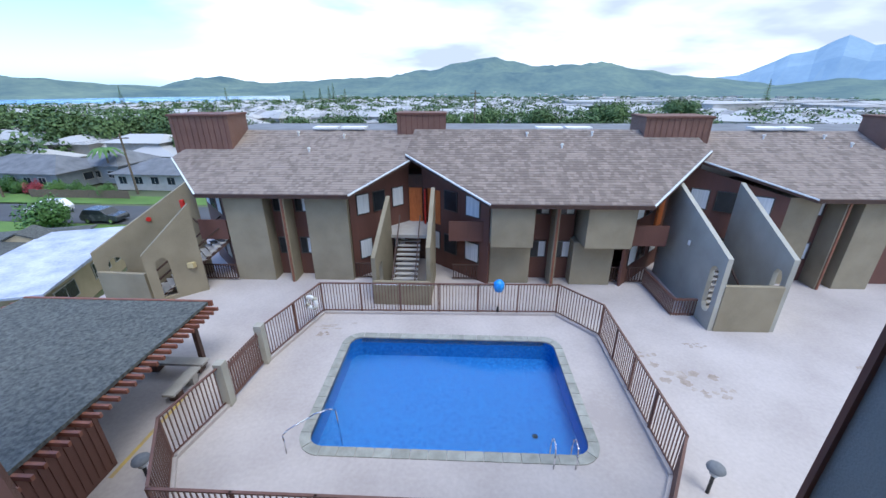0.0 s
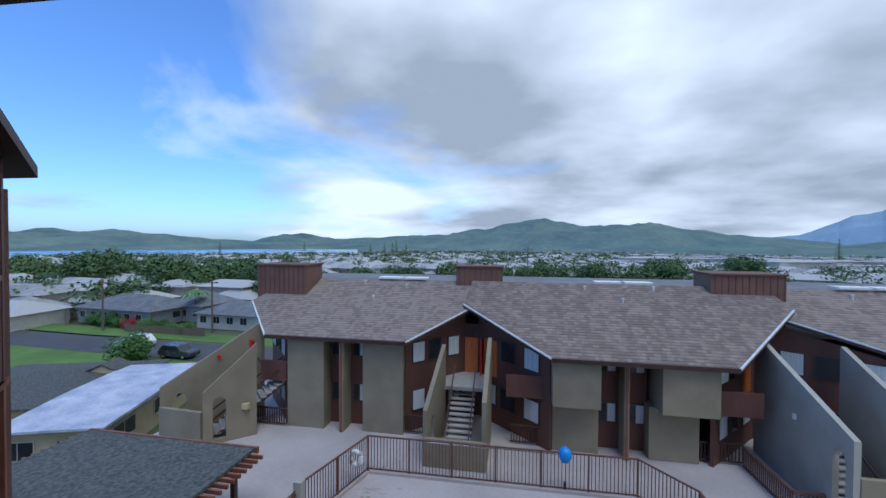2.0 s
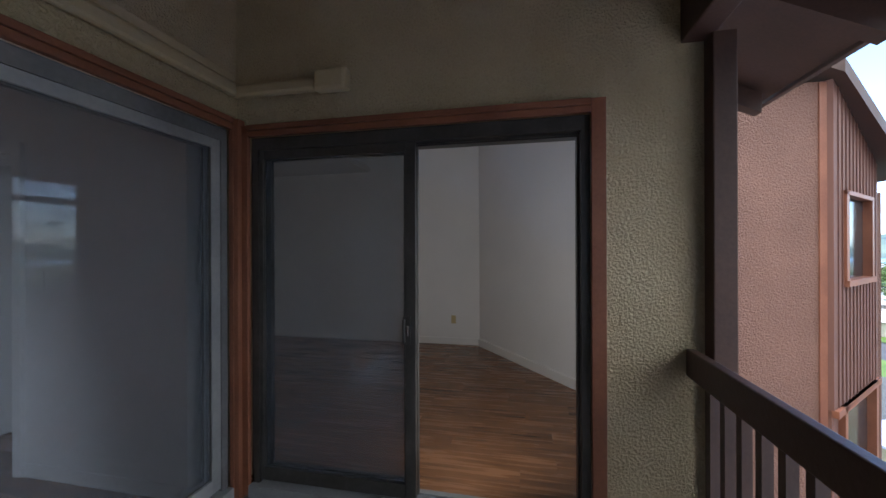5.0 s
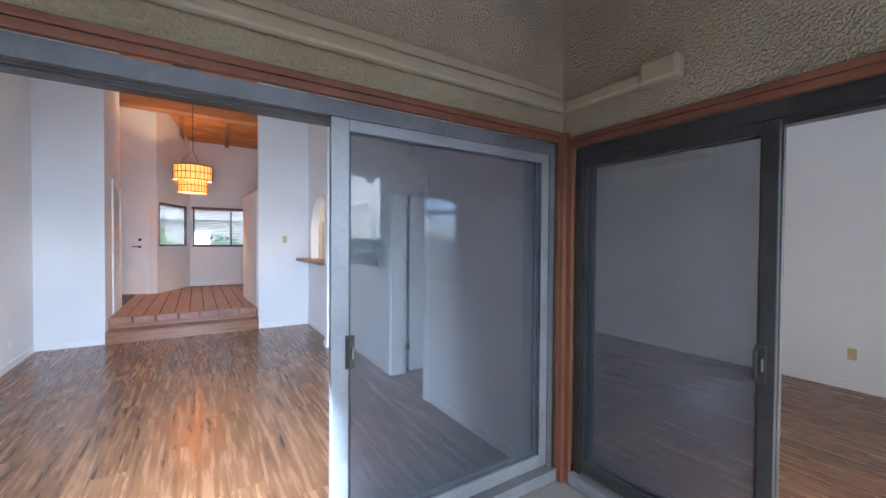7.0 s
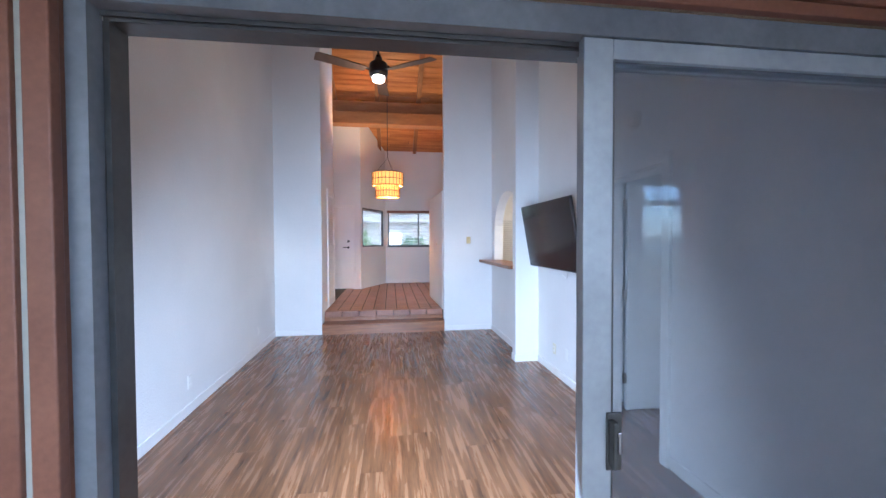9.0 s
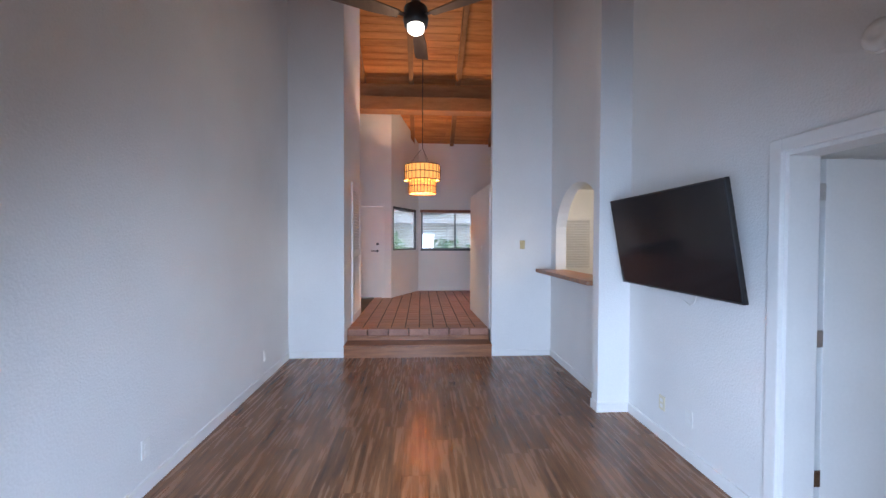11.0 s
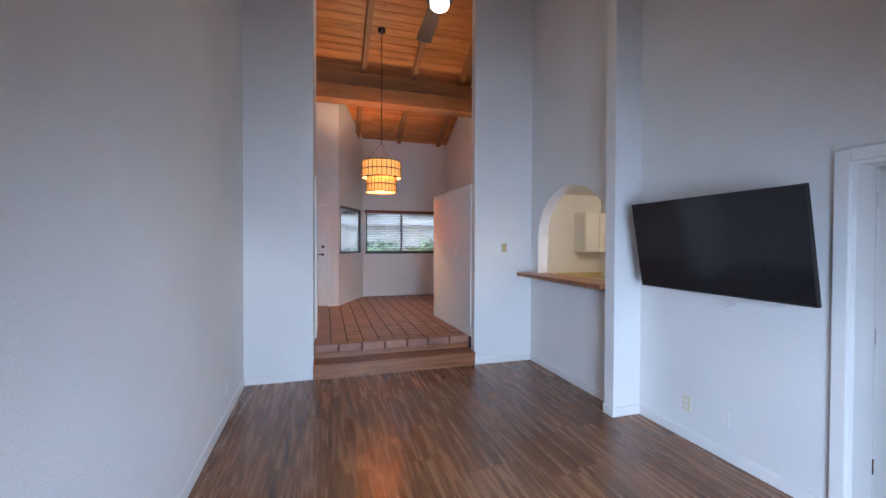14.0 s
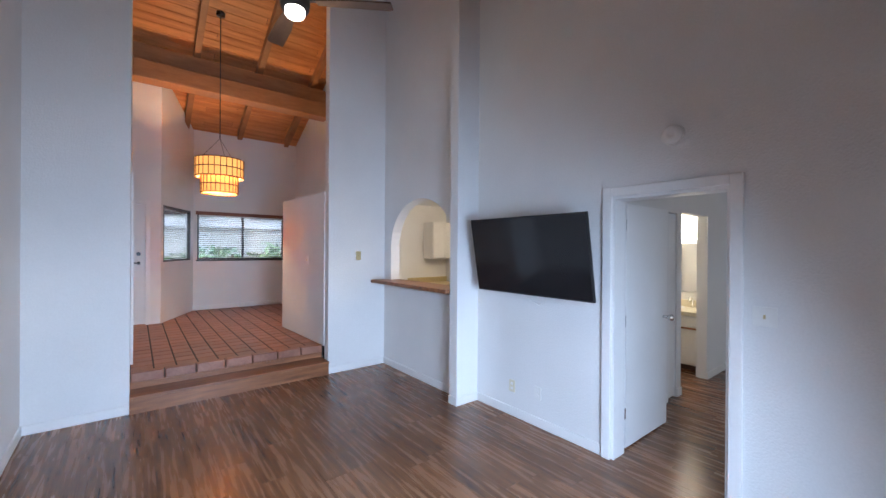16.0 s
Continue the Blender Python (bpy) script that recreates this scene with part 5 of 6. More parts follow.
def diag(p, q, ws, rail=True, door=None):
    a, b = Vector(p), Vector(q)
    dd = (b - a).normalized()
    nn = Vector((dd.y, -dd.x))
    if nn.y > 0:
        nn = -nn
    part("brown_wall", C().slab(p, q, 0, (4.9 + 0.42 * max(0, p[1]), 4.9 + 0.42 * max(0, q[1])), 0.15), SIDING, apt, "red-brown sided wall")
    for w0 in ws:
        for k0, k1 in ((0.10, 0.30), (0.36, 0.56), (0.68, 0.88)):
            if door and w0 > 3 and k0 == door:
                c0, c1 = a.lerp(b, k0) + nn * 0.1, a.lerp(b, k1) + nn * 0.1
                part("door", C().slab(tuple(c0), tuple(c1), 2.75, 4.85, 0.05), ORANGE, apt, "orange-stained wooden door")
                continue
            c0, c1 = a.lerp(b, k0) + nn * 0.09, a.lerp(b, k1) + nn * 0.09
            w = part("window", C().slab(tuple(c0), tuple(c1), w0, w0 + 1.2, 0.06), ALU_DARK, apt, "dark-framed window")
            e0, e1 = c0.lerp(c1, 0.06) + nn * 0.03, c0.lerp(c1, 0.94) + nn * 0.03
            part("curtain", C().slab(tuple(e0), tuple(e1), w0 + 0.06, w0 + 1.14, 0.02), CURTAIN if k0 != 0.36 else DARK_GLASS, w)


diag((-3.87, 0.3), (-0.9, 3.3), (1.1, 3.8))
diag((0.0, 3.3), (3.95, -0.2), (1.1, 3.8), door=0.10)
diag((11.35, -0.2), (14.9, 3.3), (1.1, 3.8), door=0.68)
diag((15.6, 3.3), (19.7, 0.4), (1.1, 3.8))
diag((-14.0, 3.4), (-10.72, 0.0), (1.1, 3.8))
for u0, u1, v in ((-12.6, -10.72, -0.3), (11.0, 12.9, 0.2), (1.9, 4.0, 0.2), (-3.8, -2.2, 0.2)):
    rl = part("porch_rail", C().box((u0, v - 0.04, 0.95), (u1, v + 0.04, 1.03)).box((u0, v - 0.03, 0.1), (u1, v + 0.03, 0.16)), DARK_WOOD, apt, "dark brown porch railing")
    x = u0 + 0.05
    while x < u1:
        part("bar", C().box((x, v - 0.02, 0.16), (x + 0.05, v + 0.02, 0.95)), DARK_WOOD, rl)
        x += 0.15
for u0, u1, v in ((-12.4, -10.8, -0.2), (1.7, 3.95, 0.0), (11.3, 13.4, -0.4)):
    part("balcony_front", C().box((u0, v, 2.55), (u1, v + 1.5, 2.75)).box((u0, v, 2.75), (u1, v + 0.1, 3.7)), SIDING, apt, "red-brown balcony front")
part("landing", C().box((-2.0, 0.6, 2.45), (0.75, 3.3, 2.65)), CONCRETE, apt, "concrete stair landing")
part("entry_door", C().box((-0.85, 3.1, 2.65), (-0.05, 3.18, 4.8)), ORANGE, apt, "orange-stained wooden door")
part("red_door", C().box((0.12, 2.6, 2.65), (0.2, 3.1, 4.8)), RED, apt, "red door edge")

# roofs


def roof_slope(pts, t=0.16):
    sh = C()
    n = len(pts)
    sh.add(pts + [(a, b, c - t) for a, b, c in pts], [tuple(range(n)), tuple(range(2 * n - 1, n - 1, -1))] + [(i, n + i, n + (i + 1) % n, (i + 1) % n) for i in range(n)])
    return sh


def slope_w(v, v0=-0.4):
    return 5.35 + (v - v0) * 0.443 if v0 > -1 else 5.13 + (v - v0) * 0.483


def shingle_roof(pts, v0):
    rf = part("roof", roof_slope(pts), GREY_ROOF, apt, "brown shingle roof slope")
    sh = C()
    rng = random.Random(len(pts) + int(v0 * 10))
    us = [p[0] for p in pts]

    def span(v):
        xs = []
        for (a, b, _), (c, d, _) in zip(pts, pts[1:] + pts[:1]):
            if (b - v) * (d - v) <= 0 and b != d:
                xs.append(a + (c - a) * (v - b) / (d - b))
        return (min(xs), max(xs)) if len(xs) > 1 else None
    vmax, vmin = max(p[1] for p in pts), min(p[1] for p in pts)
    v = vmin + 0.02
    while v < vmax - 0.05:
        sp = span(v + 0.1)
        if sp:
            u = sp[0]
            while u < sp[1] - 0.02:
                du = min(rng.uniform(0.16, 0.34), sp[1] - u)
                h = rng.uniform(0.012, 0.03)
                za, zb = slope_w(v, v0), slope_w(v + 0.21, v0)
                sh.add([(u, v, za + h), (u + du, v, za + h), (u + du, v + 0.21, zb + 0.004), (u, v + 0.21, zb + 0.004), (u, v, za), (u + du, v, za)], [(0, 1, 2, 3), (4, 5, 1, 0)])
                u += du
        v += 0.2
    ob = part("shingles", sh, SHINGLE, rf, "weathered brown-grey shingles")
    ob["kind"] = "stuff"
    return rf


RV = 5.55
shingle_roof([(-11.9, -0.55, slope_w(-0.55)), (-3.6, -0.55, slope_w(-0.55)), (-0.35, 2.75, slope_w(2.75)), (-0.35, RV, slope_w(RV)), (-13.6, RV, slope_w(RV)), (-15.0, 2.6, slope_w(2.6))], -0.4)
v2 = -1.1
shingle_roof([(3.85, -1.25, slope_w(-1.25, v2)), (11.95, -1.25, slope_w(-1.25, v2)), (16.6, 3.0, slope_w(3.0, v2)), (16.3, 4.9, slope_w(4.9, v2)), (-0.6, 4.9, slope_w(4.9, v2)), (-0.9, 2.6, slope_w(2.6, v2))], v2)
v3 = -0.3
shingle_roof([(20.3, -0.5, slope_w(-0.5, v3)), (40, -0.5, slope_w(-0.5, v3)), (40, RV, slope_w(RV, v3)), (16.3, RV, slope_w(RV, v3)), (16.0, 2.6, slope_w(2.6, v3))], v3)
for pts, v0 in ((((-15.0, 2.6), (-11.9, -0.55), (-3.6, -0.55), (-0.35, 2.75)), -0.4), (((-0.9, 2.6), (3.85, -1.25), (11.95, -1.25), (16.6, 3.0)), v2), (((16.0, 2.6), (20.3, -0.5), (40, -0.5)), v3)):
    for (a, b), (c, d) in zip(pts, pts[1:]):
        e, g = Vector((a, b)), Vector((c, d))
        part("gutter", C().slab((a, b - 0.04), (c, d - 0.04), (slope_w(b, v0) - 0.2, slope_w(d, v0) - 0.2), (slope_w(b, v0) - 0.06, slope_w(d, v0) - 0.06), 0.06), DARK_WOOD, apt, "dark roof edge board")
        part("drip_edge", C().slab((a, b - 0.05), (c, d - 0.05), (slope_w(b, v0) - 0.06, slope_w(d, v0) - 0.06), (slope_w(b, v0) + 0.012, slope_w(d, v0) + 0.012), 0.09), CURTAIN if abs(b - d) > 1 else DARK_WOOD, apt, "thin metal drip edge")
part("ridge", C().box((-13.6, 5.5, slope_w(RV) - 0.3), (40, 11, slope_w(RV) - 0.08)), GREY_ROOF, apt, "far roof slope")
for u0, u1, v0_, v1_, w1_ in ((-15.2, -11.6, 3.4, 5.6, 8.95), (-1.7, 1.3, 5.0, 6.6, 8.93), (13.2, 17.0, 4.2, 6.4, 8.78), (26.6, 31, 3.6, 5.6, 8.78)):
    ch = part("chimney_box", C().box((u0, v0_, 5.6), (u1, v1_, w1_)), STUCCO_BROWN, apt, "red-brown sided roof box")
    part("cap", C().box((u0 - 0.08, v0_ - 0.08, w1_), (u1 + 0.08, v1_ + 0.08, w1_ + 0.12), bevel=0.01), SIDING, ch)
    x = u0 + 0.2
    while x < u1:
        part("batten", C().box((x, v0_ - 0.025, 5.7), (x + 0.04, v0_, w1_)), SIDING, ch)
        x += 0.35
for u, v, v0 in ((-8.0, 4.9, -0.4), (-5.0, 4.6, -0.4), (-6.8, 3.2, -0.4), (6.3, 4.3, v2), (10.2, 4.4, v2), (8.2, 3.2, v2), (20.5, 4.7, v3), (24.0, 4.7, v3), (25.0, 3.9, v3)):
    part("vent_pipe", C().rod((u, v, slope_w(v, v0) - 0.1), (u, v, slope_w(v, v0) + 0.16), 0.05, 8).rod((u, v, slope_w(v, v0) + 0.16), (u, v, slope_w(v, v0) + 0.25), 0.09, 8), PLASTIC, apt, "white roof vent")
for u0 in (-7.2, -5.4, 7.1, 8.9, 20.3, 22.1):
    part("solar_panel", C().box((u0, 5.3, 8.06), (u0 + 1.6, 6.2, 8.16)), PLASTIC, apt, "pale solar water panel")

# ---- stair walls ----


def arch_wall(parent, p, q, h0, h1, o0, o1, wlow, whigh, mat=STUCCO_PALE, t=0.22):
    """A stair wall from p to q, top from h0 to h1, with a round-headed opening between distances o0 and o1."""
    a, b = Vector(p), Vector(q)
    ln = (b - a).length

    def pt(k):
        return tuple(a.lerp(b, k / ln))

    def top(k):
        return h0 + (h1 - h0) * k / ln
    sh = C()
    sh.slab(pt(0), pt(o0), 0, (top(0), top(o0)), t)
    sh.slab(pt(o1), pt(ln), 0, (top(o1), top(ln)), t)
    n, r = 8, (o1 - o0) / 2
    for i in range(n):
        k0, k1 = o0 + (o1 - o0) * i / n, o0 + (o1 - o0) * (i + 1) / n
        z0, z1 = (whigh - r + r * math.sqrt(max(0, 1 - ((k - o0 - r) / r) ** 2)) for k in (k0, k1))
        sh.slab(pt(k0), pt(k1), (z0, z1), (top(k0), top(k1)), t)
        if wlow > 0:
            sh.slab(pt(k0), pt(k1), 0, (wlow + r - (z0 - whigh + r) if wlow > 0.5 else wlow, wlow + r - (z1 - whigh + r) if wlow > 0.5 else wlow), t)
    return part("stair_wall", sh, mat, parent, "stucco stair wall with a round-headed opening")


def flight(parent, p, dirv, width, count, rise=0.18, run=0.28):
    d_, a = Vector(dirv).normalized(), Vector(p)
    for i in range(count):
        c0, c1 = a + d_ * run * i, a + d_ * (run * (i + 1) + 0.03)
        part("tread", C().slab(tuple(c0), tuple(c1), rise * (i + 1) - 0.06, rise * (i + 1), width), CONCRETE, parent, "concrete stair tread")
    side = Vector((-d_.y, d_.x)) * (width / 2 - 0.05)
    for sg in (-1, 1):
        c0, c1 = a + side * sg, a + side * sg + d_ * run * count
        part("stringer", C().slab(tuple(c0), tuple(c1), (0.0, rise * count - 0.25), (0.12, rise * count - 0.05), 0.06), DARK_WOOD, parent)
        part("handrail", C().slab(tuple(c0), tuple(c1), (0.95, rise * count + 0.9), (1.05, rise * count + 1.0), 0.06), DARK_WOOD, parent)


sr = cthing("outdoor_stair", 15.4, -2, 0, "stair between tall pale grey stucco walls", "stair", "outdoor stairs")
arch_wall(sr, (14.0, -4.5), (14.3, 1.8), 3.65, 6.0, 0.35, 1.0, 0.7, 3.0)
arch_wall(sr, (16.75, -4.5), (17.6, 1.2), 3.65, 5.7, 0.35, 1.0, 1.5, 2.9)
part("front_wall", C().box((14.1, -4.55, 0), (16.65, -4.35, 2.35), bevel=0.02), STUCCO, sr, "low olive stucco wall")
flight(sr, (15.3, -2.8), (0, 1), 2.2, 14)
part("wall_lamp", C().box((13.85, -1.6, 3.1), (13.95, -1.45, 3.35), bevel=0.02), PLASTIC, sr)
sc = cthing("outdoor_stair", -0.6, -2, 0, "stair between olive stucco walls beside the fence", "stair", "outdoor stairs")
arch_wall(sc, (-2.05, -2.6), (-1.75, 0.8), 2.6, 4.9, 0.6, 1.2, 0.6, 2.0, STUCCO)
arch_wall(sc, (0.75, -2.6), (0.8, 0.8), 3.2, 5.4, 0.6, 1.2, 0.6, 2.0, STUCCO)
part("front_wall", C().box((-2.1, -2.75, 0), (0.85, -2.55, 1.35), bevel=0.02), STUCCO, sc, "low olive stucco wall")
flight(sc, (-0.65, -3.0 + 1.0), (0, 1), 1.3, 14, 0.18, 0.26)
sl = cthing("outdoor_stair", -14, -1, 0, "stair between olive stucco walls at the building's end", "stair", "outdoor stairs")
arch_wall(sl, (-13.7, -3.1), (-11.84, -1.4), 2.75, 5.0, 0.45, 1.05, 0.2, 2.45, STUCCO)
arch_wall(sl, (-16.5, -2.9), (-12.86, 0.74), 2.75, 5.85, 0.5, 1.2, 1.2, 2.3, STUCCO)
part("front_wall", C().slab((-16.4, -2.95), (-13.75, -3.1), 0, 1.75, 0.2), STUCCO, sl, "low olive stucco wall")
flight(sl, (-14.2, -2.2), (0.7, 0.7), 1.4, 15)
part("landing_rail", C().slab((-12.9, 0.2), (-12.0, -0.7), 3.6, 3.68, 0.05), DARK_WOOD, sl)
part("alarm_bell", C().box((-13.35, 0.05, 4.3), (-13.15, 0.22, 4.75), bevel=0.02), RED, sl, "red fire box")
part("alarm_bell", C().rod((-14.5, -1.0, 4.0), (-14.42, -1.1, 4.0), 0.12, 12), RED, sl, "round red alarm bell")
part("sign_plate", C().box((-12.3, -2.0, 1.55), (-11.95, -1.75, 1.85), bevel=0.01), BEIGE, sl, "cream sign plate")
# ramp rail by the right-hand entry
rr = cthing("ramp_railing", 13.2, -1.5, 0, "brown railing beside a sunken entry", "railing")
for p, q in (((12.85, 0.1), (12.85, -3.2)), ((12.85, -3.2), (13.95, -3.2))):
    part("top_rail", C().slab(p, q, 0.85, 0.95, 0.1), RUST, rr)
    part("bottom_rail", C().slab(p, q, 0.05, 0.12, 0.06), RUST, rr)
    a, b = Vector(p), Vector(q)
    n = round((b - a).length / 0.14)
    for i in range(n + 1):
        c = a.lerp(b, i / n)
        part("bar", C().box((c.x - 0.02, c.y - 0.02, 0), (c.x + 0.02, c.y + 0.02, 0.9)), RUST, rr)
structure("trim_line", Shape().slab((-8.2, 11.0), (-8.42, 7.6), -9.098, -9.094, 0.13), material("worn_yellow_paint", (0.34, 0.27, 0.16), (0.62, 0.42, 0.08), 0.8, 3, 20, 0.1), "worn yellow line on the concrete", "painted line")
# rust and dirt on the deck
STAIN = material("brown_deck_stain", (0.25, 0.195, 0.15), (0.47, 0.42, 0.385), 0.9, 2, 12, 0.1)
rng = random.Random(5)
s = C()
for cu, cv, ru, rv in ((11.0, -7.6, 0.9, 0.5), (10.1, -6.4, 0.5, 0.3), (11.8, -8.6, 0.6, 0.4), (17.5, -2.0, 0.8, 0.3), (19.5, -7.2, 0.7, 0.4), (-4.2, -4.8, 0.9, 0.2), (-4.0, -5.4, 0.4, 0.2), (12.6, -5.6, 0.4, 0.2)):
    for j in range(9):
        a, b = cu + rng.gauss(0, ru * 0.6), cv + rng.gauss(0, rv * 0.6)
        s.prism([(a + rng.uniform(0.1, 0.35) * ru * math.cos(t), b + rng.uniform(0.1, 0.35) * rv * 1.4 * math.sin(t)) for t in [6.28319 * i / 10 for i in range(10)]], 0.001 + 0.0004 * j, 0.0015 + 0.0004 * j)
st_ = structure("trim_stain", s, STAIN, "brown rust stains on the concrete", "stain")


# ---- land, bay and hills ----
def land(x, y):
    """Height of the ground: falls gently from the site, rises to hills beyond the town."""
    d = math.hypot(x, y)
    az = math.degrees(math.atan2(x, y))
    z = -12.9 if y > 12 or x < -16 else -12.9
    if d > 70:
        z -= 0.021 * (min(d, 2000) - 70)
    if x < -16 and d < 60:
        z = -12.9
    k = max(0.0, min(1.0, (d - 2100) / 900))
    k = k * k * (3 - 2 * k)
    bumps = 0.5 + 0.5 * noise.fractal(Vector((az * 0.055 + 3, 1.7, 0)), 0.9, 2.1, 5)
    fine = noise.fractal(Vector((x * 0.0022, y * 0.0022, 0)), 0.9, 2.1, 6)
    ridge = 66 + 56 * bumps - 25 * max(0, min(1, (-az - 5) / 20))
    ridge += 95 * math.exp(-((az - 7) / 11) ** 2) + 50 * math.exp(-((az - 20) / 5) ** 2)
    ridge -= 30 * math.exp(-((az - 38) / 9) ** 2)
    z += k * (ridge * (1 + 0.42 * fine) + 22 * fine)
    if -58 < az < -17 and 1250 < d < 2300:
        e = min(1, (d - 1250) / 60, (2300 - d) / 100, (az + 58) / 2, (-17 - az) / 2)
        z -= 14 * e
    return z


vs, fs = [], []
rings = [0, 14, 22, 30, 40, 52, 66, 84, 110, 150, 210, 300, 430, 600, 820, 1050, 1250, 1310, 1450, 1700, 2000, 2150] + [2200 + 60 * i for i in range(28)] + [4200, 4700]
NA = 300
for r in rings:
    for i in range(NA):
        a = 6.28319 * i / NA
        vs.append((r * math.sin(a), r * math.cos(a), land(r * math.sin(a), r * math.cos(a))))
for k in range(len(rings) - 1):
    fs += [(k * NA + i, k * NA + (i + 1) % NA, (k + 1) * NA + (i + 1) % NA, (k + 1) * NA + i) for i in range(NA)]
LAND = material("green_land", (0.05, 0.075, 0.03), (0.14, 0.15, 0.08), 0.95, 0.02, 0.3, 0.0)
gsh = Shape()
gsh.add(vs, fs)
g = structure("ground", gsh, LAND, "green land with town, falling to a bay and hills", "ground")
for p in g.data.polygons:
    p.use_smooth = True
# distance haze mixed into the hills' green, for all land beyond 2100 m
HILLS = material("green_hills_painted_haze", (0.085, 0.135, 0.155), (0.19, 0.255, 0.21), 1.0, 0.004, 0.03, 0.0, spec=0.0)
# the mountains' pale blue is aerial haze put into the base colour
FAR = material("far_hills_painted_haze", (0.22, 0.31, 0.39), (0.28, 0.38, 0.46), 1.0, 0.004, 0.03, 0.0, spec=0.0)
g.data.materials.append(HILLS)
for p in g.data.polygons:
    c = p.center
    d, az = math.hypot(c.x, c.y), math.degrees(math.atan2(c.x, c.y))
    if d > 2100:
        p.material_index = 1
mv, mf = [], []
for i in range(61):
    az = 30 + i
    top = 330 * math.exp(-((az - 43) / 6.5) ** 2) + 420 * math.exp(-((az - 60) / 9) ** 2) + 90 * noise.fractal(Vector((az * 0.16, 4.1, 0)), 0.9, 2.1, 5)
    for d, w in ((4100, -60), (4350, top * 0.55), (4700, max(-60, top))):
        mv.append((d * math.sin(radians(az)), d * math.cos(radians(az)), w))
for i in range(60):
    for k in range(2):
        mf.append((3 * i + k, 3 * i + k + 1, 3 * i + k + 4, 3 * i + k + 3))
structure("backdrop", Shape().add(mv, mf), FAR, "far mountains with blue haze painted in, under cloud", "mountains")
structure("water", Shape().prism([(1200 * math.sin(radians(a)), 1200 * math.cos(radians(a))) for a in range(-60, -15, 5)] + [(2350 * math.sin(radians(a)), 2350 * math.cos(radians(a))) for a in range(-20, -65, -5)], -43, -42.0), SEA, "pale blue bay beyond the town", "water")
s = Shape().add([(-90, 47, -12.86), (-60, 43.5, -12.86), (-30, 41.0, -12.86), (-10, 40, -12.86), (-10, 47, -12.86), (-30, 48, -12.86), (-60, 50.2, -12.86), (-90, 53.5, -12.86)], [(0, 1, 6, 7), (1, 2, 5, 6), (2, 3, 4, 5)])
structure("road", s, ASPHALT, "grey asphalt street", "road")
s = Shape().add([(-75, 45, -12.85), (-30, 40.6, -12.85), (-20, 34, -12.85), (-75, 30, -12.85)], [(0, 1, 2, 3)])
structure("ground_lawn", s, GRASS, "bright green roadside lawn", "lawn")
structure("ground_verge", Shape().add([(-90, 54, -12.85), (-60, 50.8, -12.85), (-25, 48.6, -12.85), (-25, 52, -12.85), (-90, 58, -12.85)], [(0, 1, 2, 3, 4)]), GRASS, "grass verge", "lawn")


def leaves(sh, c, r, n, rng, size=0.35, flat=0.8):
    for _ in range(n):
        d = Vector((rng.gauss(0, 1), rng.gauss(0, 1), rng.gauss(0, 1))).normalized()
        rad = r * (0.55 + 0.5 * rng.random()) * (1 + 0.25 * math.sin(3 * d.x + 5 * d.y))
        p = Vector(c) + Vector((d.x, d.y, d.z * flat)) * rad
        e = Vector((rng.gauss(0, 1), rng.gauss(0, 1), rng.gauss(0, 0.6))).normalized() * size
        f = e.cross(d + Vector((0.1, 0.2, 0.3))).normalized() * size * 0.7
        sh.add([p - e, p - f * 0.6, p + e, p + f], [(0, 1, 2, 3)])


def tree(x, y, z, h, r, seed, label="broad green tree among the houses", n=4200, mat=LEAF_DARK):
    rng = random.Random(seed)
    t = thing("tree", (x, y, z), label, "tree", "trees")
    s = Shape().rod((x, y, z), (x + 0.1, y, z + h * 0.55), 0.28, 7, 0.15)
    for i in range(4):
        a = 1.57 * i + rng.random()
        s.rod((x, y, z + h * 0.4), (x + r * 0.6 * math.cos(a), y + r * 0.6 * math.sin(a), z + h * 0.7), 0.12, 5, 0.04)
    part("trunk", s, BARK, t)
    s = Shape()
    for i in range(7):
        a = 0.9 * i + rng.random()
        rr_ = r * rng.uniform(0.2, 0.65)
        leaves(s, (x + rr_ * math.cos(a), y + rr_ * math.sin(a), z + h * rng.uniform(0.55, 0.85)), r * rng.uniform(0.4, 0.6), n // 7, rng, 0.06 * r)
    part("crown", s, mat, t)


def bush(x, y, z, r, seed, mat=LEAF, label="rounded green bush on the lawn"):
    rng = random.Random(seed)
    t = thing("bush", (x, y, z), label, "bush", "bushes")
    part("stem", Shape().rod((x, y, z), (x, y, z + r * 0.8), 0.08, 6), BARK, t)
    s = Shape()
    leaves(s, (x, y, z + r * 0.75), r, 1500, rng, 0.085 * r, 0.8)
    leaves(s, (x, y, z + r * 0.7), r * 0.7, 600, rng, 0.09 * r, 0.8)
    part("foliage", s, mat, t)


bush(-41.4, 40.0, -12.9, 2.3, 1)
bush(-24.8, 17.2, -12.9, 0.9, 2, LEAF, "small green bush beside the tan house")
bush(-26.5, 19.0, -12.9, 0.8, 12, LEAF, "small green bush beside the tan house")
for i, (x, y, h, r) in enumerate(((-69, 84, 9, 6.5), (-58, 88, 9, 5.5), (-112, 100, 12, 9), (-85, 96, 9, 6), (-48, 80, 8, 5), (-40, 84, 9, 5), (-130, 92, 11, 8), (-95, 70, 7, 4), (-30, 90, 8, 5), (-55, 66, 4, 2.5), (-22, 96, 8, 5), (-150, 130, 12, 9), (0, 110, 9, 6), (14, 130, 9, 6), (30, 120, 9, 6), (62, 150, 11, 8), (95, 160, 11, 8), (-78, 84, 11, 7.5), (-98, 84, 12, 8), (-64, 92, 10, 7))):
    tree(x, y, land(x, y), h, r, 20 + i)
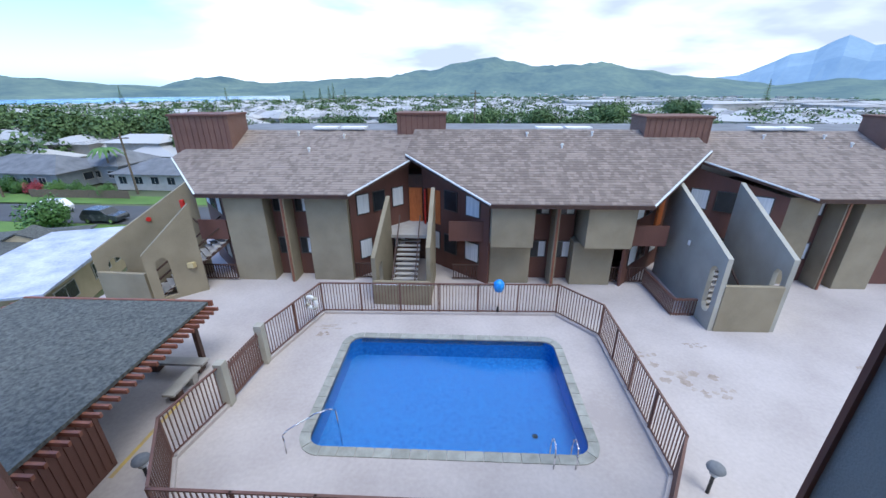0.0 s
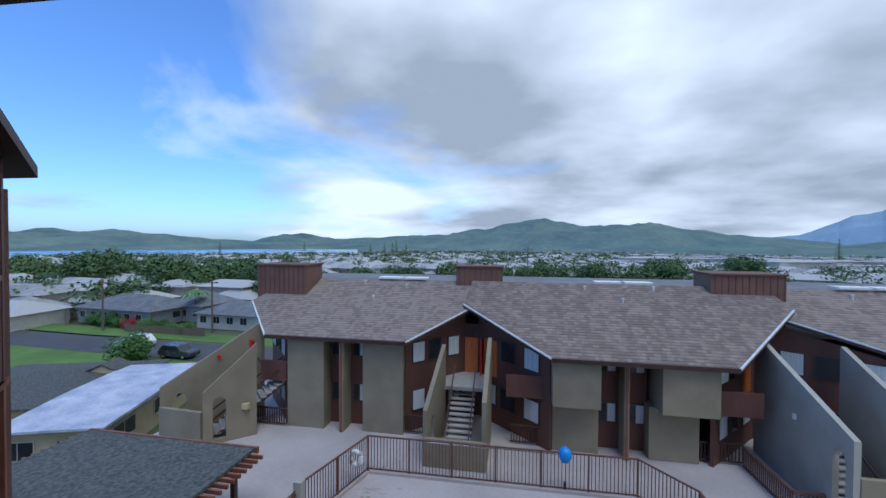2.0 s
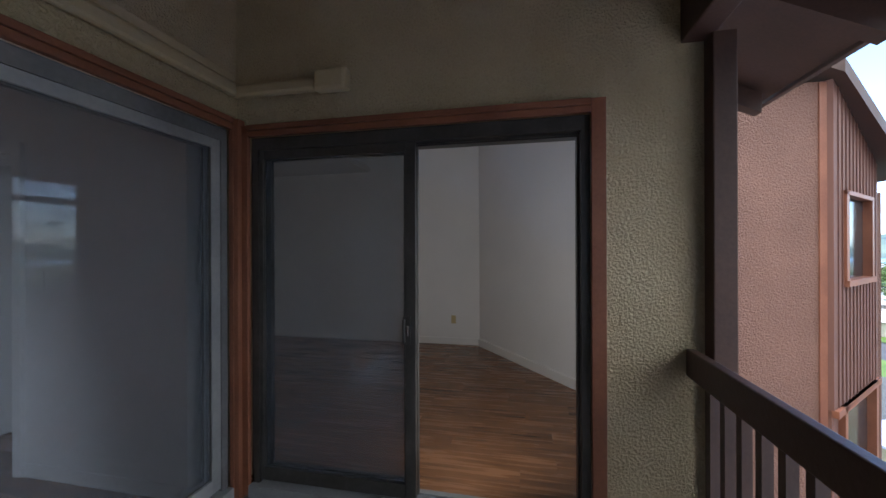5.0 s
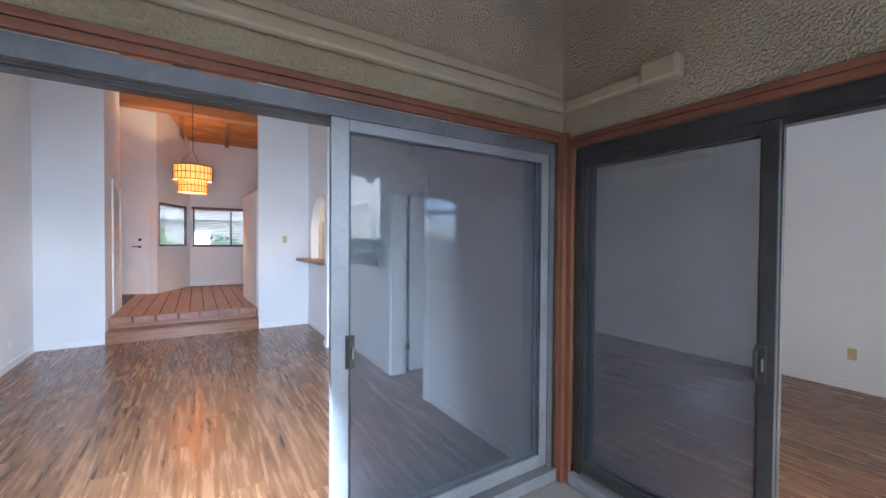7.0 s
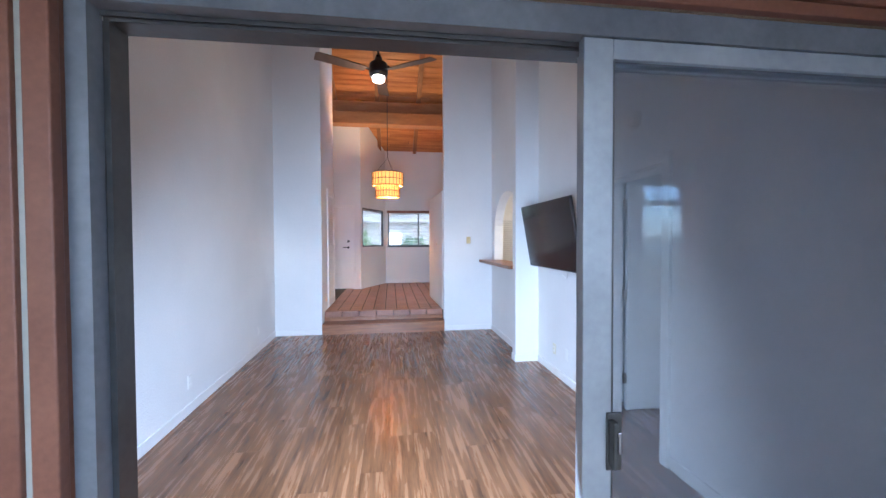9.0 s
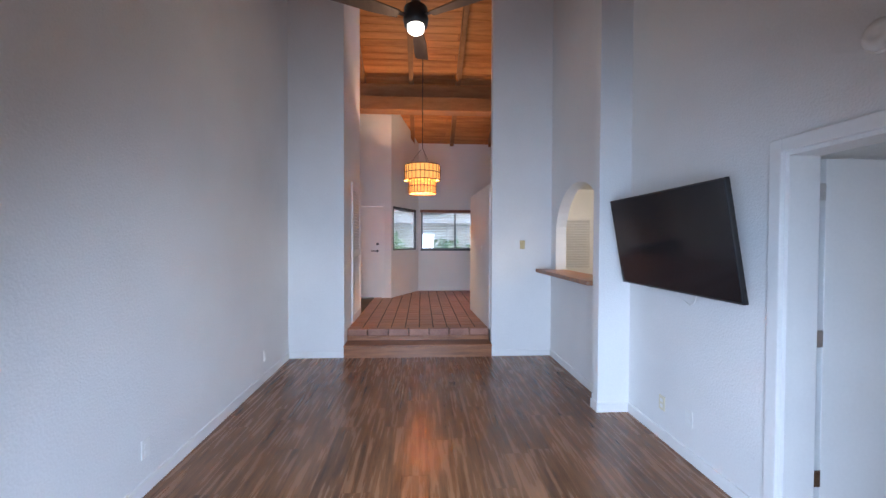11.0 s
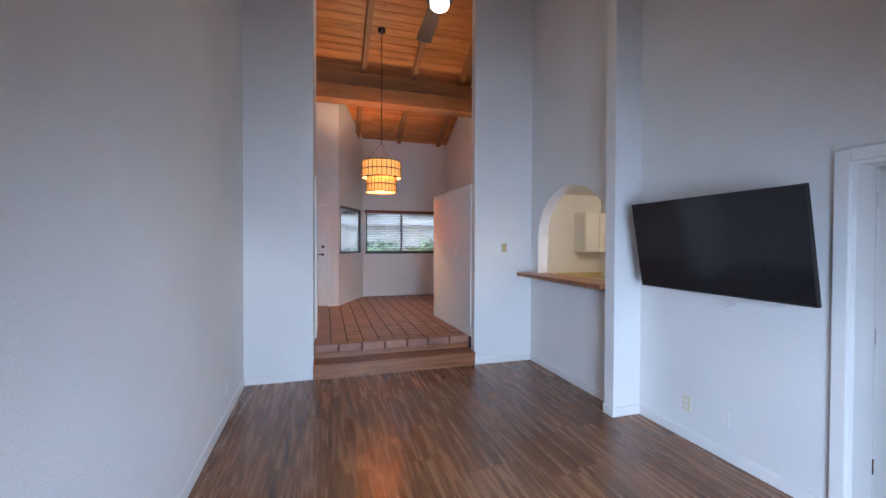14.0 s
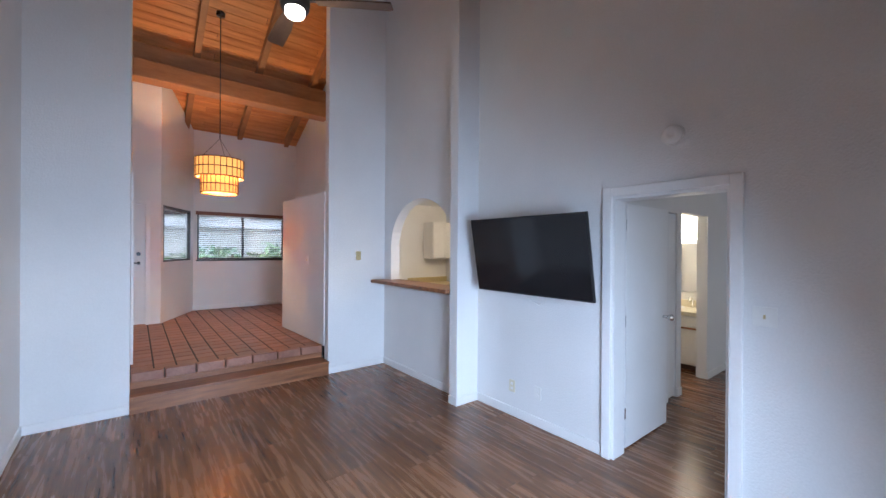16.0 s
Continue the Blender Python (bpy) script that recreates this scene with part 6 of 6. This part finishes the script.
for i, (x, y, r) in enumerate(((-63.2, 56.6, 1.5), (-60.8, 56.2, 1.2), (-54.8, 55.4, 1.3), (-52.6, 56.0, 1.1), (-49.5, 54.4, 1.0), (-46.2, 53.8, 1.2), (-67.0, 57.5, 1.4))):
    bush(x, y, -12.9, r, 40 + i, LEAF, "garden shrub in front of the grey house")
bush(-58.2, 55.6, -12.9, 1.2, 50, material("red_flowering_leaves", (0.20, 0.02, 0.03), (0.42, 0.07, 0.09), 0.7, 1.0, 8, 0, island=0.3), "red flowering shrub in front of the grey house")
gf = thing("wooden_fence", (-50, 52, -12.9), "weathered wooden garden fence along the street", "fence")
for i in range(24):
    x = -57.0 + 0.62 * i
    y = 53.4 - 0.075 * (x + 57)
    part("board", Shape().box((x, y, -12.9), (x + 0.56, y + 0.05, -11.75 + 0.05 * math.sin(i * 2.3))), BARK, gf)
part("rail", Shape().slab((-57.0, 53.48), (-42.2, 52.37), -12.1, -11.98, 0.06), BARK, gf)
# palms
for i, (x, y) in enumerate(((-52, 62), (-44, 78), (-36, 74))):
    rng = random.Random(70 + i)
    z = land(x, y)
    t = thing("palm_tree", (x, y, z), "slender palm with drooping fronds", "palm", "palms")
    part("trunk", Shape().rod((x, y, z), (x + 0.3, y, z + 5.5), 0.18, 7, 0.12), BARK, t)
    for j in range(14):
        a = 6.28319 * j / 14 + rng.random() * 0.3
        s = Shape()
        pp = [Vector((x + 0.3, y, z + 5.5)) + Vector((math.cos(a), math.sin(a), 0)) * (0.5 * k) + Vector((0, 0, 0.35 * k - 0.11 * k * k)) for k in range(6)]
        sd_ = Vector((-math.sin(a), math.cos(a), 0))
        for k in range(5):
            wa, wb = 0.35 * math.sin(0.5 + k * 0.5), 0.35 * math.sin(0.5 + (k + 1) * 0.5)
            s.add([pp[k] - sd_ * wa, pp[k + 1] - sd_ * wb, pp[k + 1] + Vector((0, 0, 0.1)), pp[k + 1] + sd_ * wb, pp[k] + sd_ * wa, pp[k] + Vector((0, 0, 0.1))], [(0, 1, 2, 5), (5, 2, 3, 4)])
        part("frond", s, LEAF, t)


def hip_house(x, y, z, w, dp, h, rot, wall, roof, label, rise=1.6, over=0.5, name="house"):
    m = Matrix.Translation((x, y, z)) @ Matrix.Rotation(radians(rot), 4, "Z")
    t = thing(name, (x, y, z), label, "house", "houses")
    part("wall", Shape(m).box((-w / 2, -dp / 2, 0), (w / 2, dp / 2, h)), wall, t)
    a, b, r = w / 2 + over, dp / 2 + over, max(0.3, w / 2 - dp / 2)
    vs_ = [(-a, -b, h), (a, -b, h), (a, b, h), (-a, b, h), (-r, 0, h + rise), (r, 0, h + rise), (-a, -b, h - 0.15), (a, -b, h - 0.15), (a, b, h - 0.15), (-a, b, h - 0.15)]
    part("roof", Shape(m).add(vs_, [(0, 1, 5, 4), (1, 2, 5), (2, 3, 4, 5), (3, 0, 4), (0, 6, 7, 1), (1, 7, 8, 2), (2, 8, 9, 3), (3, 9, 6, 0), (6, 9, 8, 7)]), roof, t)
    for k in range(int(w // 2.6)):
        c = -w / 2 + 1.3 + 2.6 * k
        wdw = part("window", Shape(m).box((c - 0.65, -dp / 2 - 0.05, 0.9), (c + 0.65, -dp / 2 + 0.02, 2.1)), PALE_WALL, t, "pale-framed window")
        part("pane", Shape(m).box((c - 0.58, -dp / 2 - 0.06, 0.97), (c - 0.03, -dp / 2 - 0.05, 2.03)).box((c + 0.03, -dp / 2 - 0.06, 0.97), (c + 0.58, -dp / 2 - 0.05, 2.03)), DARK_GLASS, wdw)
    for sgx in (1,):
        wdw = part("window", Shape(m).box((w / 2 - 0.02, -0.8, 0.9), (w / 2 + 0.05, 0.8, 2.1)), PALE_WALL, t, "pale-framed window")
        part("pane", Shape(m).box((w / 2 + 0.05, -0.72, 0.97), (w / 2 + 0.06, 0.72, 2.03)), DARK_GLASS, wdw)
    return t


# tan house with the white roof next to the pavilion
hm = thing("house", (-26, 26, -12.9), "tan house with a weathered nearly flat white roof", "house", "houses")
hmx = Matrix.Translation((-22.6, 20.1, -12.9)) @ Matrix.Rotation(radians(16), 4, "Z")
part("wall", Shape(hmx).box((-6.2, 0.5, 0), (-0.6, 12.5, 2.79)), TAN, hm)
part("roof", Shape(hmx).add([(-6.4, 0, 2.8), (0, 0, 2.8), (0, 13, 2.8), (-6.4, 13, 2.8), (-6.4, 0, 2.95), (0, 0, 2.95), (0, 13, 2.95), (-6.4, 13, 2.95), (-6.4, 6, 3.1), (0, 6, 3.02)], [(0, 3, 2, 1), (4, 5, 9, 8), (8, 9, 6, 7), (0, 1, 5, 4), (1, 2, 6, 9, 5), (2, 3, 7, 6), (3, 0, 4, 8, 7)]), WHITE_ROOF, hm, "weathered white roofing")
for u0, v0 in ((-5.9, 0.5), (-2.9, 0.5)):
    wdw = part("window", Shape(hmx).box((u0, v0 - 0.06, 0.95), (u0 + 1.8, v0 + 0.02, 2.15)), PALE_WALL, hm, "pale-framed window")
    part("pane", Shape(hmx).box((u0 + 0.07, v0 - 0.07, 1.02), (u0 + 0.87, v0 - 0.06, 2.08)).box((u0 + 0.93, v0 - 0.07, 1.02), (u0 + 1.73, v0 - 0.06, 2.08)), DARK_GLASS, wdw)
for v0 in (1.6, 6.2, 9.4):
    wdw = part("window", Shape(hmx).box((-0.62, v0, 0.95), (-0.54, v0 + 2.4, 2.2)), PALE_WALL, hm, "pale-framed window")
    part("pane", Shape(hmx).box((-0.54, v0 + 0.08, 1.03), (-0.53, v0 + 1.16, 2.12)).box((-0.54, v0 + 1.24, 1.03), (-0.53, v0 + 2.32, 2.12)), DARK_GLASS, wdw)
hip_house(-36.5, 27.5, -12.9, 12, 10, 2.3, 16, TAN, GRAVEL_ROOF, "low house with a dark shingled roof", 1.0, 0.7)
hip_house(-63, 62, -12.9, 17, 9, 2.7, -8, GREY_WALL, GREY_ROOF, "grey house with a grey shingled hip roof", 2.0)
hip_house(-53.5, 66, -12.9, 8, 8, 2.9, -8, GREY_WALL, GREY_ROOF, "grey gabled house wing with white trim", 2.2)
hip_house(-41.5, 61, -12.9, 12, 8, 2.5, -6, PALE_WALL, GREY_ROOF, "low pale house with a grey roof", 1.7)
hip_house(-88, 66, -13.2, 15, 9, 2.7, -10, GREY_WALL, GREY_ROOF, "grey house with a grey shingled hip roof", 2.0)
hip_house(-70, 100, -13.6, 18, 9, 2.7, -4, PALE_WALL, WHITE_ROOF, "pale house with a white roof", 1.4)
hip_house(-95, 110, -14, 16, 9, 4.6, 3, PALE_WALL, GREY_ROOF, "pale two-storey house behind the trees", 1.6)
gb = thing("gable_vent", (-33.0, 29.5, -10.2), "small tan slatted gable on the dark roof", "gable")
gm = Matrix.Translation((-33.0, 29.0, -10.35)) @ Matrix.Rotation(radians(16), 4, "Z")
part("gable_face", Shape(gm).prism([(-1.9, 0), (1.9, 0), (0, 0.85)], -0.05, 0.05, "y"), TAN, gb)
part("gable_roof", Shape(gm).prism([(-2.1, -0.02), (0, 0.92), (2.1, -0.02), (2.1, 0.08), (0, 1.03), (-2.1, 0.08)], -0.15, 2.2, "y"), GRAVEL_ROOF, gb)
tub = single("plastic_tub", Shape().lathe([(0.0, 0.0), (0.34, 0.0), (0.42, 0.5), (0.45, 0.52), (0.43, 0.54), (0.38, 0.5), (0.3, 0.05), (0, 0.05)], (-21.2, 14.2, -12.9), 16), BLUE, "round blue plastic tub beside the wire fence", "tub", "", True)
wf = thing("wire_fence", (-19.5, 16, -12.9), "low grey wire fence beside the tan house", "fence")
for i in range(9):
    part("post", Shape().rod((-19.2 - 0.25 * i, 9 + 1.6 * i, -12.9), (-19.2 - 0.25 * i, 9 + 1.6 * i, -11.6), 0.04, 6), CONCRETE, wf)
for z in (-11.65, -12.0, -12.35, -12.7):
    part("wire", Shape().rod((-19.2, 9, z), (-21.2, 21.8, z), 0.015, 4), ALU, wf)
# cars


def car(x, y, z, rot, paint, label):
    m = Matrix.Translation((x, y, z)) @ Matrix.Rotation(radians(rot), 4, "Z")
    t = thing("car", (x, y, z), label, "car")
    part("body", Shape(m).prism([(-2.2, 0.35), (2.2, 0.35), (2.25, 0.75), (2.1, 0.95), (1.1, 1.05), (0.5, 1.6), (-1.5, 1.65), (-2.05, 1.1), (-2.25, 0.8)], -0.88, 0.88, "y"), paint, t)
    for sg in (-1, 1):
        part("side_window", Shape(m).prism([(1.0, 1.06), (0.45, 1.52), (-1.4, 1.56), (-1.8, 1.08)], sg * 0.88, sg * 0.895, "y"), DARK_GLASS, t)
    part("windscreen", Shape(m).add([(1.12, -0.75, 1.06), (1.12, 0.75, 1.06), (0.54, 0.68, 1.57), (0.54, -0.68, 1.57)], [(0, 1, 2, 3)]), DARK_GLASS, t)
    for px in (-1.4, 1.4):
        for sg in (-1, 1):
            w = part("wheel", Shape(m).rod((px, sg * 0.72, 0.34), (px, sg * 0.92, 0.34), 0.34, 14), BLACK, t)
            part("rim", Shape(m).rod((px, sg * 0.92, 0.34), (px, sg * 0.935, 0.34), 0.2, 10), CHROME, w)
    return t


CARWHITE = material("white_car_paint", (0.7, 0.71, 0.72), (0.78, 0.79, 0.8), 0.25, 2, 20, 0)
CARDARK = material("dark_car_paint", (0.04, 0.045, 0.05), (0.06, 0.065, 0.07), 0.25, 2, 20, 0)
car(-47.0, 45.7, -12.86, 184, CARWHITE, "white sport utility car on the street")
car(-37.5, 42.4, -12.86, -4, CARDARK, "dark grey car parked at the street's edge")
car(-27.5, 17.0, -12.9, 80, CARDARK, "dark car parked beside the tan house")
# utility poles and wires
tops = []
for i, (x, y, h) in enumerate(((-61, 53.5, 8.5), (-90, 58, 9), (-78, 80, 9), (-43, 55, 8.5), (9, 95, 14))):
    z = land(x, y)
    t = thing("utility_pole", (x, y, z), "wooden utility pole with a crossarm", "utility pole", "utility poles")
    part("pole", Shape().rod((x, y, z), (x, y, z + h), 0.16, 8, 0.11), BARK, t)
    part("crossarm", Shape().box((x - 1.1, y - 0.06, z + h - 0.7), (x + 1.1, y + 0.06, z + h - 0.55)), BARK, t)
    tops.append((x, y, z + h - 0.5))
wr = thing("power_line", tops[0], "thin overhead power wires above the street", "power line")
for a, b in ((tops[1], tops[0]), (tops[0], tops[3]), (tops[1], tops[2])):
    for off in (-0.9, 0.9):
        pts = [Vector(a).lerp(Vector(b), k / 8) + Vector((off, 0, -0.8 * math.sin(math.pi * k / 8))) for k in range(9)]
        part("wire", Shape().pipe(pts, 0.02, 4), BLACK, wr)

# the town: many houses and crowns, too many to count
rng = random.Random(11)
hs, rs, ts = Shape(), Shape(), Shape()
cnt = 0
while cnt < 4200:
    az = rng.uniform(-62, 64)
    d = 95 * (24 ** (rng.random() ** 0.85))
    x, y = d * math.sin(radians(az)), d * math.cos(radians(az))
    if -60 < az < -15 and 1180 < d < 2350:
        continue
    cnt += 1
    z = land(x, y)
    if d < 170 and az > -25:
        continue
    big = az > 18 and d > 300 and rng.random() < 0.25
    w, dp, h = (rng.uniform(25, 60), rng.uniform(14, 24), rng.uniform(5, 10)) if big else (rng.uniform(10, 17), rng.uniform(8, 10), rng.choice((3, 3, 3.2, 5.2)))
    m = Matrix.Translation((x, y, z)) @ Matrix.Rotation(rng.uniform(-0.5, 0.5) + (1.57 if rng.random() < 0.3 else 0), 4, "Z")
    hs.box((-w / 2, -dp / 2, -1), (w / 2, dp / 2, h), m)
    rise = 0.6 if big else rng.uniform(1.2, 2.2)
    a, b = w / 2 + 0.6, dp / 2 + 0.6
    rs.add([(-a, -b, h), (a, -b, h), (a, b, h), (-a, b, h), (-a * 0.6, 0, h + rise), (a * 0.6, 0, h + rise)], [(0, 1, 5, 4), (1, 2, 5), (2, 3, 4, 5), (3, 0, 4)], m)
t = tagged(link("town_houses", hs, PALE_WALL), "pale walls of the many houses of the town", "houses", kind="stuff")
t = tagged(link("town_roofs", rs, TOWN_ROOF), "grey and white roofs of the many town houses", "roofs", kind="stuff")
for _ in range(4600):
    az = rng.uniform(-62, 64)
    d = 100 * (22 ** (rng.random() ** 0.8))
    x, y = d * math.sin(radians(az)), d * math.cos(radians(az))
    if -60 < az < -15 and 1180 < d < 2350 or d < 150 and az > -25:
        continue
    z = land(x, y)
    r = rng.uniform(2.0, 4.5) * (1 + d / 2500)
    n = 190 if d < 400 else 40
    leaves(ts, (x, y, z + r * 1.0), r, n, rng, r * (0.14 if d < 400 else 0.28), 0.8)
tagged(link("town_trees", ts, LEAF_DARK), "dark green tree crowns between the town houses", "trees", kind="stuff")
for i, (x, y, h) in enumerate(((-430, 560, 30), (-330, 640, 28), (-150, 560, 26), (-142, 552, 30), (-165, 570, 24), (-128, 556, 22), (330, 420, 30), (-200, 610, 22))):
    z = land(x, y)
    t = thing("norfolk_pine", (x, y, z), "tall narrow conifer standing above the town", "tree", "conifers")
    part("trunk", Shape().rod((x, y, z), (x, y, z + h), 0.5, 6, 0.1), BARK, t)
    s = Shape()
    for k in range(16):
        zz = z + h * (0.15 + 0.84 * k / 16)
        r = (1 - k / 16) * 3.6 + 0.5
        for j in range(9):
            a = 6.28319 * j / 9 + k
            s.add([(x, y, zz + 0.8), (x + r * math.cos(a - 0.25), y + r * math.sin(a - 0.25), zz), (x + r * 1.1 * math.cos(a), y + r * 1.1 * math.sin(a), zz + 0.5), (x + r * math.cos(a + 0.25), y + r * math.sin(a + 0.25), zz)], [(0, 1, 2), (0, 2, 3)])
    part("crown", s, LEAF_DARK, t)

# outside the entry windows
e = thing("opposite_block", (0, -19, 0), "pale beige wall with a ledge across the walkway", "building")
part("wall", Shape().box((-9, -17.6, -2), (10, -17.9, 7)), STUCCO_PALE, e)
part("ledge", Shape().box((-9, -17.4, 2.25), (10, -17.6, 2.45)), PALE_WALL, e)
for x in (-2.2, 0.2, 2.6, 4.8):
    w = part("window", Shape().box((x, -17.55, 2.6), (x + 1.2, -17.61, 3.9)), ALU_DARK, e, "dark window")
    part("pane", Shape().box((x + 0.08, -17.53, 2.68), (x + 1.12, -17.55, 3.82)), DARK_GLASS, w)
structure("pavement_walkway", Shape().box((-9, -12.5, 0.1), (10, -17.6, 0.3)), CONCRETE, "grey concrete walkway outside the entry", "pavement")
for i, (x, y) in enumerate(((1.9, -14.6), (0.4, -14.9), (-1.0, -14.7), (3.2, -14.8))):
    rng = random.Random(90 + i)
    t = thing("garden_shrub", (x, y, 0.3), "bright green shrub outside the entry window", "shrub", "garden shrubs")
    part("stem", Shape().rod((x, y, 0.3), (x, y, 1.2), 0.03, 6), BARK, t)
    s = Shape()
    leaves(s, (x, y, 1.15), 0.6, 260, rng, 0.13, 0.9)
    part("foliage", s, LEAF, t)

# ---- floor boards and tiles ----
board = bpy.data.meshes.new("plank")
q = Shape().box((0.0005, 0.0006, 0.0), (0.1845, 1.2194, 0.016))
q.f = [f for f in q.f if f != (0, 3, 2, 1)]
board.from_pydata(q.v, [], q.f)
board.materials.append(PLANK)
short = {}
fl = structure("floor", Shape().box((-0.86, -2.69, -0.014), (2.80, -8.01, -0.012)), GROUT, "brown laminate plank floor of the living room", "floor")
fb = structure("floor_bedroom", Shape().box((-4.7, -0.17, -0.014), (-1.1, -6.9, -0.012)), GROUT, "brown laminate plank floor of the bedroom", "floor")


def lay(parent, x0, x1, y0, y1):
    rng = random.Random(3)
    x = x0
    while x < x1 - 0.01:
        w = min(0.185, x1 - x)
        y = y0 - rng.uniform(0, 1.0)
        while y < y1:
            a, b = max(y, y0), min(y + 1.22, y1)
            if b - a > 0.02:
                key = (round(w, 3), round(b - a, 2))
                if w > 0.18 and b - a > 1.21:
                    me = board
                elif key in short:
                    me = short[key]
                else:
                    me = bpy.data.meshes.new("plank")
                    z = Shape().box((0.0005, 0.0006, 0.0), (w - 0.0005, b - a - 0.0006, 0.016))
                    me.from_pydata(z.v, [], z.f)
                    me.materials.append(PLANK)
                    short[key] = me
                ob = new("plank", me)
                ob.parent = parent
                ob.location = (x, a, -0.016)
            y += 1.22
        x += 0.185


lay(fl, -0.86, 2.80, -8.02, -2.69)
lay(fb, -4.7, -1.1, -6.1, -0.17)
lay(fb, -1.1, -0.86, -4.95, -2.7)
tile = bpy.data.meshes.new("tile")
q = Shape().box((0.008, 0.008, 0), (0.192, 0.192, 0.006), bevel=0.003)
tile.from_pydata(q.v, [], q.f)
tile.materials.append(TILE)
fe = bpy.data.objects["floor_entry"]
for i in range(15):
    for j in range(21):
        ob = new("tile", tile)
        ob.parent = fe
        ob.location = (2.074 - 0.2 * (i + 1), -8.29 - 0.2 * (j + 1), 0.326)
nose = bpy.data.meshes.new("edge_tile")
q = Shape().box((0.004, -0.05, -0.085), (0.276, 0.045, 0.014), bevel=0.012)
nose.from_pydata(q.v, [], q.f)
nose.materials.append(TILE)
for i in range(7):
    ob = new("edge_tile", nose)
    ob.parent = fe
    ob.location = (0.092 + 0.2829 * i, -8.245, 0.327)
